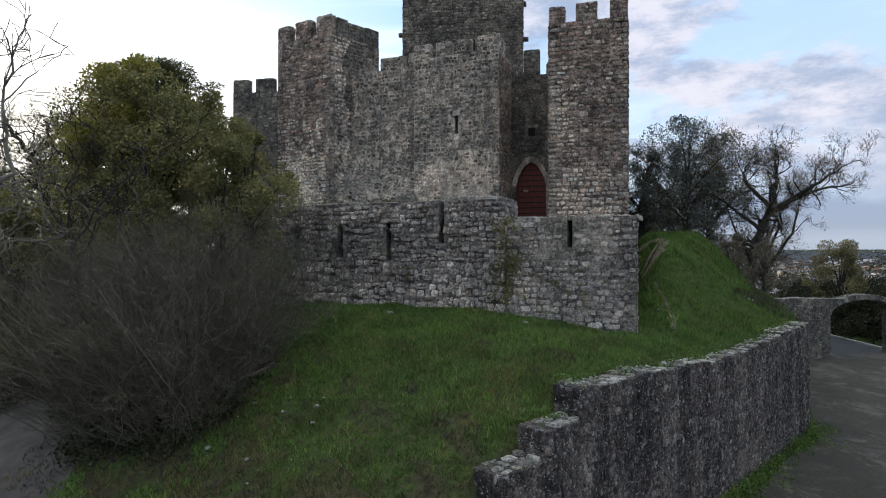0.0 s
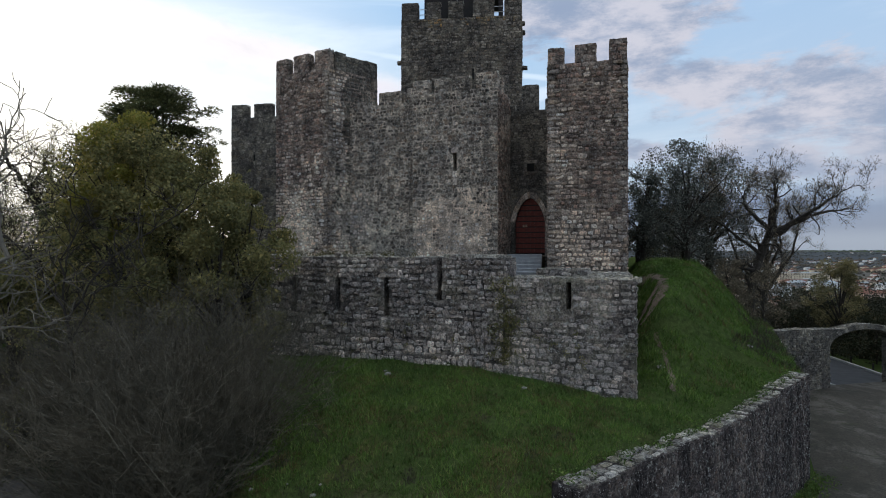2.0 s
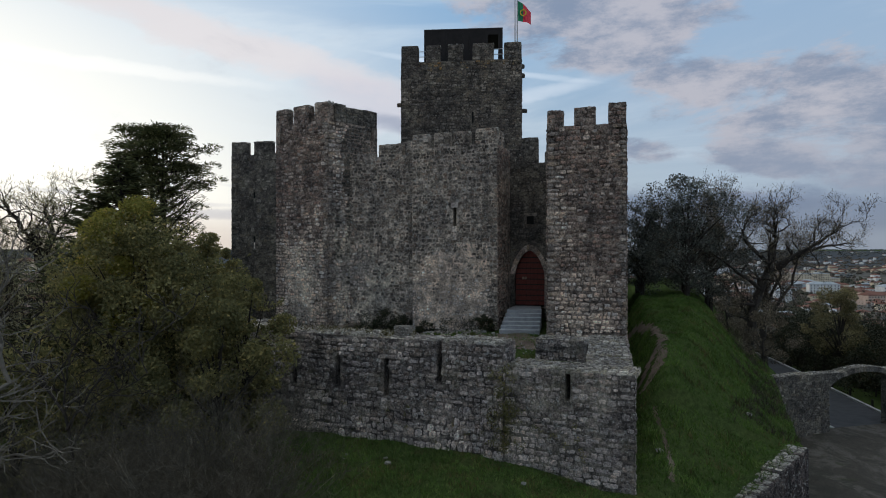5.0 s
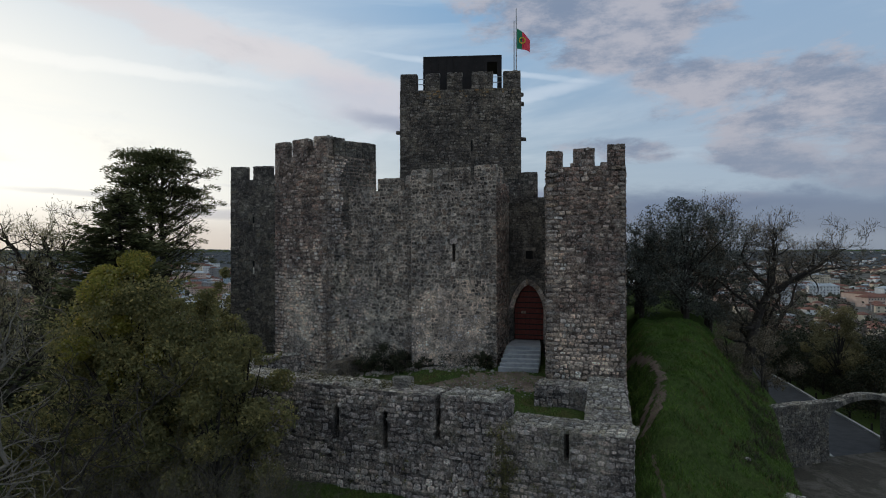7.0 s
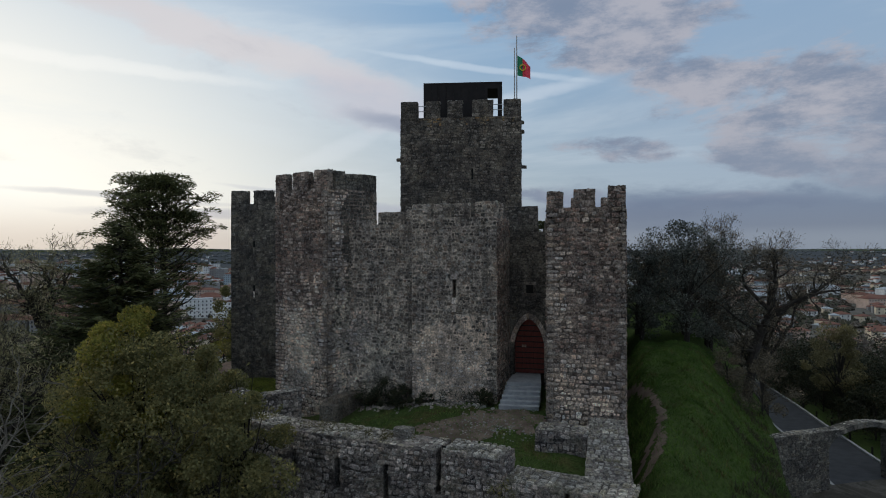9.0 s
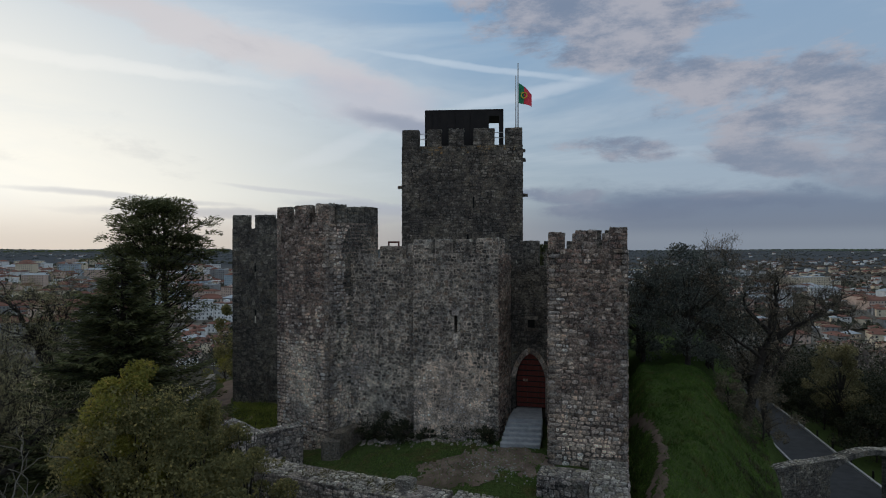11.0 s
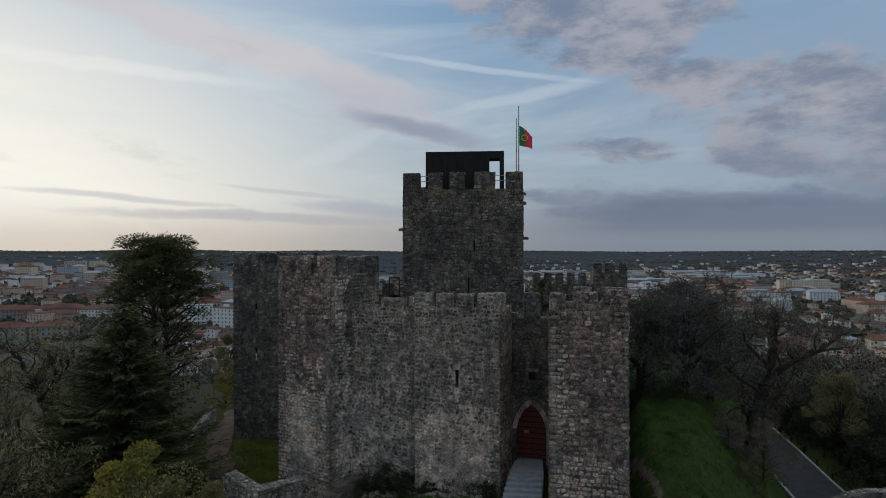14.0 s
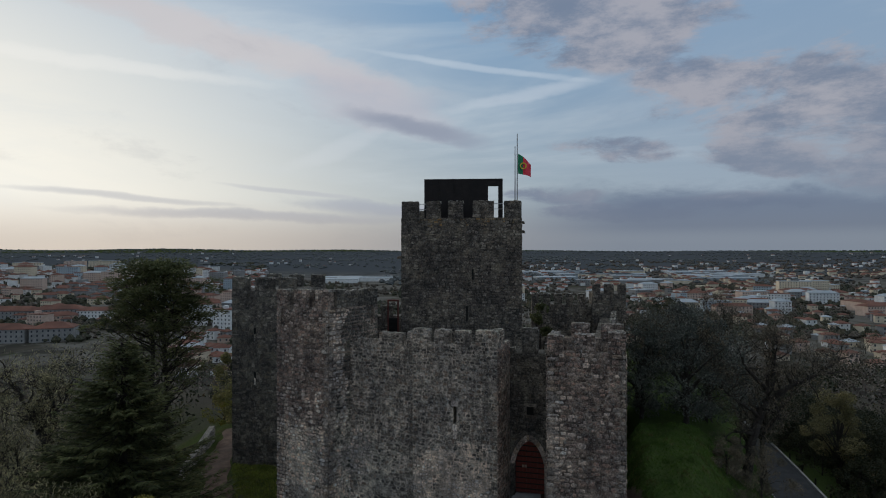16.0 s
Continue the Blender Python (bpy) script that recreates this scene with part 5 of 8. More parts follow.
facing(ret_body, RET, lambda u: -0.6 + 0.25 * u, flat(3.76), (0.34, 0.2), M_FRONT, 204, (0.02, 0.07), tidy=True)


tagged(part("top_stones", capping(left_pl, 0.1, loops[3][0] - 0.16, lambda u: HI + 0.05 * math.sin(u * 1.3), 1.42, 205, 0.24), M_CAP, outer, "pale lichened top stones"), kind="stuff")
tagged(part("top_stones", capping(left_pl, loops[3][0] + 0.1, left_pl.long - 0.1, flat(HI + 0.06), 1.4, 209, 0.26), M_CAP, outer, "pale lichened top stones"), kind="stuff")
tagged(part("top_stones", capping(right_pl, 0.0, right_pl.long, flat(R_TOP), 1.45, 206, 0.26), M_CAP, outer, "pale lichened top stones"), kind="stuff")
tagged(part("top_stones", capping(RET, 1.3, RET.long, lambda u: R_TOP - 0.012 * u, 1.6, 207, 0.28), M_CAP, outer, "pale lichened top stones"), kind="stuff")
# standing block on the wall, and the cross-wall behind it
part("block", rough_block((-1.85, 22.85), (-1.15, 22.55), 0.5, 4.3, 4.78, 208, 0.04), M_CAP, outer, "pale loose block on the wall top")
cross = thing("cross_wall", (0, 0, 0), "short thick stub of rubble wall inside the outer wall", "castle wall", kind="structure")
XW = Plane((4.05, 25.55), (6.15, 24.85))
xw_body = part("wall_body", rough_block(XW.p(0, 0), XW.p(XW.long, 0), 1.25, 2.0, 3.88, 211, 0.05), M_FRONT_J, cross)
facing(xw_body, XW, flat(2.6), flat(3.86), (0.32, 0.22), M_FRONT, 212, (0.02, 0.07))
tagged(part("top_stones", capping(XW, 0.05, XW.long, flat(3.84), 1.2, 213, 0.3), M_CAP, cross, "pale lichened top stones"), kind="stuff")
# ruined wall angle left of the corner tower, with a small opening
ruin = thing("ruined_wall", (0, 0, 0), "low ruined wall angle of grey stones with a small opening", "castle wall", kind="structure")
RU1, RU2 = Plane((-12.4, 33.2), (-9.9, 30.6)), Plane((-9.9, 30.6), (-7.6, 32.3))
for k, (pl, cut) in enumerate(((RU1, []), (RU2, [(0.25, 0.65, 2.6, 3.1)]))):
    body = part("wall_body", wall_with_slits(pl, 0.8, 0.0, 3.95, cut), M_FRONT_J, ruin)
    facing(body, pl, flat(0.5), flat(4.0), (0.30, 0.22), M_FRONT, 221 + k, (0.02, 0.07), hole=slit_hole(*cut[0]) if cut else None)
    if cut:
        recess(ruin, pl, *cut[0], 0.6, "opening")
    tagged(part("top_stones", capping(pl, 0.0, pl.long, flat(3.93), 0.8, 224 + k, 0.26), M_CAP_W, ruin, "pale lichened top stones"), kind="stuff")

# ---- retaining wall along the road ----
retain = thing("retaining_wall", (0, 0, 0), "long streaked rubble retaining wall with a stepped broken end", "wall", kind="structure")


def ru(x):
    return (x - RW_A[0]) / RWN.u.x


# stepped top: place along the wall and height
STEPS = [(0.0, -3.2), (ru(-1.2), -2.45), (ru(0.2), -1.78), (ru(1.06), -1.24), (ru(1.97), -0.73), (ru(2.84), -0.15), (RWN.long, -0.35)]


def rw_top(u):
    z = STEPS[0][1]
    for s, h in STEPS[:-1]:
        if u >= s:
            z = h
    if u >= STEPS[-2][0]:
        k = (u - STEPS[-2][0]) / (RWN.long - STEPS[-2][0])
        z = -0.15 - 0.28 * math.sin(k * 3.1) ** 2 - 0.12 * k + 0.035 * math.sin(u * 2.3) + 0.02 * math.sin(u * 5.1)
    return z


pile = Pile()
us = [s for s, h in STEPS[:-1]]
u = STEPS[-2][0]
while u < RWN.long:
    us.append(u)
    u += 0.6
us = sorted(set(us)) + [RWN.long]
for ua, ub in zip(us, us[1:]):
    a, b, c, d = RWN.p(ua, 0), RWN.p(ub, 0), RWN.p(ub, 0, -0.72), RWN.p(ua, 0, -0.72)
    z = rw_top((ua + ub) / 2)
    pile.add(*prism([a[:2], b[:2], c[:2], d[:2]], -6.0, z - 0.04))
rw_body = part("wall_body", pile.data(), M_RETAIN_J, retain)
facing(rw_body, RWN, flat(-5.0), rw_top, (0.17, 0.15), M_RETAIN, 231, (0.008, 0.035), gap=0.95, single=lambda u, z: 8.0 < u < 13.5 and z > -3.2)
tagged(part("top_stones", capping(RWN, us[0], RWN.long, lambda u: rw_top(u) - 0.04, 0.7, 232, 0.3), M_CAP_W, retain, "pale lichened top stones"), kind="stuff")
for k, (s, h) in enumerate(STEPS[1:-1]):
    lo = STEPS[k][1]
    pl = Plane(RWN.p(s, 0, -0.72), RWN.p(s, 0))
    facing(rw_body, pl, flat(lo - 0.1), flat(h), (0.3, 0.2), M_RETAIN, 234 + k, (0.01, 0.06))
eb = part("wall_body", prism([RW_B, RWN.p(RWN.long + 0.01, 0, -2.4)[:2], RWN.p(RWN.long - 0.7, 0, -2.4)[:2], RWN.p(RWN.long - 0.7, 0, -0.6)[:2]], -6.0, -0.6), M_RETAIN_J, retain)
facing(eb, Plane(RW_B, RWN.p(RWN.long + 0.01, 0, -2.4)), flat(-5.0), flat(-0.5), (0.26, 0.18), M_RETAIN, 239)

# ---- road, arch and lane ----
def road_lift(x, y):
    return ROAD_Z + 0.02 + 0.012 * math.sin(x * 0.7)


edge_l = along([RWN.p(u, 0, 0.5)[:2] for u in (-9.0, 3.0, 9.0, 15.0, 20.0, RWN.long)] + [(14.9, 24.0), (17.0, 28.6), (21.6, 37.0), (25.0, 40.0)], 1.5)
edge_r = along([RWN.p(u, 0, 7.5)[:2] for u in (-9.0, 3.0, 9.0, 15.0, 20.0, RWN.long)] + [(25.5, 25.0), (30.5, 31.5), (32.0, 41.6)], 1.5)


def resample(pts, n):
    d = [0.0]
    for a, b in zip(pts, pts[1:]):
        d.append(d[-1] + math.hypot(b[0] - a[0], b[1] - a[1]))
    t = np.linspace(0, d[-1], n)
    return list(zip(np.interp(t, d, [p[0] for p in pts]), np.interp(t, d, [p[1] for p in pts])))


road_l = [(x + 0.14 * math.sin(i * 0.55) + 0.07 * math.sin(i * 0.9), y) for i, (x, y) in enumerate(resample(edge_l, 120))]
ribbon("road", M_ROAD, road_l, resample(edge_r, 120), road_lift, "worn pale roadway with damp and mossy patches", "road")
lane_c = [(28.9, 39.4), (31.6, 46.0), (34.3, 56.0), (37.5, 67.0), (40.4, 78.0), (43.0, 92.0)]
lane = resample(along(lane_c, 1.0), 50)


def lane_lift(x, y):
    return ROAD_Z + 0.03 - 0.3 * float(smooth(39, 42, y)) - 0.05 * min(45.0, max(0.0, y - 41))


def offset_line(pts, d):
    out = []
    for i, (x, y) in enumerate(pts):
        a, b = pts[max(0, i - 1)], pts[min(len(pts) - 1, i + 1)]
        l = math.hypot(b[0] - a[0], b[1] - a[1])
        out.append((x - (b[1] - a[1]) / l * d, y + (b[0] - a[0]) / l * d))
    return out


ribbon("lane", M_LANE, offset_line(lane, 2.3), offset_line(lane, -2.3), lane_lift, "grey asphalt lane beyond the arch", "road")
for s in (2.3, -2.5):
    a, b = offset_line(lane, s + 0.2), offset_line(lane, s)
    v, f = [], []
    for (ax, ay), (bx, by) in zip(a, b):
        z = lane_lift(ax, ay)
        v += [(ax, ay, z - 0.2), (ax, ay, z + 0.16), (bx, by, z + 0.16), (bx, by, z - 0.2)]
    for i in range(len(a) - 1):
        for k in range(3):
            f.append((4 * i + k, 4 * i + k + 1, 4 * i + 5 + k, 4 * i + 4 + k))
    tagged(part("kerb", (v, f), M_KERB), "pale stone kerb beside the lane", "kerb", kind="structure")

post_line = offset_line(lane, -2.75)


def kerb_post():
    pile = Pile()
    v, f = prism([(-0.06, -0.06), (0.06, -0.06), (0.06, 0.06), (-0.06, 0.06)], -0.2, 0.62)
    pile.add(v, f)
    ob = part("kerb_post", pile.data(), M_IRON)
    return tagged(ob, "short dark post beside the lane kerb", "post", "posts beside the lane")


first_post = kerb_post()
for i, k in enumerate(range(5, 46, 4)):
    x, y = post_line[k]
    m = pose(x, y, lane_lift(x, y))
    if i == 0:
        first_post.matrix_basis = m
    else:
        copy_thing(first_post, m)

gate = thing("stone_arch", (0, 0, 0), "rubble wall with a low stone arch over the roadway", "gate", kind="structure")
GT = Plane((19.2, 36.9), (34.5, 43.05))
GU0, GU1 = 7.3, 13.9
GTOP, GSPR, GRISE = -0.52, -1.75, 0.95


def g_arch(u, extra=0.0):
    h = (GU1 - GU0) / 2
    x = min(1.0, abs(u - (GU0 + GU1) / 2) / (h + extra))
    return GSPR + (GRISE + extra) * math.sqrt(max(0.0, 1 - x * x * 0.96))


def g_top(u):
    m = (GU0 + GU1) / 2
    return max(GTOP - 0.03 * abs(u - 3), g_arch(u, 0.0) + 0.32 if abs(u - m) < 3.4 else -9) if u > 5.0 else GTOP


pile = Pile()
us = list(np.arange(0, GU0, 0.6)) + list(np.linspace(GU0, GU1, 25)) + list(np.arange(GU1 + 0.5, GT.long, 0.6)) + [GT.long]
for ua, ub in zip(us, us[1:]):
    m = (ua + ub) / 2
    lo = g_arch(m) if GU0 < m < GU1 else -6.0
    a, b, c, d = GT.p(ua, 0), GT.p(ub, 0), GT.p(ub, 0, -0.8), GT.p(ua, 0, -0.8)
    pile.add(*prism([a[:2], b[:2], c[:2], d[:2]], lo, max(g_top(m), lo + 0.3)))
g_body = part("wall_body", pile.data(), M_FAR_J, gate)
facing(g_body, GT, flat(-5.0), g_top, (0.30, 0.2), M_FAR, 241, (0.01, 0.06), hole=lambda u, z, w, h: GU0 - 0.05 < u < GU1 + 0.05 and z < g_arch(u, 0.38) + 0.05)
tagged(part("top_stones", capping(GT, 0.0, GT.long, lambda u: g_top(u) - 0.02, 0.78, 243, 0.3), M_CAP, gate, "pale lichened top stones"), kind="stuff")
for i in range(26):
    t0, t1 = math.pi * (1 - i / 26), math.pi * (1 - (i + 1) / 26)
    m, h = (GU0 + GU1) / 2, (GU1 - GU0) / 2
    q = []
    for t, e in ((t0, 0.0), (t1, 0.0), (t1, 0.36), (t0, 0.36)):
        q.append((m + (h + e) * math.cos(t), GSPR + (GRISE + e) * math.sin(t)))
    v = [GT.p(u, z, 0.06) for u, z in q] + [GT.p(u, z, -0.4) for u, z in q]
    part("arch_stone", (v, [(0, 1, 2, 3), (7, 6, 5, 4), (0, 4, 5, 1), (1, 5, 6, 2), (2, 6, 7, 3), (3, 7, 4, 0)]), M_FAR, gate)

# ---- plants ----
def tube(pile, pts, radii, sides=5):
    """A tapered limb along points."""
    v, f = [], []
    for i, p in enumerate(pts):
        t = (pts[min(i + 1, len(pts) - 1)] - pts[max(i - 1, 0)]).normalized()
        a = t.orthogonal().normalized()
        b = t.cross(a)
        for k in range(sides):
            ang = 2 * math.pi * k / sides
            q = p + (a * math.cos(ang) + b * math.sin(ang)) * radii[i]
            v.append((q.x, q.y, q.z))
    for i in range(len(pts) - 1):
        for k in range(sides):
            f.append((i * sides + k, i * sides + (k + 1) % sides, (i + 1) * sides + (k + 1) % sides, (i + 1) * sides + k))
    pile.add(v, f)


def limb(pile, rnd, start, way, length, radius, depth, tips, bend=0.35, spread=0.9, kids=(2, 4), up=0.15, min_r=0.006, shrink=0.68):
    """A crooked limb with side limbs; tips collects the ends."""
    n = 5 if depth > 1 else 3
    pts, p, d = [start], start.copy(), way.normalized()
    for i in range(n):
        d = (d + Vector((rnd.gauss(0, bend), rnd.gauss(0, bend), rnd.gauss(0, bend) + up)) * 0.5).normalized()
        p = p + d * (length / n)
        pts.append(p.copy())
    end = max(min_r, radius * 0.55)
    tube(pile, pts, [radius + (end - radius) * i / n for i in range(n + 1)], 6 if depth > 2 else (4 if depth > 1 else 3))
    if depth <= 0:
        tips.append((pts[-1], d))
        return
    for k in range(rnd.randint(*kids)):
        i = rnd.randint(max(1, n - 3), n)
        side = Vector((rnd.gauss(0, 1), rnd.gauss(0, 1), rnd.gauss(0, 0.7)))
        w = (d + side.normalized() * spread * rnd.uniform(0.7, 1.3)).normalized()
        limb(pile, rnd, pts[i], w, length * shrink * rnd.uniform(0.75, 1.2), max(min_r, end * rnd.uniform(0.6, 0.95)), depth - 1, tips, bend, spread, kids, up, min_r, shrink)
    if depth > 0:
        tips.append((pts[-1], d))


LEAF_F = [(0, 1, 2, 3)]


def leaf(pile, rnd, p, size, flat_=False):
    a = Vector((rnd.gauss(0, 1), rnd.gauss(0, 1), rnd.gauss(0, 0.35 if flat_ else 1))).normalized()
    b = a.orthogonal().normalized()
    b.rotate(Matrix.Rotation(rnd.uniform(0, 6.28), 3, a))
    a, b = a * size, b * size * 0.6
    pile.add([tuple(p - a * 0.5), tuple(p + b * 0.5), tuple(p + a * 0.5), tuple(p - b * 0.5)], LEAF_F)


def cluster(pile, rnd, p, radius, count, size, squash=0.8, flat_=False):
    for _ in range(count):
        q = Vector((rnd.gauss(0, 1), rnd.gauss(0, 1), rnd.gauss(0, squash))) * radius * 0.5
        leaf(pile, rnd, p + q, size * rnd.uniform(0.6, 1.3), flat_)


def bare_tree(at, height, seed, label, lean=(0, 0), depth=5, radius=None, mat=None, leaves=None, leaf_n=0, first=0.3, kids=(2, 4), spread=0.9, leaf_size=0.1):
    rnd = random.Random(seed)
    t = thing("bare_tree", at, label, "tree", "trees on the castle hill")
    base = Vector((0, 0, -0.5))
    pile, tips = Pile(), []
    limb(pile, rnd, base, Vector((lean[0], lean[1], 1)), height * first + 0.5, radius or height * 0.035, depth, tips, 0.42, spread, kids, 0.2, 0.008, 0.74)
    part("trunk", pile.data(), mat or M_BARK, t)
    if leaves:
        lp = Pile()
        for p, d in tips:
            cluster(lp, rnd, p, 0.7, leaf_n, leaf_size)
        part("crown", lp.data(), leaves, t)
    return t


def leafy_tree(at, height, width, seed, label, leaves, count, leaf_size, trunk=0.16, name="evergreen_tree", lobes=16, low=0.2, bark=None, squash=0.75, gaps=-0.1):
    """A tree or bush whose crown is many clumps of small leaves on limbs."""
    rnd = random.Random(seed)
    t = thing(name, at, label, "tree" if height > 4 else "bush", "trees on the castle hill")
    pile, lp = Pile(), Pile()
    top = Vector((0, 0, height * 0.55))
    tube(pile, [Vector((0, 0, -0.4)), Vector((0.1, 0.05, height * 0.25)), top], [trunk, trunk * 0.8, trunk * 0.35], 7)
    for i in range(lobes):
        ang = i * 2.4 + rnd.uniform(-0.4, 0.4)
        k = (i + 0.5) / lobes
        z = height * (low + (0.93 - low) * k)
        r = width / 2 * math.sin(math.pi * (0.18 + 0.74 * k)) * rnd.uniform(0.35, 1.08)
        c = Vector((math.cos(ang) * r, math.sin(ang) * r, z))
        s = Vector((0, 0, max(0.2, z * 0.5)))
        mid = (s + c) / 2 + Vector((0, 0, 0.15 * height * rnd.uniform(0, 0.6)))
        arm = Pile()
        tube(arm, [s, mid, c], [trunk * 0.4, trunk * 0.22, trunk * 0.07], 4)
        part("limb", arm.data(), bark or M_BARK, t)
        lobe_r = width * rnd.uniform(0.09, 0.22)
        for _ in range(count // lobes):
            q = Vector((rnd.gauss(0, 1), rnd.gauss(0, 1), rnd.gauss(0, 1))).normalized() * lobe_r * (rnd.random() ** 0.4)
            q.z *= squash
            n = noise.noise((c + q) * 1.1 + Vector((seed, 0, 0))) + 0.5 * noise.noise((c + q) * 3.0)
            if n > gaps:
                leaf(lp, rnd, c + q, leaf_size * rnd.uniform(0.6, 1.3))
    part("trunk", pile.data(), bark or M_BARK, t)
    part("crown", lp.data(), leaves, t)
    return t


def needle(pile, rnd, p, way, length, width):
    """A narrow tuft of needles along a direction."""
    side = way.cross(Vector((rnd.gauss(0, 0.5), rnd.gauss(0, 0.5), 1.0)))
    if side.length < 0.01:
        return
    side = side.normalized() * width * 0.5
    e = p + way * length
    m = p + way * length * 0.45
    pile.add([tuple(p), tuple(m - side), tuple(e), tuple(m + side)], LEAF_F)


def cedar(at, height, width, seed, label):
    """Flat-topped conifer: two stems, bare limbs that rise outward and end in level pads of needles."""
    rnd = random.Random(seed)
    t = thing("cedar_tree", at, label, "tree", "trees on the castle hill")
    lp = Pile()
    stems = []
    for x0, x1, top in ((-0.35, -0.75, 0.94), (0.45, 0.35, 0.97)):
        pts = [Vector((x0 + (x1 - x0) * k / 8 + rnd.gauss(0, 0.07), rnd.gauss(0, 0.07), -1 + (height * top + 1) * k / 8)) for k in range(9)]
        bole = Pile()
        tube(bole, pts, [0.27 * (1 - k / 9.5) + 0.02 for k in range(9)], 8)
        part("trunk", bole.data(), M_BARK, t)
        stems.append(pts)

    def on_stem(pts, z):
        for a, b in zip(pts, pts[1:]):
            if a.z <= z <= b.z:
                return a + (b - a) * ((z - a.z) / (b.z - a.z))
        return pts[-1]

    def pad(p, out, r, count):
        for _ in range(count):
            a, d = rnd.uniform(0, 6.283), r * math.sqrt(rnd.random())
            q = p + Vector((math.cos(a) * d, math.sin(a) * d, 0.24 - 0.26 * (d / r) ** 2 + rnd.gauss(0, 0.10)))
            w = Vector((math.cos(a) + out.x * 0.8 + rnd.gauss(0, 0.4), math.sin(a) + out.y * 0.8 + rnd.gauss(0, 0.4), rnd.gauss(0.3, 0.35))).normalized()
            needle(lp, rnd, q, w, rnd.uniform(0.18, 0.36), rnd.uniform(0.06, 0.12))

    for i in range(104):
        k = (i + rnd.random()) / 104
        z = height * (0.44 + 0.55 * k)
        ang = i * 2.4 + rnd.uniform(-0.5, 0.5)
        prof = 0.80 + 0.5 * k if k < 0.4 else math.sqrt(max(0.02, 1 - ((k - 0.4) / 0.62) ** 2))
        r = width / 2 * prof * math.sqrt(rnd.uniform(0.25, 1.0))
        s = on_stem(stems[0] if math.cos(ang) < 0 else stems[1], max(1.0, z - 0.5 - 0.45 * r))
        out = Vector((math.cos(ang), math.sin(ang), 0))
        e = Vector((0, 0, z)) + out * r
        mid = s + (e - s) * 0.5 + Vector((rnd.gauss(0, 0.15), rnd.gauss(0, 0.15), -0.1 * r * rnd.uniform(0.2, 1.0)))
        arm = Pile()
        tube(arm, [s, mid, e], [0.085, 0.055, 0.02], 5)
        if k > 0.10:
            for _ in range(rnd.randint(2, 4) + (2 if k > 0.5 else 0)):
                w = rnd.uniform(0.5, 1.03)
                b = s + (e - s) * w
                c = b + Vector((rnd.gauss(0, 0.7), rnd.gauss(0, 0.7), rnd.uniform(0.0, 0.35)))
                tube(arm, [b - Vector((0, 0, 0.1)), c], [0.03, 0.012], 3)
                pad(c, out, rnd.uniform(0.5, 0.9), rnd.randint(35, 70) if k < 0.5 else rnd.randint(90, 150))
        else:
            pad(e, out, rnd.uniform(0.5, 0.9), 130)
        part("limb", arm.data(), M_BARK, t)
    part("crown", lp.data(), M_PINE, t)
    return t


def fir(at, height, width, seed, label):
    """A broad conifer: whorls of long limbs with feathered side twigs that turn up at their ends."""
    rnd = random.Random(seed)
    t = thing("fir_tree", at, label, "tree", "trees on the castle hill")
    pile, lp, bole = Pile(), Pile(), Pile()
    tube(bole, [Vector((0, 0, -1)), Vector((0.1, 0, height * 0.5)), Vector((0, 0, height))], [0.32, 0.2, 0.02], 7)
    whorls = int(height * 3.0)
    for i in range(whorls):
        k = (i + 0.3) / whorls
        for j in range(14):
            z = height * k + rnd.gauss(0, 0.12)
            r = (width / 2 * (1 - k) ** 0.78 + 0.25) * rnd.uniform(0.62, 1.15)
            ang = rnd.uniform(0, 6.283)
            out = Vector((math.cos(ang), math.sin(ang), 0))
            s = Vector((0, 0, max(0.2, z)))
            m = s + out * r * 0.6 + Vector((0, 0, -0.10 * r))
            e = s + out * r + Vector((0, 0, -0.02 * r + 0.15))
            tube(pile, [s, m, e], [0.035, 0.022, 0.006], 3)
            across = Vector((-out.y, out.x, 0))
            step = 0.11
            d = 0.2 * r
            while d < r:
                w = d / r
                b = s + (m - s) * (w / 0.6) if w < 0.6 else m + (e - m) * ((w - 0.6) / 0.4)
                for sign in (-1, 1):
                    way = (out * 0.75 + across * sign * rnd.uniform(0.5, 1.0) + Vector((0, 0, rnd.gauss(-0.12, 0.22)))).normalized()
                    long_ = (0.28 + 0.22 * (1 - w) * min(r, 3.0)) * rnd.uniform(0.7, 1.2)
                    needle(lp, rnd, b, way, long_, rnd.uniform(0.09, 0.16))
                    tip = b + way * long_ * 0.6
                    needle(lp, rnd, tip, (way + out * 0.6 + Vector((0, 0, rnd.gauss(0.1, 0.2)))).normalized(), long_ * 0.8, rnd.uniform(0.06, 0.12))
                d += step
            needle(lp, rnd, e - out * 0.15, (out + Vector((0, 0, 0.25))).normalized(), 0.4, 0.12)
    part("trunk", bole.data(), M_BARK, t)
    tagged(part("limb_work", pile.data(), M_BARK, t), kind="stuff")
    part("crown", lp.data(), M_PINE, t)
    return t


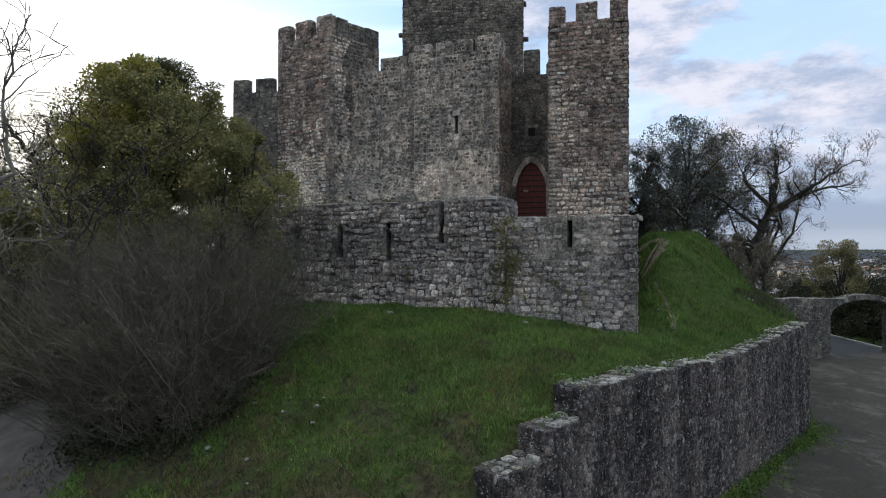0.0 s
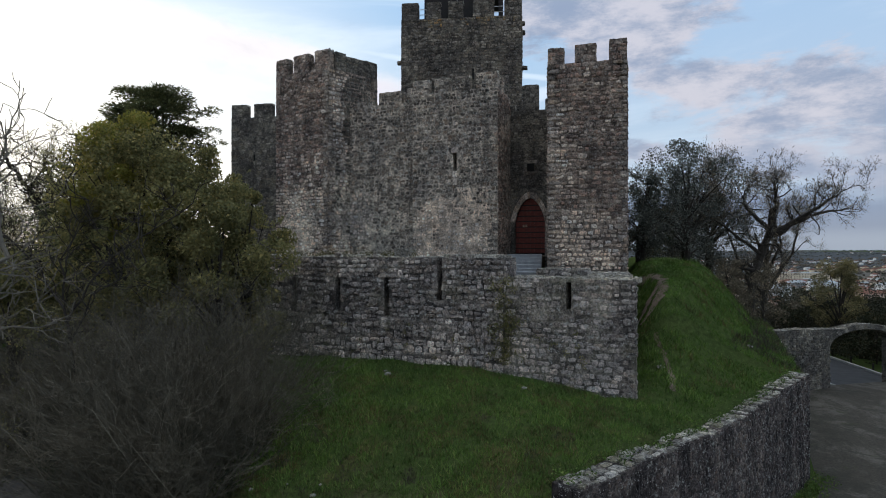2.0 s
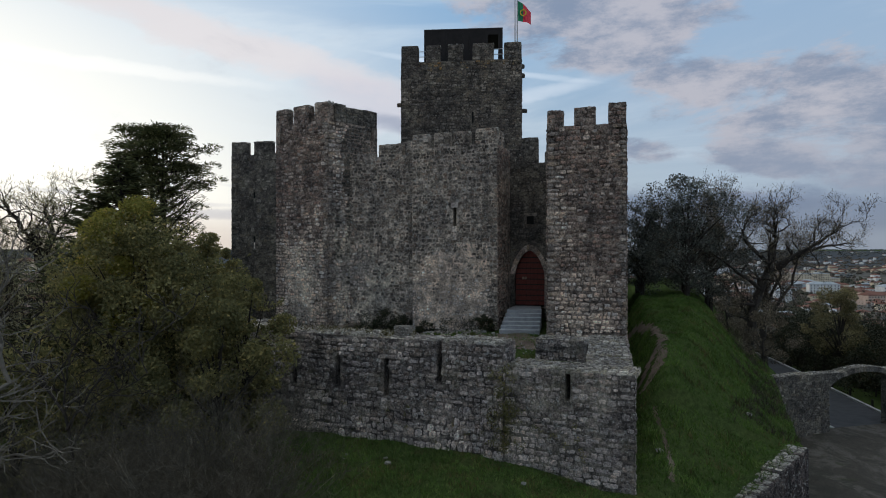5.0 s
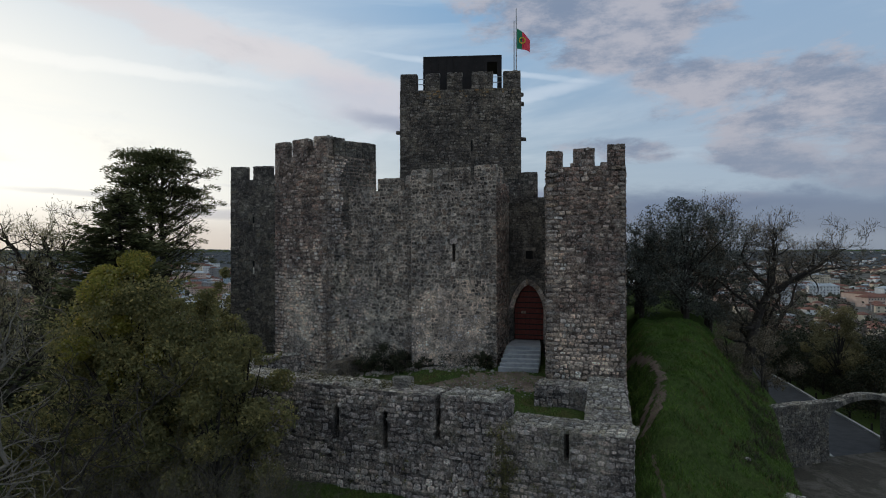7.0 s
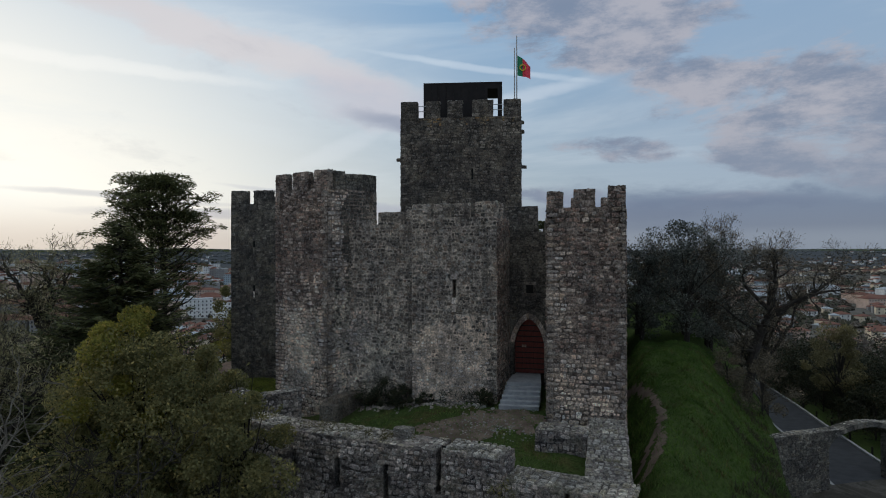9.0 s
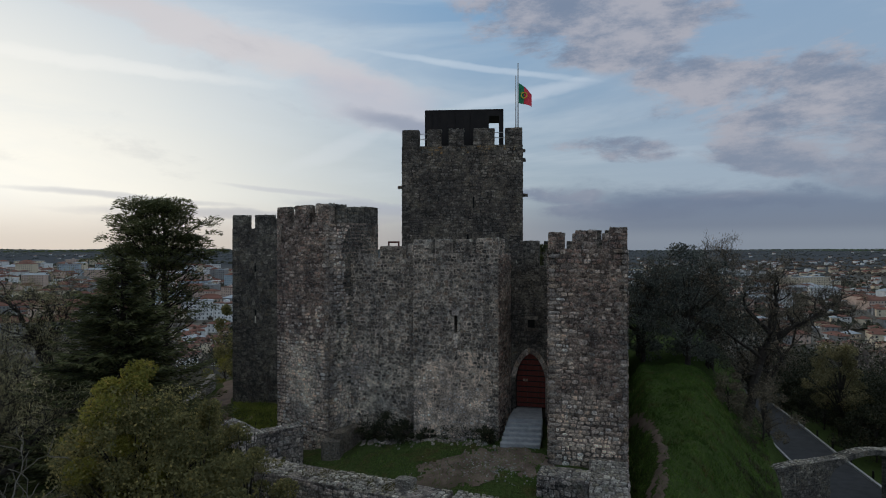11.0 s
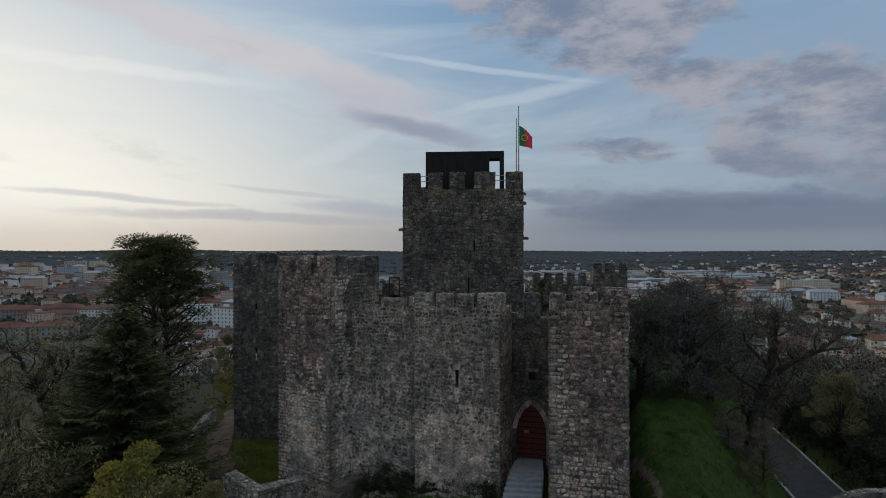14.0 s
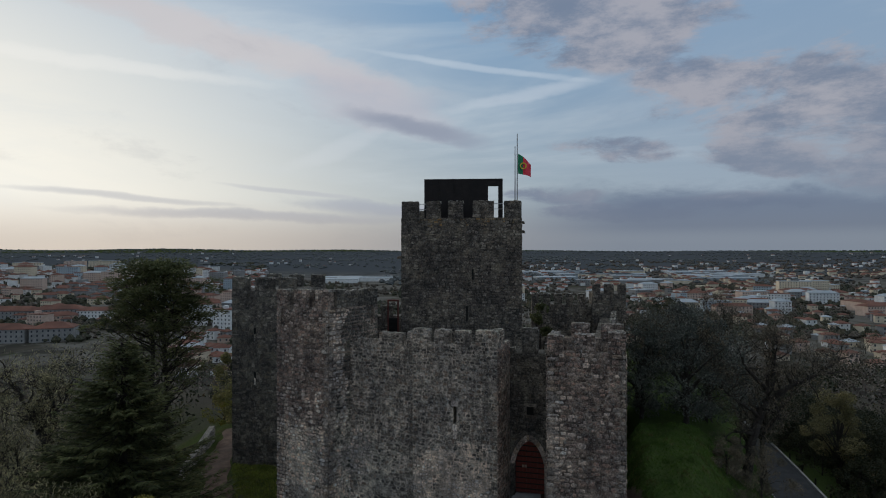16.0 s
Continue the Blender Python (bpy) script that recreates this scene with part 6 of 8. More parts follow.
def thicket(at, radius, height, seed, label, stems, mat):
    """A leafless shrub: crooked stems that fork into a haze of thin twigs."""
    rnd = random.Random(seed)
    t = thing("bare_shrub", at, label, "shrub", "bare shrubs on the slope")
    pile, stem_pile = Pile(), Pile()
    for i in range(stems):
        a = rnd.uniform(0, 6.28)
        r = radius * 0.55 * math.sqrt(rnd.random())
        x, y = math.cos(a) * r, math.sin(a) * r
        p = Vector((x, y, ground_at(at[0] + x, at[1] + y) - at[2] - 0.1))
        d = Vector((math.cos(a) * r * 0.55 + rnd.gauss(0, 0.28), math.sin(a) * r * 0.55 + rnd.gauss(0, 0.28), 1.0)).normalized()
        h = height * rnd.uniform(0.5, 1.0)
        pts = [p]
        for k in range(4):
            d = (d + Vector((rnd.gauss(0, 0.24), rnd.gauss(0, 0.24), 0.02))).normalized()
            pts.append(pts[-1] + d * h / 4)
        w = rnd.uniform(0.006, 0.014)
        tube(stem_pile, pts, [w, w * 0.85, w * 0.65, w * 0.45, 0.004], 3)
        for k in range(rnd.randint(11, 16)):
            j = rnd.uniform(0.3, 3.95)
            s = pts[int(j)] + (pts[int(j) + 1] - pts[int(j)]) * (j % 1)
            e = (d * 0.7 + Vector((rnd.gauss(0, 0.75), rnd.gauss(0, 0.75), rnd.uniform(-0.2, 0.4)))).normalized()
            l = height * rnd.uniform(0.06, 0.17)
            m = s + e * l * 0.5
            q = m + (e + Vector((rnd.gauss(0, 0.6), rnd.gauss(0, 0.6), 0.25))).normalized() * l * 0.5
            tube(pile, [s, m, q], [w * 0.4, 0.0038, 0.0024], 3)
            for _ in range(4):
                f = (e + Vector((rnd.gauss(0, 0.7), rnd.gauss(0, 0.7), rnd.gauss(0.1, 0.4)))).normalized()
                b = s + (q - s) * rnd.uniform(0.3, 1.0)
                tube(pile, [b, b + f * l * rnd.uniform(0.25, 0.6)], [0.0034, 0.002], 3)
    # Dark leaves added at the foot to darken the shrub's base.
    litter = Pile()
    for _ in range(2600):
        a, r = rnd.uniform(0, 6.28), radius * 0.75 * math.sqrt(rnd.random())
        x, y = math.cos(a) * r, math.sin(a) * r
        leaf(litter, rnd, Vector((x, y, ground_at(at[0] + x, at[1] + y) - at[2] + abs(rnd.gauss(0, 0.45)))), rnd.uniform(0.06, 0.14))
    tagged(part("undergrowth", litter.data(), M_HEDGE, t, "dark leaves added to darken the shrub's base"), kind="stuff")
    tagged(part("stemwork", stem_pile.data(), mat, t), kind="stuff")
    tagged(part("twigwork", pile.data(), mat, t), kind="stuff")
    return t


def on_land(x, y, sink=0.0):
    return (x, y, ground_at(x, y) - sink)



def oak(at, stems, seed, label, leaves=None, leaf_n=0, twig=2.6, every=0.9, bark=None, depth=3):
    """An old tree: main limbs given as lines with radii, side limbs and twigs grown along them."""
    rnd = random.Random(seed)
    t = thing("oak_tree", at, label, "tree", "trees on the castle hill")
    pile, tips = Pile(), []
    for number, (pts, r0, r1) in enumerate(stems):
        pts = [Vector(p) for p in pts]
        fine = []
        for a, b in zip(pts, pts[1:]):
            for k in range(4):
                fine.append(a + (b - a) * k / 4 + Vector((rnd.gauss(0, 0.10), rnd.gauss(0, 0.10), rnd.gauss(0, 0.07))) * min(1.0, 0.5 + r0))
        fine.append(pts[-1])
        n = len(fine)
        arm = Pile()
        tube(arm, fine, [r0 + (r1 - r0) * i / (n - 1) for i in range(n)], 7)
        part("limb" if number else "trunk", arm.data(), bark or M_BARK, t)
        for i in range(2, n):
            if i < n * 0.3 and r0 > 0.25:
                continue
            for _ in range(rnd.choice((1, 1, 2))):
                w = (fine[i] - fine[i - 1]).normalized()
                side = Vector((rnd.gauss(0, 1), rnd.gauss(0, 1), rnd.gauss(0.25, 0.7))).normalized()
                r = r0 + (r1 - r0) * i / (n - 1)
                limb(pile, rnd, fine[i], (w * 0.5 + side).normalized(), twig * rnd.uniform(0.6, 1.1), max(0.02, r * 0.45), depth, tips, 0.5, 0.95, (2, 3), 0.12, 0.011, 0.66)
        tips.append((fine[-1], Vector((0, 0, 1))))
    tagged(part("twigwork", pile.data(), bark or M_BARK, t), kind="stuff")
    if leaves:
        lp = Pile()
        for p, d in tips:
            for _ in range(leaf_n):
                w = (d * 0.8 + Vector((rnd.gauss(0, 0.6), rnd.gauss(0, 0.6), rnd.gauss(0.1, 0.5)))).normalized()
                needle(lp, rnd, p + Vector((rnd.gauss(0, 0.16), rnd.gauss(0, 0.16), rnd.gauss(0, 0.16))), w, twig * rnd.uniform(0.1, 0.26), rnd.uniform(0.02, 0.04))
        part("crown", lp.data(), leaves, t)
    return t


# dark bushes at the foot of the curtain walls
for i, (pl, u, d, h, w) in enumerate(((LM, 1.2, 0.7, 1.3, 1.9), (LM, 2.6, 0.6, 1.6, 2.2), (LM, 3.7, 0.55, 1.1, 1.7), (CW, 4.3, 0.45, 0.9, 1.1), (CW, 1.0, 0.4, 0.7, 1.2))):
    x, y, _ = pl.p(u, 0, d)
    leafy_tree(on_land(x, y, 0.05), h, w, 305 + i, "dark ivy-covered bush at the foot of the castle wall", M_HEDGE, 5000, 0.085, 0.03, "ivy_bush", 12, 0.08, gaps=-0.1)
# bare shrubs on the slope below the castle
for i, (x, y, r, h, n_) in enumerate(((-6.3, 14.1, 1.8, 4.8, 190), (-7.7, 14.3, 1.9, 4.9, 200), (-5.6, 15.8, 1.5, 4.5, 140), (-6.9, 16.2, 1.8, 5.0, 170), (-9.5, 16.3, 1.6, 4.7, 150), (-8.3, 16.6, 2.0, 5.0, 140), (-12.6, 18.0, 2.0, 4.8, 130), (-11.0, 18.4, 1.8, 4.8, 110))):
    thicket(on_land(x, y), r, h * 1.12, 300 + i, "leafless brown shrub with dense thin upright twigs", n_, M_SHRUB)
leafy_tree(on_land(-10.4, 20.3), 9.3, 7.2, 311, "dense olive-green evergreen tree with yellowing top leaves", M_EVERG, 95000, 0.11, 0.2, lobes=48, low=0.14, gaps=-0.13)
leafy_tree(on_land(-7.0, 21.3), 7.9, 3.0, 314, "dense olive-green evergreen bush beside the outer wall", M_EVERG, 34000, 0.105, 0.12, lobes=22, low=0.12)
leafy_tree(on_land(-8.7, 20.9), 8.7, 4.4, 316, "olive-green evergreen tree with dense small leaves", M_EVERG, 30000, 0.10, 0.14, lobes=22, low=0.3, gaps=0.02)
leafy_tree(on_land(-10.9, 20.7), 10.5, 3.8, 315, "evergreen tree with yellow-green upper leaves", M_YELLOW_G, 26000, 0.11, 0.14, lobes=20, low=0.5, gaps=-0.15)
leafy_tree(on_land(-7.3, 19.4), 7.2, 4.8, 312, "dense olive-green evergreen bush beside the outer wall", M_EVERG, 42000, 0.115, 0.14, lobes=22, low=0.14)
leafy_tree(on_land(-13.4, 18.6), 6.0, 5.4, 313, "dense olive-green evergreen bush", M_EVERG, 36000, 0.115, 0.14, lobes=20, low=0.1)
oak(on_land(-11.2, 13.4), [([(0, 0, -0.5), (0.1, 0.2, 3.0), (-0.4, 0.4, 5.4), (0.35, 0.6, 6.4), (0.75, 0.8, 7.3), (0.55, 0.9, 8.6), (0.7, 1.0, 10.2)], 0.13, 0.02),
                         ([(-0.3, 0.4, 5.2), (0.9, 0.5, 5.6), (2.2, 0.6, 5.75)], 0.05, 0.012)], 321, "tall thin leafless tree with pale crooked branches", twig=1.3, bark=M_BARK_G, depth=2)
oak(on_land(-10.4, 16.6), [([(0, 0, -0.5), (0.2, 0, 2.6), (-0.2, 0.2, 4.6), (-1.2, 0.2, 6.0), (-2.4, 0.3, 7.0)], 0.06, 0.015),
                          ([(-0.1, 0.1, 4.2), (0.7, 0.1, 5.6), (1.8, 0.2, 6.6), (3.0, 0.4, 7.3)], 0.035, 0.012),
                          ([(0, 0, 3.6), (0.9, -0.3, 5.0), (2.4, -0.4, 5.9)], 0.03, 0.01),
                          ([(-0.2, 0.2, 4.8), (-0.1, 0, 6.2), (0.6, 0, 7.6)], 0.03, 0.01)], 322, "small leafless tree with thin spreading branches", twig=0.9, depth=2)
cedar((-22.6, 47.4, 0.2), 17.4, 8.6, 331, "tall dark flat-topped cedar with two stems")
fir((-18.8, 34.7, 0.9), 12.2, 13.8, 332, "broad dark fir tree with feathery drooping branches")
oak((-24.3, 37.0, -0.5), [([(0, 0, -1), (0.2, 0, 2.6), (-0.1, 0.1, 5.2), (-0.35, 0, 7.6), (-0.2, 0, 9.4), (-0.6, 0.2, 10.9)], 0.36, 0.08),
                          ([(-0.1, 0.1, 5.4), (-0.9, 0, 7.6), (-1.5, 0, 9.0), (-2.6, 0.4, 10.2), (-3.6, 0.8, 11.2)], 0.25, 0.09),
                          ([(0.1, 0, 4.2), (-1.6, -0.6, 5.4), (-3.2, -1.0, 6.3), (-4.6, -1.0, 6.1)], 0.25, 0.08),
                          ([(0.1, 0, 3.4), (1.6, -0.8, 5.0), (2.2, -1.4, 6.4)], 0.15, 0.03),
                          ([(-0.3, 0, 8.2), (0.8, -0.4, 9.4), (1.6, -0.6, 11.0)], 0.12, 0.03)], 333, "leafless gnarled oak with grey twisting branches", M_HAZE, 6, 1.6)
for i, (x, y, h) in enumerate(((-29.5, 39.5, 11.6), (-35.0, 45.0, 12.0), (-23.5, 31.0, 8.0), (-29.0, 33.5, 9.0))):
    z = ground_at(x, y)
    oak((x, y, z), [([(0, 0, -1), (0.3, 0.1, h * 0.3), (-0.5, 0.2, h * 0.5), (0.2, 0.1, h * 0.7), (0.4, 0, h * 0.92)], 0.26, 0.03),
                    ([(0.3, 0.1, h * 0.3), (1.6, -0.4, h * 0.38), (2.4, -0.6, h * 0.56), (4.0, -1.0, h * 0.7)], 0.17, 0.03),
                    ([(0, 0.2, h * 0.4), (-1.4, 0.3, h * 0.44), (-2.2, 0.1, h * 0.62), (-3.8, -0.6, h * 0.74)], 0.17, 0.03),
                    ([(-0.2, 0.2, h * 0.5), (0.6, -2.0, h * 0.62), (1.4, -3.0, h * 0.85)], 0.13, 0.03)], 334 + i, "leafless gnarled oak with grey twisting branches", M_HAZE, 6, 1.7)
# trees beyond the mound
OAK_AT = (25.3, 49.6, min(-0.2, ground_at(25.3, 49.6)))
oak(OAK_AT, [([(0, 0, -1), (0.7, 0.2, 2.0), (1.7, 0.5, 5.2), (2.7, 0.8, 7.4)], 0.46, 0.26),
             ([(2.7, 0.8, 7.4), (3.2, 0.8, 9.4), (3.1, 1.0, 10.4), (3.4, 1.0, 11.6)], 0.26, 0.06),
             ([(2.3, 0.6, 6.4), (4.4, 0.4, 7.8), (6.8, 0.6, 8.6), (9.4, 0.8, 9.0)], 0.27, 0.04),
             ([(3.0, 0.6, 7.0), (5.2, -0.8, 8.6), (6.4, -1.2, 9.6), (7.8, -1.2, 10.4)], 0.2, 0.04),
             ([(2.6, 0.8, 7.0), (1.0, 1.4, 9.0), (0.6, 1.6, 10.0), (1.2, 1.6, 11.0)], 0.2, 0.04),
             ([(1.8, 0.5, 5.0), (-0.8, 0.2, 6.8), (-2.6, 0.4, 8.2)], 0.18, 0.04)], 341, "large gnarled oak with bare twisting branches leaning over", M_TWIGS, 7, 1.7)
for i, (x, y, h, w) in enumerate(((22.6, 54.4, 13.8, 1.0), (18.6, 55.5, 12.2, 0.9), (26.5, 58.0, 14.0, 1.0), (31.5, 57.5, 12.0, 0.9))):
    z = ground_at(x, y)
    h = h - z - 1.8
    oak((x, y, z), [([(0, 0, -1), (-0.3, 0, h * 0.3), (0.2, 0.2, h * 0.6), (0.5, 0, h * 0.95)], 0.36 * w, 0.04),
                    ([(-0.3, 0, h * 0.3), (-2.4, 0.4, h * 0.55), (-4.0, 0.2, h * 0.8)], 0.22 * w, 0.04),
                    ([(0, 0, h * 0.35), (2.2, -0.4, h * 0.6), (3.6, 0.2, h * 0.85)], 0.22 * w, 0.04),
                    ([(0, 0.1, h * 0.45), (0.4, -1.8, h * 0.65), (-1.0, -2.6, h * 0.88)], 0.18 * w, 0.04),
                    ([(0.1, 0.1, h * 0.5), (1.4, 1.0, h * 0.7), (2.0, 1.4, h * 0.97)], 0.16 * w, 0.04)], 342 + i, "old oak with bare spreading branches and fine brown twigs", M_TWIGS, 9, 1.9)
leafy_tree(on_land(20.8, 50.2), 10.6, 9.0, 351, "rounded grey-green olive tree with dense foliage", M_OLIVE, 26000, 0.17, 0.25, "olive_tree", 26, 0.08)
leafy_tree(on_land(17.6, 52.0), 8.6, 6.0, 352, "rounded grey-green olive tree with dense foliage", M_OLIVE, 14000, 0.17, 0.2, "olive_tree", 18, 0.08)
leafy_tree(on_land(24.6, 55.0), 8.0, 7.0, 353, "rounded grey-green olive tree with dense foliage", M_OLIVE, 14000, 0.17, 0.2, "olive_tree", 18, 0.08)
for i, (x, y, h, w) in enumerate(((23.6, 43.6, 4.6, 4.6), (25.6, 47.2, 4.8, 4.4), (22.2, 46.0, 3.2, 4.0))):
    leafy_tree(on_land(x, y, 0.2), h, w, 355 + i, "brown leafless bush at the foot of the mound", M_TWIGS, 12000, 0.10, 0.08, "brown_bush", 14, 0.06, gaps=0.0)
# mixed wood down the slope beyond the lane
WOOD = []
wood_rnd = random.Random(88)
for gx in range(6):
    for gy in range(6):
        x, y = 43.0 + gx * 5.2 + gy * 0.9 + wood_rnd.uniform(-1.6, 1.6), 42.0 + gy * 8.0 + wood_rnd.uniform(-2.5, 2.5)
        WOOD.append((x, y, wood_rnd.uniform(8.5, 11.0) + gx * 0.6, wood_rnd.choice((0, 0, 0, 1, 2)) if gx > 1 and gy > 1 else 0))
leafy_tree(on_land(41.7, 62.0, 0.3), 4.3 - ground_at(41.7, 62.0), 6.4, 359, "yellowing oak with thinning autumn leaves", M_GOLD, 26000, 0.16, 0.22, "autumn_oak", 24, 0.3, gaps=-0.12)
WOOD += [(37.5, 74.0, 11, 1), (43.0, 52.5, 10, 0), (39.5, 46.0, 7.5, 0), (46.0, 58.0, 12.0, 0), (44.0, 47.0, 9.0, 0), (33.0, 86.0, 10, 0), (29.5, 76.0, 9, 1), (24.0, 70.0, 9, 0), (36.0, 92.0, 10, 0)]
for i, (x, y, h, k) in enumerate(WOOD):
    leafy_tree(on_land(x, y, 0.3), h * 0.8, h * 1.0, 360 + i, ("dense dark evergreen tree on the slope", "brown-leaved deciduous tree in late autumn", "yellowing oak with thinning autumn leaves")[k], (M_HEDGE, M_BROWN, M_AUTUMN)[k], 14000, 0.19, 0.2, ("evergreen_tree", "deciduous_tree", "autumn_oak")[k], 16, 0.05)
under = random.Random(91)
for i, (x, y) in enumerate(((40.2, 57.0), (42.6, 60.0), (41.6, 64.5), (45.2, 63.5), (43.6, 69.0), (47.4, 67.6), (45.0, 74.0), (49.5, 72.5), (46.6, 79.5), (51.5, 78.0), (48.6, 85.0), (38.6, 52.6), (54.0, 84.0))):
    leafy_tree(on_land(x, y, 0.3), under.uniform(4.2, 6.4), under.uniform(5.0, 6.4), 430 + i, "dense dark evergreen bush under the slope trees", M_HEDGE, 9000, 0.17, 0.08, "evergreen_bush", 14, 0.03)
for i, (x, y, h) in enumerate(((-26.0, 52.0, 8.5), (-21.0, 62.0, 9.0), (-31.0, 58.0, 10.0), (-15.5, 66.0, 8.0), (-36.0, 48.0, 10.0), (-22.5, 40.0, 5.0), (-19.5, 25.0, 6.0), (-24.0, 22.0, 7.0))):
    leafy_tree((x, y, ground_at(x, y) - 0.4), h, h * 0.8, 390 + i, "dense dark evergreen tree below the footpath", (M_HEDGE, M_EVERG)[i % 2], 10000, 0.24, 0.18, "evergreen_tree", 14, 0.05)
leafy_tree((-26.6, 77.0, ground_at(-26.6, 77.0) - 0.3), 7.6, 7.0, 397, "dark evergreen tree beyond the footpath", M_HEDGE, 14000, 0.18, 0.15, "evergreen_tree", 16, 0.05)
leafy_tree((-27.0, 73.0, ground_at(-27.0, 73.0) - 0.3), 4.6, 5.0, 398, "yellow-green bush beside the footpath", M_YELLOW_G, 12000, 0.14, 0.12, "evergreen_bush", 14, 0.05)
leafy_tree((8.3, 50.0, 4.3), 10.2, 3.0, 399, "dark cypress in the castle courtyard", M_PINE, 9000, 0.2, 0.15, "cypress_tree", 14, 0.1)


# ---- grass and small growth ----
def turf(name, count, xs, ys, size, mat, seed, keep, label):
    """Grass blades standing on the land."""
    rs = np.random.RandomState(seed)
    x, y = rs.uniform(*xs, count), rs.uniform(*ys, count)
    # gathered in tufts
    m = keep(x, y)
    x, y = x[m], y[m]
    reps = 5
    x, y = np.repeat(x, reps) + rs.normal(0, 0.05, len(x) * reps), np.repeat(y, reps) + rs.normal(0, 0.05, len(y) * reps)
    z = land(x, y) - 0.01
    n = len(x)
    h = rs.uniform(0.4, 1.2, n) * size
    a = rs.uniform(0, 6.283, n)
    w = rs.uniform(0.006, 0.013, n) * (1 + size)
    lx, ly = rs.normal(0, 0.45, n) * h, rs.normal(0, 0.45, n) * h
    v = np.empty((n, 3, 3))
    v[:, 0] = np.stack([x - np.cos(a) * w, y - np.sin(a) * w, z], -1)
    v[:, 1] = np.stack([x + np.cos(a) * w, y + np.sin(a) * w, z], -1)
    v[:, 2] = np.stack([x + lx, y + ly, z + h], -1)
    f = np.arange(n * 3).reshape(-1, 3)
    ob = part(name, (v.reshape(-1, 3).tolist(), f.tolist()), mat)
    return tagged(ob, label, "grass", kind="stuff")


def slope_only(x, y):
    return (away(x, y, FW_A, FW_B) > 0.15) & (-away(x, y, RW_A, RW_B) > 0.75)


def thin_turf(x, y):
    """The worn lower slope, where bare earth shows between the tufts."""
    n = np.sin(x * 1.9 + 1.3 * np.sin(y * 1.1)) * np.sin(y * 1.7 - 0.8 * x) + 0.5 * np.sin(x * 4.3 + y * 2.1)
    low = np.clip((15.5 - y) / 5.0, 0, 1) + np.clip((-2.5 - x) / 4.0, 0, 1)
    return n - 0.2 < 0.9 - 1.3 * np.clip(low, 0, 1.1)


def mound_only(x, y):
    side = -away(x, y, (6.06, 18.45), (8.68, 27.7))
    e = np.where(y < 24.2, -away(x, y, RW_A, RW_B) - 0.8, -away(x, y, (14.74, 23.75), (21.6, 38.5)) - 0.2)
    trod = np.interp(y, [26.6, 28.2, 30.6, 33.5, 37.0, 41.0], [8.9, 10.3, 11.4, 12.0, 12.4, 12.8])
    return (side < -0.1) & (e > 0) & ((y < 26.4) | (np.abs(x - trod) > 0.26 + 0.16 * np.sin(y * 3.1)))


turf("grass", 26000, (-9, 7.5), (9.5, 23), 0.13, M_GRASS, 1, lambda x, y: slope_only(x, y) & thin_turf(x, y), "short green winter grass on the slope")
turf("dry_grass", 14000, (-10, 7), (9, 21), 0.12, M_GRASS_D, 2, lambda x, y: slope_only(x, y) & (np.sin(x * 1.4 + 1.8 * np.sin(y * 0.7)) * np.sin(y * 1.5 - 0.5 * x) + 0.35 * np.sin(x * 3.7 + y * 2.3) > 0.1), "withered yellow grass among the green")
turf("dry_grass", 9000, (-10, 5), (9, 17), 0.10, M_BROWN, 7, lambda x, y: slope_only(x, y) & ~thin_turf(x, y), "brown dead grass and litter on the lower slope")
# Bracken, laid here also to darken the flank turned from the light.
turf("dry_grass", 9000, (12, 28), (23, 44), 0.34, M_BROWN, 6, lambda x, y: mound_only(x, y) & (np.sin(x * 1.3) * np.sin(y * 0.9 + x * 0.4) > -0.2) & (-away(x, y, (14.74, 23.75), (21.6, 38.5)) < 2.2 + 0.6 * np.sin(y * 0.8)), "brown withered bracken along the foot of the mound")
turf("dry_grass", 7000, (8, 26), (20, 48), 0.28, M_GRASS_D, 18, lambda x, y: mound_only(x, y) & (np.sin(x * 1.7 + 1.5 * np.sin(y * 0.9)) * np.sin(y * 1.4 + 0.6 * x) > 0.5), "withered tufts scattered over the mound")
turf("tall_grass", 15000, (6, 24), (17, 46), 0.34, M_GRASS, 8, lambda x, y: mound_only(x, y) & (np.sin(x * 1.1 + 2.0 * np.sin(y * 0.6)) * np.sin(y * 1.0 - 0.7 * x) + 0.4 * np.sin(x * 3.1 + y) > 0.35), "taller dark tufts of grass on the mound")
turf("tall_grass", 3500, (-6, 7), (11, 23), 0.22, M_GRASS, 9, lambda x, y: slope_only(x, y) & (np.sin(x * 1.3 + 2.0 * np.sin(y * 0.8)) * np.sin(y * 1.2 - 0.7 * x) + 0.4 * np.sin(x * 3.1 + y) > 0.4), "taller tufts of grass on the slope")
turf("grass", 30000, (6, 24), (17, 50), 0.15, M_LUSH, 3, mound_only, "thick green grass on the mound")
turf("grass", 5000, (-8, 5), (22.5, 33), 0.12, M_GRASS, 4, lambda x, y: (away(x, y, FW_A, FW_B) < -1.6) & (away(x, y, (-6.5, 33.9), (2.97, 31.3)) > 0.1) & (y < 32.5 + 0 * x), "grass in the ward between the walls")
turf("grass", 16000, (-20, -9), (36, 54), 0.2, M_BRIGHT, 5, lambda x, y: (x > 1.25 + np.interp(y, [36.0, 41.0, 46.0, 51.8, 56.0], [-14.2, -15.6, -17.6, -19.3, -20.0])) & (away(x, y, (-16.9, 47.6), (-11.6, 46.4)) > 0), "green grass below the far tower")


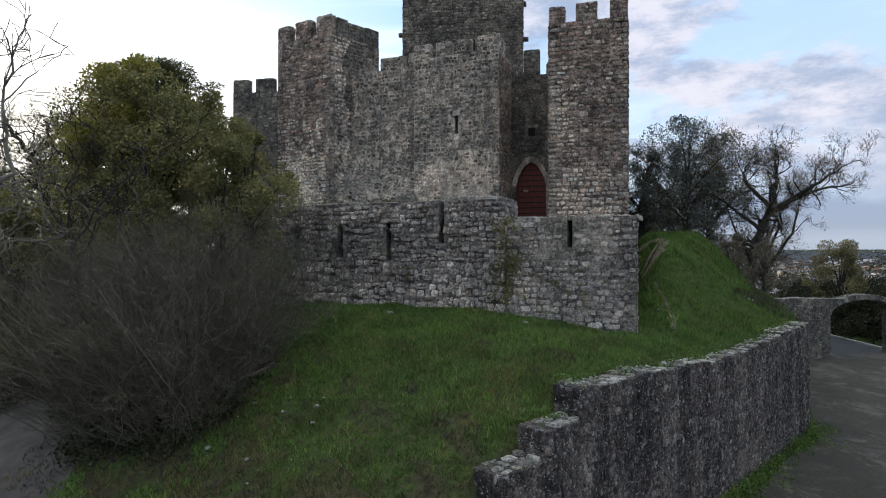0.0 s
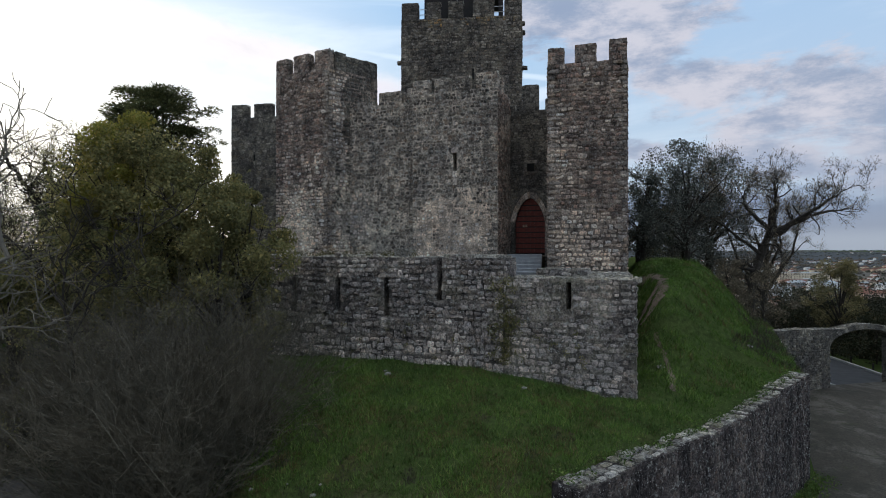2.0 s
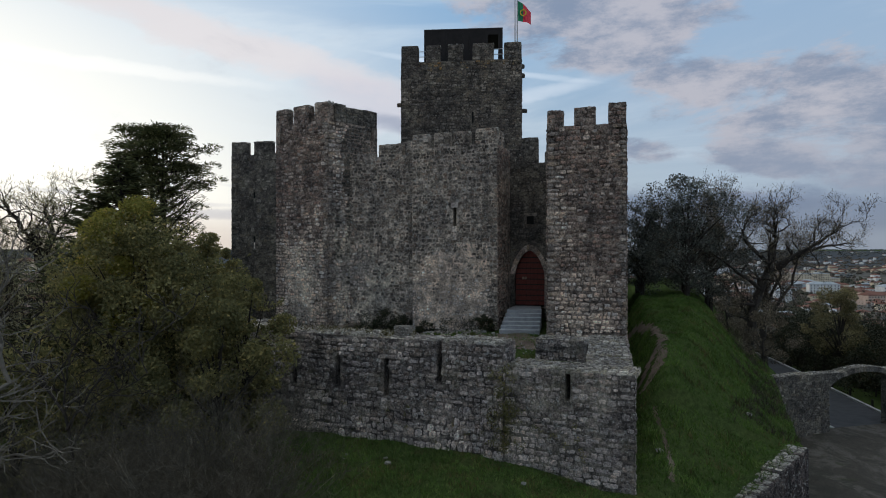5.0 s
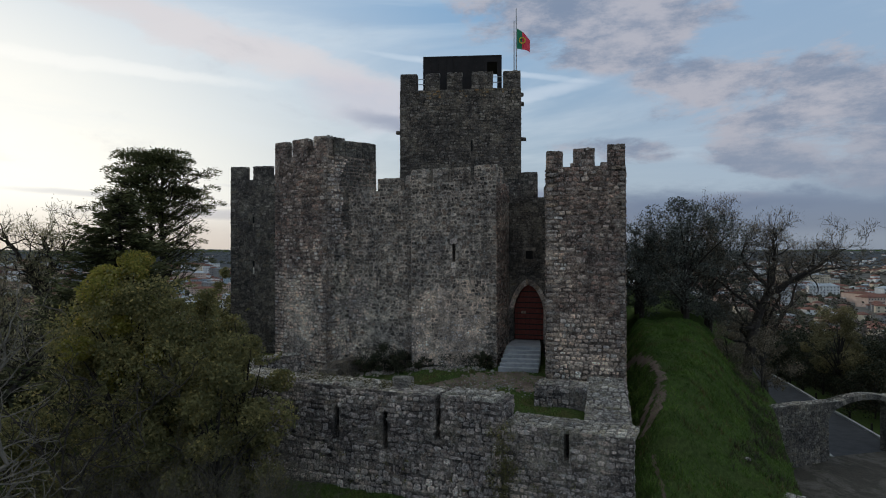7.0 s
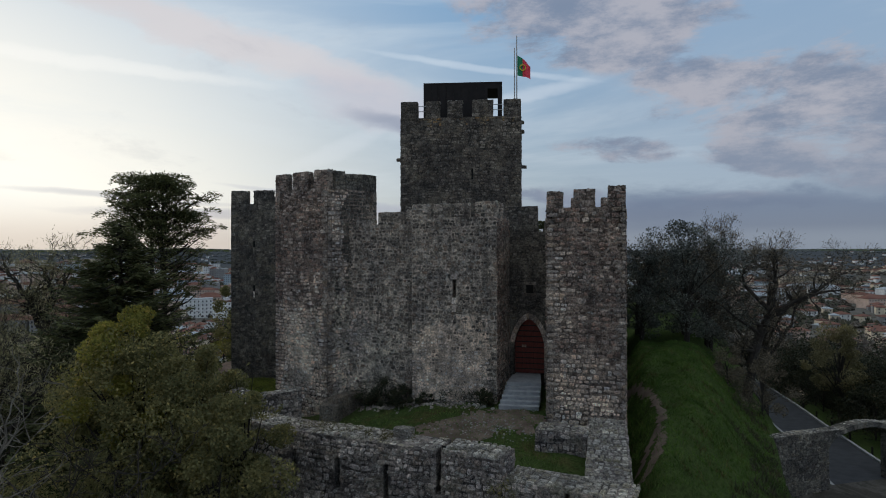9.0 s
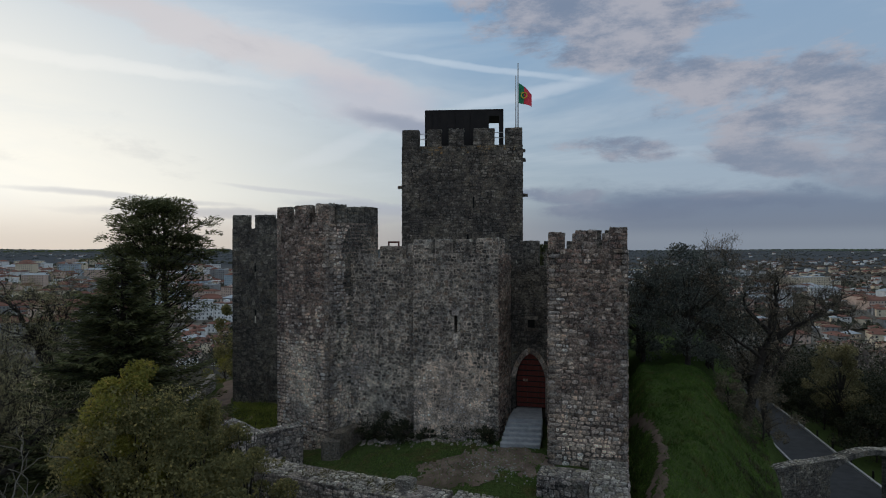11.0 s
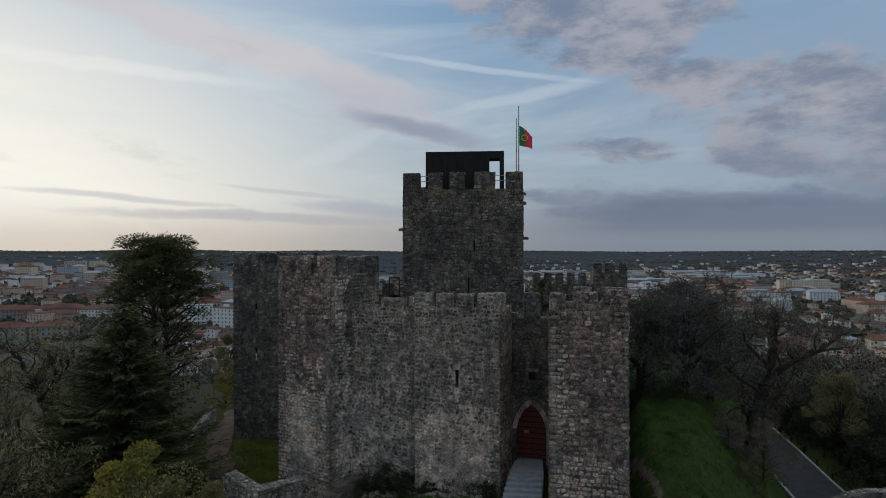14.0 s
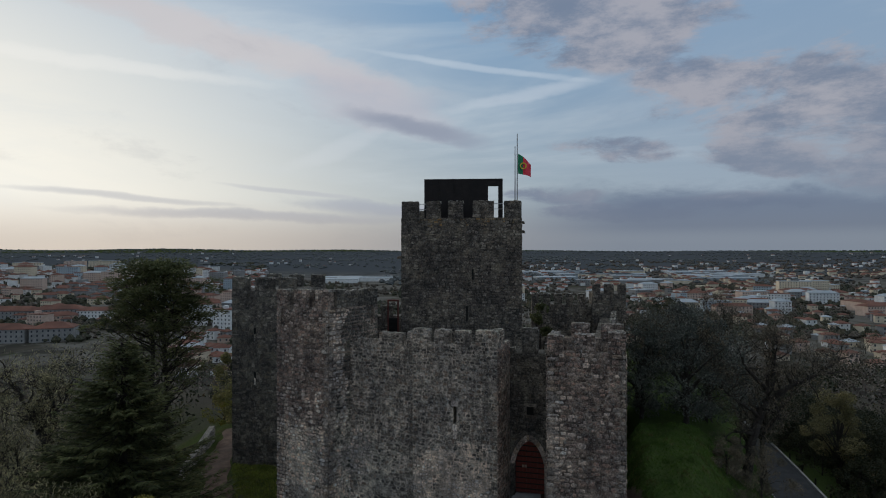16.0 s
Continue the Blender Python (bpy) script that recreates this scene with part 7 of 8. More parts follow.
def wisps(count, pick, seed, size, mat, name, label, spread):
    """Weeds rooted in the joints of a wall."""
    rnd = random.Random(seed)
    lp = Pile()
    for _ in range(count):
        p = Vector(pick(rnd))
        for _ in range(26):
            leaf(lp, rnd, p + Vector((rnd.gauss(0, spread), rnd.gauss(0, spread), rnd.gauss(0, spread))), size * rnd.uniform(0.6, 1.3))
    return tagged(part(name, lp.data(), mat), label, "weeds", kind="stuff")


wisps(70, lambda r: FWN.p(SPLIT + r.gauss(0.05, 0.28), r.uniform(0.9, 3.7), 0.07), 411, 0.07, M_EVERG, "wall_weeds", "small weeds rooted in the wall joints", 0.08)
wisps(34, lambda r: FWN.p(r.uniform(5.0, FWN.long - 1.5), r.uniform(0.7, 2.2), 0.06), 412, 0.06, M_EVERG, "wall_weeds", "small weeds rooted in the wall joints", 0.06)
wisps(40, lambda r: left_pl.p(r.uniform(3.0, 8.6), 4.5, -r.uniform(0.3, 1.3)), 413, 0.07, M_GRASS_D, "wall_weeds", "dry grass growing on the wall top", 0.09)
wisps(150, lambda r: CW.p(r.uniform(-4.6, 4.8), 2.75 + r.random() ** 2 * 1.2, 0.12), 414, 0.085, M_HEDGE, "wall_weeds", "dark weeds along the foot of the curtain wall", 0.1)
wisps(170, lambda r: (lambda u: RWN.p(u, rw_top(u) + 0.02, -r.uniform(0.25, 0.9)))(r.uniform(8.0, RWN.long)), 415, 0.06, M_GRASS, "wall_weeds", "grass creeping over the retaining wall top", 0.08)
wisps(420, lambda r: (lambda p: (p[0], p[1], ROAD_Z + 0.04))(RWN.p(r.uniform(8.0, RWN.long + 0.9), 0, abs(r.gauss(0.1, 0.42)))), 416, 0.07, M_GRASS, "wall_weeds", "weeds along the foot of the retaining wall", 0.09)


def pebble(name, at, size, seed, label, category="stone", group="loose stones on the grass"):
    rnd = random.Random(seed)
    bm = bmesh.new()
    bmesh.ops.create_icosphere(bm, subdivisions=2, radius=size)
    for v in bm.verts:
        v.co *= 1 + 0.3 * noise.noise(v.co * (2.0 / size) + Vector((seed, 0, 0)))
        v.co.z *= 0.6
    ob = part(name, bm, M_ROCK)
    ob.location = (at[0], at[1], at[2] + size * 0.2)
    return tagged(ob, label, category, group)


rnd = random.Random(5)
for i in range(12):
    x, y = rnd.uniform(-5.2, -2.8), rnd.uniform(11.5, 14.5)
    pebble("loose_stone", on_land(x, y), rnd.uniform(0.025, 0.075), 420 + i, "pale loose stone lying on the grass slope")
for i, (x, y, s) in enumerate(((-1.77, 19.95, 0.13), (-1.9, 20.4, 0.08), (-3.3, 20.8, 0.07), (2.6, 18.6, 0.1), (7.83, 21.2, 0.14), (13.5, 26.0, 0.14), (3.2, 28.5, 0.06), (2.2, 31.0, 0.17), (2.7, 30.7, 0.12), (1.8, 31.4, 0.14))):
    pebble("loose_stone", on_land(x, y), s, 450 + i, "pale loose stone lying on the grass")


def strip(name, pts, width, mat, label, lift=0.012):
    c = resample(along(pts, 0.5), 40)
    half = [width / 2 * (0.85 + 0.12 * math.sin(i * 0.9) + 0.1 * math.sin(i * 0.37)) for i in range(len(c))]
    a = [offset_line(c, h)[i] for i, h in enumerate(half)]
    b = [offset_line(c, -h)[i] for i, h in enumerate(half)]
    return ribbon(name, mat, a, b, lambda x, y: ground_at(x, y) + lift, label, "path")


def worn_patch(name, pts, width, label, seed, bare=0.0, lift=0.014, step=0.1):
    """Bare earth with a ragged edge and grassy gaps along a trodden line."""
    x0, x1 = min(p[0] for p in pts) - width, max(p[0] for p in pts) + width
    y0, y1 = min(p[1] for p in pts) - width, max(p[1] for p in pts) + width
    xs, ys = np.arange(x0, x1, step), np.arange(y0, y1, step)
    gx, gy = np.meshgrid(xs, ys)
    near = np.full(gx.shape, 1e9)
    for (ax, ay), (bx, by) in zip(pts, pts[1:]):
        l2 = (bx - ax) ** 2 + (by - ay) ** 2
        k = np.clip(((gx - ax) * (bx - ax) + (gy - ay) * (by - ay)) / l2, 0, 1)
        near = np.minimum(near, np.hypot(gx - ax - k * (bx - ax), gy - ay - k * (by - ay)))
    z = land(gx, gy) + lift
    keep, v, f = {}, [], []
    for j in range(len(ys) - 1):
        for i in range(len(xs) - 1):
            if near[j, i] > width * 1.2:
                continue
            n = 0.55 * noise.noise(Vector((xs[i] * 0.9, ys[j] * 0.9, seed))) + 0.45 * noise.noise(Vector((xs[i] * 3.2, ys[j] * 3.2, seed + 4.0)))
            if near[j, i] / (width * 0.5) - 1.0 > n * 1.3 + bare:
                continue
            quad = []
            for a, b in ((j, i), (j, i + 1), (j + 1, i + 1), (j + 1, i)):
                if (a, b) not in keep:
                    keep[(a, b)] = len(v)
                    v.append((gx[a, b], gy[a, b], z[a, b] + 0.01 * noise.noise(Vector((gx[a, b] * 4, gy[a, b] * 4, 1.0)))))
                quad.append(keep[(a, b)])
            f.append(tuple(quad))
    ob = part(name, (v, f), M_DIRT)
    return tagged(ob, label, "path", kind="structure")


worn_patch("footpath", [(8.9, 26.6), (10.3, 28.2), (11.4, 30.6), (12.0, 33.5), (12.4, 37.0), (12.8, 41.0)], 0.62, "narrow trodden earth path on the mound", 2.0, -0.3, 0.03)
worn_patch("footpath", [(8.9, 25.6), (9.6, 26.3), (10.2, 27.4)], 0.5, "pale trodden earth patch on the mound", 12.0, -0.15, 0.03)
worn_patch("footpath", [(7.6, 19.6), (8.0, 20.6), (8.3, 22.2), (8.6, 24.0)], 0.18, "narrow eroded earth rut beside the wall", 3.0, 0.0, 0.014, 0.06)
strip("footpath", [(-14.2, 36.0), (-15.6, 41.0), (-17.6, 46.0), (-19.3, 51.8), (-20.0, 56.0), (-21.2, 61.0)], 2.3, M_TRAIL, "brown earth footpath round the far tower")
strip("footpath", [(-17.0, 20.5), (-12.0, 16.5), (-9.0, 12.9), (-7.6, 10.4), (-6.6, 7.0)], 2.0, M_PATH, "wide earth path at the foot of the slope")
worn_patch("footpath", [(0.2, 28.2), (2.2, 28.9), (3.6, 29.2)], 2.6, "bare trodden stony earth before the steps", 6.0, 0.1, 0.02)
worn_patch("footpath", [(-2.4, 27.2), (0.0, 27.6), (2.0, 27.4)], 0.8, "bare trodden earth in the ward", 7.0, 0.0, 0.024)


def rubble(name, count, pick, size, mat, label, seed):
    """Small loose stones too many to count."""
    rnd = random.Random(seed)
    pile = Pile()
    for _ in range(count):
        x, y = pick(rnd)
        z = ground_at(x, y)
        s = size * rnd.uniform(0.4, 1.4)
        a = rnd.uniform(0, 6.28)
        ring = [(x + math.cos(a + q * 1.2566) * s * rnd.uniform(0.7, 1.1), y + math.sin(a + q * 1.2566) * s * rnd.uniform(0.7, 1.1)) for q in range(5)]
        v = [(px, py, z - 0.02) for px, py in ring] + [(x + (px - x) * 0.7, y + (py - y) * 0.7, z + s * rnd.uniform(0.4, 0.8)) for px, py in ring]
        pile.add(v, [(q, (q + 1) % 5, 5 + (q + 1) % 5, 5 + q) for q in range(5)] + [(5, 6, 7, 8, 9)])
    return tagged(part(name, pile.data(), mat), label, "stones", kind="stuff")


rubble("loose_rubble", 420, lambda r: (r.gauss(2.2, 1.4), min(31.0, r.gauss(28.7, 0.9))), 0.055, M_ROCK, "small grey stones strewn over the trodden earth", 481)
rubble("loose_rubble", 260, lambda r: CW.p(r.uniform(-3.0, 4.6), 0, 0.15 + abs(r.gauss(0, 0.35)))[:2], 0.1, M_FRONT, "fallen stones along the foot of the curtain wall", 482)
low_wall = thing("low_wall", (0, 0, 0), "low pale stone wall beside the footpath", "wall", kind="structure")
LW = Plane((-19.4, 44.0), (-21.7, 56.5))
lw_b = part("wall_body", prism([LW.p(0, 0)[:2], LW.p(LW.long, 0)[:2], LW.p(LW.long, 0, -0.5)[:2], LW.p(0, 0, -0.5)[:2]], -3.0, 1.62), M_CAP, low_wall)
facing(lw_b, LW, flat(0.2), flat(1.65), (0.35, 0.22), M_CAP, 471)

# ---- flag on the keep ----
def pole(name, x, y, z0, z1, r, parent):
    pile = Pile()
    tube(pile, [Vector((x, y, z0)), Vector((x, y, z1))], [r, r * 0.7], 8)
    return part(name, pile.data(), M_KERB, parent)


M_RED = mottled("red_cloth", (0.75, 0.06, 0.09), (0.85, 0.08, 0.11), 3.0, 0.8, 0.1, 0.005)
M_GREEN = mottled("green_cloth", (0.03, 0.22, 0.11), (0.04, 0.26, 0.13), 3.0, 0.8, 0.1, 0.005)
M_YELLOW = mottled("yellow_cloth", (0.6, 0.45, 0.05), (0.65, 0.5, 0.07), 3.0, 0.8, 0.1, 0.005)
FX, FY = 5.22, 42.0
flagpole = thing("flagpole", (0, 0, 0), "thin twin flagpoles standing on the keep", "flagpole")
pole("pole", FX, FY, KP_TOP - 0.3, 25.85, 0.045, flagpole)
pole("pole", FX + 0.17, FY + 0.1, KP_TOP - 0.3, 26.75, 0.05, flagpole)
flag = thing("flag", (0, 0, 0), "green and red national flag flying from the pole", "flag")


def cloth(name, s0, s1, mat):
    v, f = [], []
    nu, nv = 14, 12
    for i in range(nu + 1):
        s = s0 + (s1 - s0) * i / nu
        for k in range(nv + 1):
            t = k / nv
            droop = -0.5 * s ** 1.3
            wave = 0.09 * math.sin(s * 5.0 + t * 1.5) * s
            v.append((FX + 0.22 + s * 0.66, FY + 0.1 + wave, 23.92 + 1.42 * t + droop * (0.3 + 0.7 * t)))
    for i in range(nu):
        for k in range(nv):
            q = i * (nv + 1) + k
            f.append((q, q + nv + 1, q + nv + 2, q + 1))
    ob = part(name, (v, f), mat, flag)
    mod = ob.modifiers.new("thickness", "SOLIDIFY")
    mod.thickness = 0.006


cloth("green_field", 0.0, 0.55, M_GREEN)
cloth("red_field", 0.55, 1.42, M_RED)
pile = Pile()
for k in range(20):
    a0, a1 = 2 * math.pi * k / 20, 2 * math.pi * (k + 1) / 20
    c = (FX + 0.22 + 0.55 * 0.66, 24.46)
    q = [(c[0] + r * math.cos(a), FY - 0.02, c[1] + r * math.sin(a)) for a, r in ((a0, 0.16), (a1, 0.16), (a1, 0.24), (a0, 0.24))]
    q += [(x, y + 0.012, z) for x, y, z in q]
    pile.add(q, [(0, 1, 2, 3), (7, 6, 5, 4), (0, 4, 5, 1), (1, 5, 6, 2), (2, 6, 7, 3), (3, 7, 4, 0)])
part("emblem", pile.data(), M_YELLOW, flag, "round yellow emblem")

# ---- the town in the valley ----
M_WHITE = mottled("white_render", (0.60, 0.60, 0.595), (0.80, 0.79, 0.77), 0.3, 0.9, 0.1, 0.01)
M_CREAM = mottled("cream_render", (0.575, 0.483, 0.356), (0.736, 0.632, 0.483), 0.3, 0.9, 0.1, 0.01)
M_ROSE = mottled("pink_render", (0.504, 0.372, 0.300), (0.648, 0.492, 0.408), 0.3, 0.9, 0.1, 0.01)
M_GREYW = mottled("grey_render", (0.23, 0.225, 0.22), (0.32, 0.31, 0.30), 0.3, 0.9, 0.1, 0.01)
M_BLUEW = mottled("pale_blue_render", (0.36, 0.42, 0.46), (0.46, 0.52, 0.56), 0.3, 0.9, 0.1, 0.01)
M_TILE = mottled("red_roof_tile", (0.125, 0.06, 0.045), (0.22, 0.102, 0.074), 0.06, 0.9, 0.3, 0.02)
M_SHEET = mottled("pale_sheet_roof", (0.30, 0.335, 0.365), (0.42, 0.45, 0.48), 0.2, 0.6, 0.1, 0.01)
M_PANE = mottled("dark_window", (0.03, 0.035, 0.045), (0.06, 0.07, 0.08), 0.5, 0.3, 0.05, 0.01)
WALLS = (M_WHITE, M_WHITE, M_CREAM, M_CREAM, M_ROSE, M_GREYW)


def hip_roof(w, d, z, rise, over=0.5):
    a, b = w / 2 + over, d / 2 + over
    k = max(0.0, a - b)
    v = [(-a, -b, z), (a, -b, z), (a, b, z), (-a, b, z), (-k, 0, z + rise), (k, 0, z + rise), (-a, -b, z - 0.25), (a, -b, z - 0.25), (a, b, z - 0.25), (-a, b, z - 0.25)]
    f = [(0, 1, 5, 4), (1, 2, 5), (2, 3, 4, 5), (3, 0, 4), (6, 7, 1, 0), (7, 8, 2, 1), (8, 9, 3, 2), (9, 6, 0, 3), (9, 8, 7, 6)]
    return v, f


PANE_MESH = bpy.data.meshes.new("window")
PANE_MESH.from_pydata(*[(lambda q: (q[0], [], q[1]))(box(-0.5, 0.5, -0.5, 0.5, 0, 1))][0])
PANE_MESH.materials.append(M_PANE)


def building(name, x, y, w, d, storeys, turn, wall, roof, label, category, group, windows=True, pitched=True):
    """A house or block with its storeys of windows and its roof."""
    z = ground_at(x, y)
    h = storeys * 3.0 + 0.4
    t = thing(name, (x, y, z), label, category, group)
    t.rotation_euler = (0, 0, turn)
    part("wall", box(-w / 2, w / 2, -d / 2, d / 2, -4.0, h), wall, t)
    if pitched:
        part("roof", hip_roof(w, d, h, min(w, d) * 0.22), roof, t)
    else:
        part("roof", box(-w / 2 - 0.3, w / 2 + 0.3, -d / 2 - 0.3, d / 2 + 0.3, h, h + 0.5), roof, t)
    if windows:
        n = max(2, int(w / 3.4))
        for s in range(storeys):
            for i in range(n):
                o = new("window", PANE_MESH)
                o.parent = t
                o.location = (-w / 2 + w * (i + 0.5) / n, -d / 2, 1.0 + 3.0 * s)
                o.scale = (1.05, 0.12, 1.35)
    return t


def far_block(x, y, w, d, storeys, turn, wall, roof, pitched):
    """A block of flats far off: its walls, roof, stair heads and rows of small openings."""
    t = building("apartment_block", x, y, w, d, storeys, turn, wall, roof, "block of flats with rows of small windows in the town", "apartment block", "blocks of the town", False, pitched)
    h = storeys * 3.0 + 0.4
    pile = Pile()
    n = max(3, int(w / 3.1))
    for s in range(storeys):
        for i in range(n):
            u = -w / 2 + w * (i + 0.5) / n
            pile.add(*box(u - 0.5, u + 0.5, -d / 2 - 0.06, -d / 2 + 0.1, 0.9 + 3.0 * s, 2.3 + 3.0 * s))
    tagged(part("glazing", pile.data(), M_PANE, t), kind="stuff")
    if not pitched:
        part("stair_head", box(-w * 0.15 - 1.5, -w * 0.15 + 1.5, -2, 2, h + 0.4, h + 2.6), wall, t)
    return t


rt = random.Random(77)


def at_far(k, dist):
    """A place at a distance ahead, k times as far aside."""
    return k * dist, dist


# red-roofed houses nearest the hill on both sides
for lo, hi, d0, d1, count in ((0.30, 0.78, 420, 900, 165), (-0.76, -0.34, 480, 900, 60), (-0.45, -0.36, 270, 420, 30), (0.30, 0.36, 300, 460, 10), (0.56, 0.80, 310, 430, 28)):
    for i in range(count):
        k, dist = rt.uniform(lo, hi), d0 + (d1 - d0) * rt.random() ** 0.8
        x, y = at_far(k, dist)
        building("house", x, y, rt.uniform(6, 10.5), rt.uniform(6, 8.5), rt.choice((1, 1, 2, 2)), rt.uniform(-0.5, 0.5), rt.choice(WALLS), M_TILE if rt.random() < 0.85 else M_SHEET,
                 "plain rendered town house with a red tiled roof", "house", "houses of the town")
# long curved blocks with red roofs under the hill
for k, dist, w, d, turn in ((-0.735, 405, 30, 15, 0.10), (-0.655, 412, 26, 17, 0.32), (-0.735, 520, 58, 17, 0.06), (-0.645, 535, 40, 16, 0.22), (0.49, 560, 34, 12, -0.04), (0.42, 720, 40, 12, 0.02), (0.71, 600, 12, 40, 0.12), (0.60, 760, 40, 12, -0.05)):
    x, y = at_far(k, dist)
    far_block(x, y, w, d, 3, turn, M_GREYW if k < 0 else M_ROSE, M_TILE, True)
# blocks of flats
for lo, hi, d0, d1, count, st in ((-0.78, -0.34, 800, 1150, 46, (3, 4, 5, 6)), (-0.74, -0.36, 480, 760, 16, (2, 2, 3)), (-0.42, -0.35, 460, 760, 7, (3, 4, 5)), (0.40, 0.78, 560, 900, 20, (3, 3, 4)), (0.12, 0.4, 700, 1000, 8, (3, 4))):
    for i in range(count):
        k, dist = rt.uniform(lo, hi), rt.uniform(d0, d1)
        x, y = at_far(k, dist)
        far_block(x, y, rt.uniform(13, 32), rt.uniform(10, 14), rt.choice(st), rt.uniform(-0.6, 0.6), rt.choice((M_WHITE, M_WHITE, M_CREAM, M_GREYW, M_ROSE, M_BLUEW)), M_TILE if rt.random() < 0.55 else M_SHEET, rt.random() < 0.6)
for k, dist, w, st, wall in ((-0.70, 1420, 60, 5, M_CREAM), (-0.62, 1440, 46, 6, M_ROSE), (-0.57, 1450, 70, 6, M_CREAM), (-0.51, 1460, 40, 5, M_CREAM), (0.595, 800, 40, 6, M_CREAM), (0.63, 815, 34, 6, M_CREAM), (0.525, 700, 36, 4, M_ROSE), (0.735, 560, 34, 3, M_ROSE)):
    x, y = at_far(k, dist)
    far_block(x, y, w, 13, st, rt.uniform(-0.25, 0.25), wall, M_TILE if dist < 700 else M_SHEET, dist < 700)
# sheds of the works by the river
for i in range(26):
    k, dist = rt.uniform(0.17, 0.50), rt.uniform(1020, 1500)
    x, y = at_far(k, dist)
    building("warehouse", x, y, rt.uniform(40, 110), rt.uniform(25, 45), 2, rt.uniform(-0.15, 0.15), rt.choice((M_WHITE, M_GREYW, M_SHEET, M_CREAM)), M_SHEET, "long low warehouse with a pale sheet roof", "warehouse", "warehouses in the valley", False, False)
for i in range(4):
    k, dist = rt.uniform(-0.18, -0.09), rt.uniform(1050, 1250)
    x, y = at_far(k, dist)
    building("warehouse", x, y, rt.uniform(60, 120), 50, 2, 0.1, M_WHITE, M_SHEET, "long low warehouse with a pale sheet roof", "warehouse", "warehouses in the valley", False, False)


M_TOWNTREE = leafy("town_tree_leaf", (0.028, 0.031, 0.02), (0.05, 0.05, 0.032), (0.075, 0.062, 0.038))
# Canopy colour paled towards blue-grey to carry the distance haze.
M_FARWOOD = leafy("hazed_wood_canopy", (0.082, 0.090, 0.098), (0.096, 0.104, 0.111), (0.110, 0.115, 0.119))
M_BROWNWOOD = leafy("bare_wood_canopy", (0.060, 0.050, 0.042), (0.085, 0.07, 0.057), (0.115, 0.092, 0.07))


def far_houses(count, seed, d0, d1, kk, wall, label, size=(6, 12), flat_share=0.2):
    rnd = random.Random(seed)
    walls, roofs = Pile(), Pile()
    for _ in range(count):
        dist = d0 + (d1 - d0) * rnd.random() ** 1.2
        k = rnd.uniform(*kk)
        if noise.noise(Vector((k * 9, dist / 420, seed))) < -0.08:
            continue
        x, y = at_far(k, dist)
        z = ground_at(x, y)
        w, d, h = rnd.uniform(*size), rnd.uniform(6, 9), rnd.choice((3.2, 5.6, 5.6, 8.0))
        v, f = box(x - w / 2, x + w / 2, y - d / 2, y + d / 2, z - 3, z + h)
        walls.add(v, f)
        if rnd.random() < flat_share:
            continue
        v, f = hip_roof(w, d, z + h, 2.2)
        roofs.add([(a + x, b + y, c) for a, b, c in v], f)
    tagged(part("distant_houses", walls.data(), wall), label, "houses", kind="stuff")
    tagged(part("distant_roofs", roofs.data(), M_TILE), "red tiled roofs of the distant houses", "roofs", kind="stuff")


far_houses(1000, 501, 700, 1500, (-0.8, -0.3), M_WHITE, "distant white houses of the town")
far_houses(260, 502, 700, 1500, (-0.8, -0.3), M_GREYW, "distant grey houses of the town", (9, 20))
far_houses(420, 503, 760, 2000, (0.1, 0.8), M_WHITE, "distant white houses across the valley")
far_houses(240, 504, 700, 1600, (0.25, 0.8), M_CREAM, "distant cream houses across the valley", (8, 18))
far_houses(150, 505, 1700, 3000, (-0.8, 0.8), M_WHITE, "scattered white houses on the far hills")


def woods(count, seed, d0, d1, kk, size, mat, label, clump=0.0, tall=1.0):
    """Far woods: many uneven crowns."""
    rnd = random.Random(seed)
    pile = Pile()
    for _ in range(count):
        dist = d0 + (d1 - d0) * rnd.random() ** 1.1
        k = rnd.uniform(*kk)
        x, y = at_far(k, dist)
        if noise.noise(Vector((x / 160, y / 240, seed))) < clump:
            continue
        z = ground_at(x, y)
        r = rnd.uniform(*size)
        v = []
        for lat in range(3):
            for lon in range(6):
                a = lon * 1.047 + lat * 0.5
                q = math.sin(0.5 + lat * 0.95) * r * rnd.uniform(0.75, 1.2)
                v.append((x + q * math.cos(a), y + q * math.sin(a), z + tall * r * (1.3 - 0.75 * lat * 0.9) * rnd.uniform(0.85, 1.1)))
        v.append((x, y, z + tall * r * 1.6))
        f = [(lat * 6 + i, (lat + 1) * 6 + i, (lat + 1) * 6 + (i + 1) % 6, lat * 6 + (i + 1) % 6) for lat in range(2) for i in range(6)] + [(i, (i + 1) % 6, 18) for i in range(6)]
        pile.add(v, f)
    tagged(part("far_woods", pile.data(), mat), label, "woods", kind="stuff")


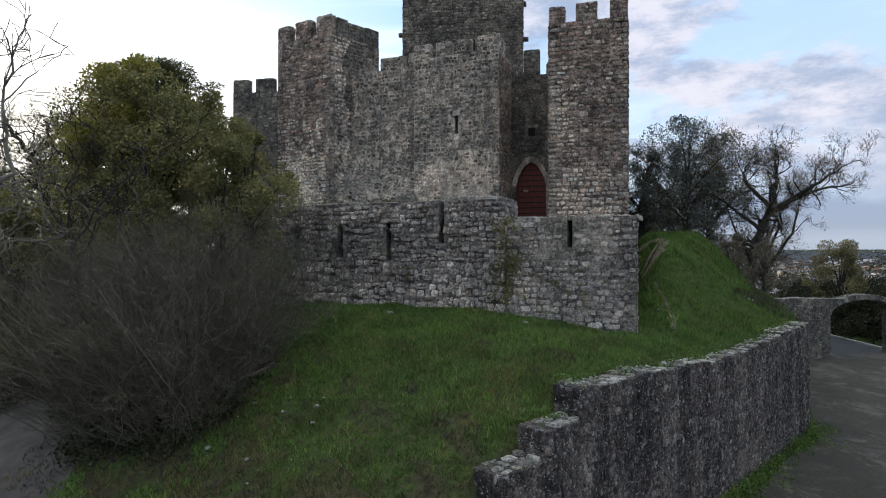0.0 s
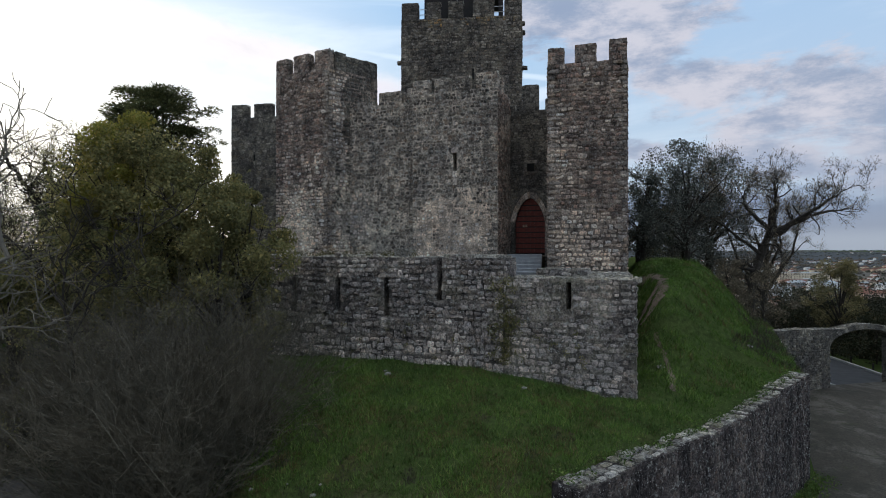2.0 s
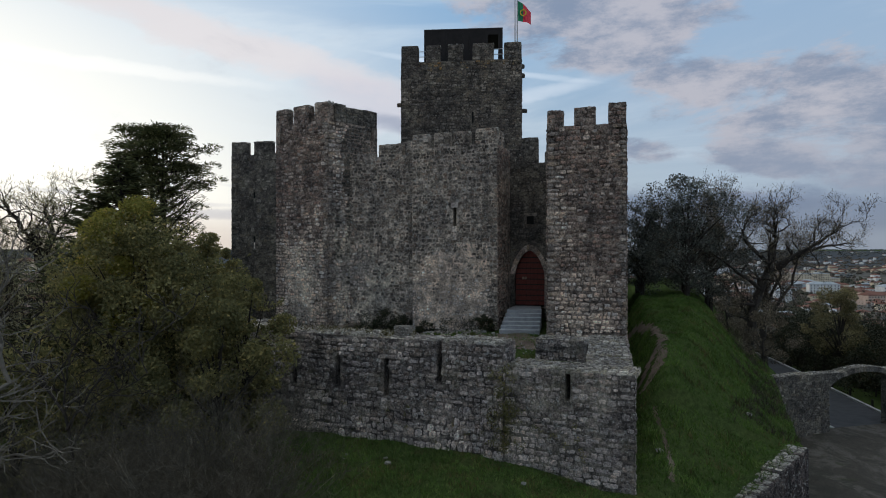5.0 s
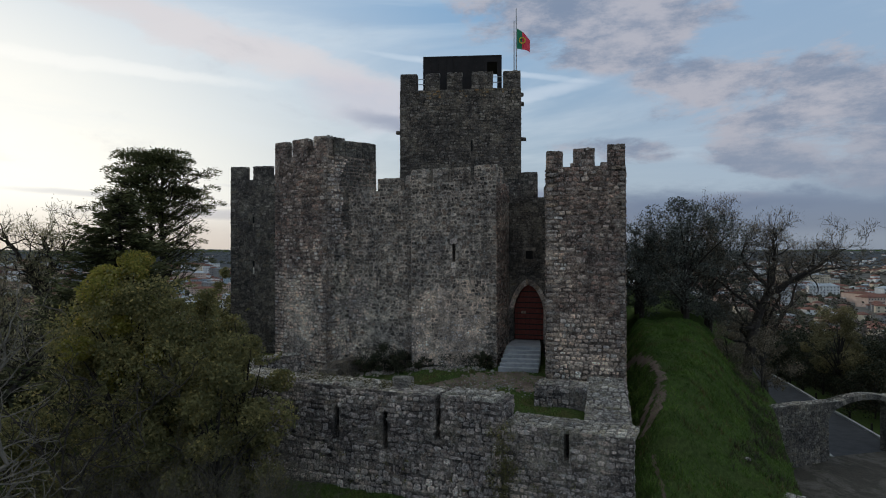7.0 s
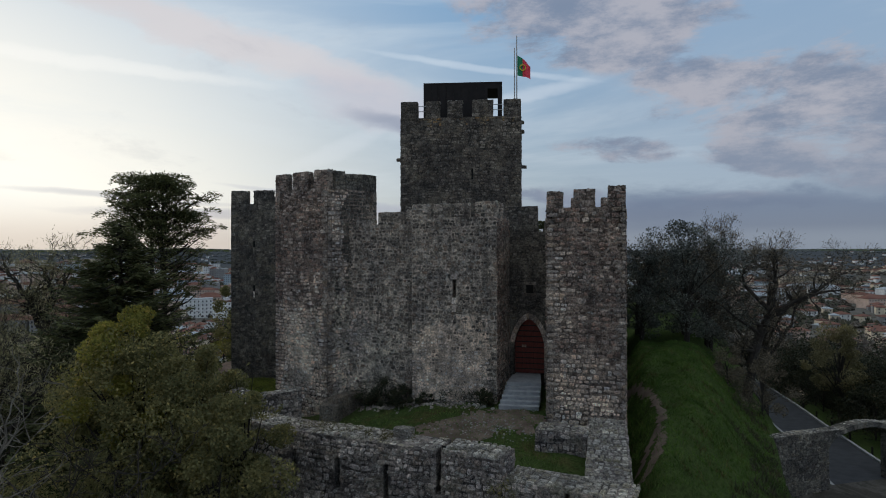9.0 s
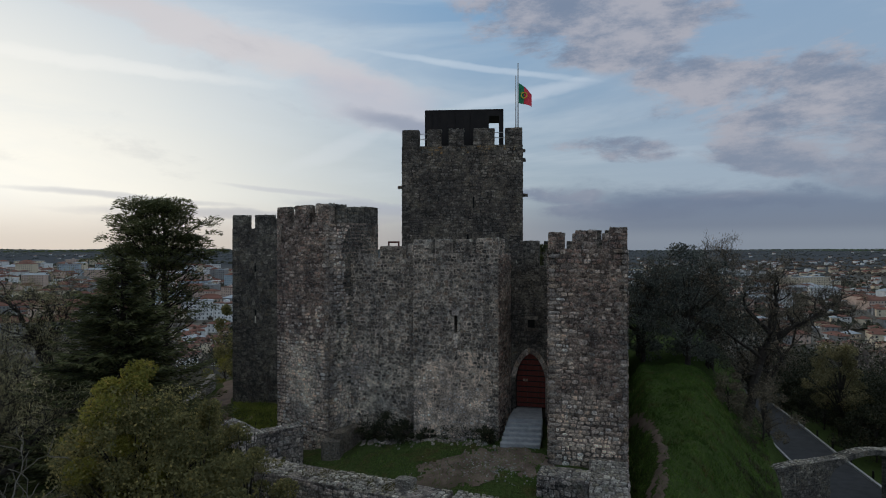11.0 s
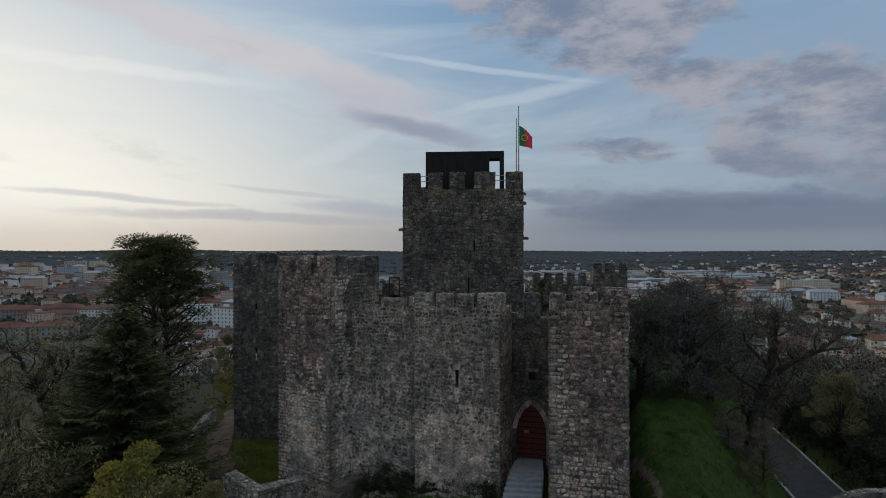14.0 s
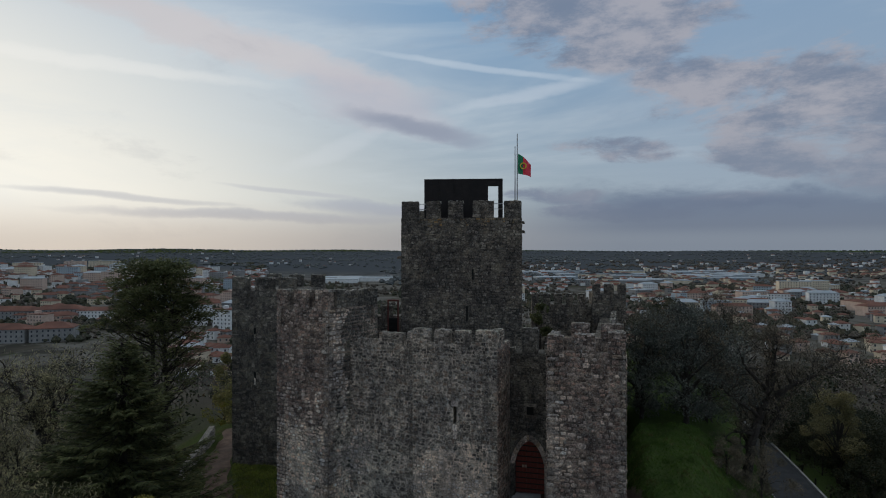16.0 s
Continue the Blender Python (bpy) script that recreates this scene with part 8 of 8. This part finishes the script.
woods(5200, 511, 400, 1000, (-0.85, 0.85), (1.8, 4.0), M_TOWNTREE, "dark trees between the houses of the town", -0.12)
woods(3200, 512, 400, 1100, (-0.85, 0.85), (1.6, 3.4), M_BROWNWOOD, "brown leafless trees between the houses", -0.1)
woods(3400, 513, 1000, 2600, (-0.85, 0.85), (3.5, 8.0), M_FARWOOD, "dark woods across the valley, coloured as in haze", 0.02, 0.6)
woods(3600, 515, 900, 2300, (0.02, 0.85), (3.0, 6.5), M_BROWNWOOD, "brown leafless woods across the valley", -0.06, 0.6)
woods(1500, 516, 1100, 1900, (-0.85, -0.3), (3.0, 6.5), M_TOWNTREE, "dark woods above the town", 0.1, 0.9)
woods(6500, 514, 2400, 4600, (-0.85, 0.85), (4.5, 8.0), M_FARWOOD, "dark woods along the far hills, coloured as in haze", -0.2, 0.4)


def hillside(count, seed, xs, ys, size, mat, label):
    """Bare and evergreen trees down the sides of the castle hill."""
    rnd = random.Random(seed)
    lp = Pile()
    for _ in range(count):
        x, y = rnd.uniform(*xs), rnd.uniform(*ys)
        z = ground_at(x, y)
        h = rnd.uniform(*size)
        tube(lp, [Vector((x, y, z - 0.5)), Vector((x + rnd.gauss(0, 0.4), y, z + h * 0.6))], [0.15, 0.04], 3)
        for _ in range(240):
            q = Vector((rnd.gauss(0, h * 0.22), rnd.gauss(0, h * 0.22), h * 0.62 + rnd.gauss(0, h * 0.2)))
            leaf(lp, rnd, Vector((x, y, z)) + q, h * 0.06 * rnd.uniform(0.6, 1.4))
    tagged(part("hillside_wood", lp.data(), mat), label, "woods", kind="stuff")


hillside(70, 521, (-190, -34), (40, 230), (7, 12), M_TWIG, "brown leafless wood on the hillside")
hillside(26, 522, (-170, -26), (62, 230), (6, 11), M_HEDGE, "dark evergreen wood on the hillside")
hillside(120, 523, (62, 230), (60, 260), (7, 12), M_TWIG, "brown leafless wood below the castle")
hillside(120, 524, (50, 220), (70, 260), (6, 11), M_HEDGE, "dark evergreen wood below the castle")
hillside(90, 525, (-45, 70), (95, 240), (6, 11), M_TWIG, "brown wood behind the castle")
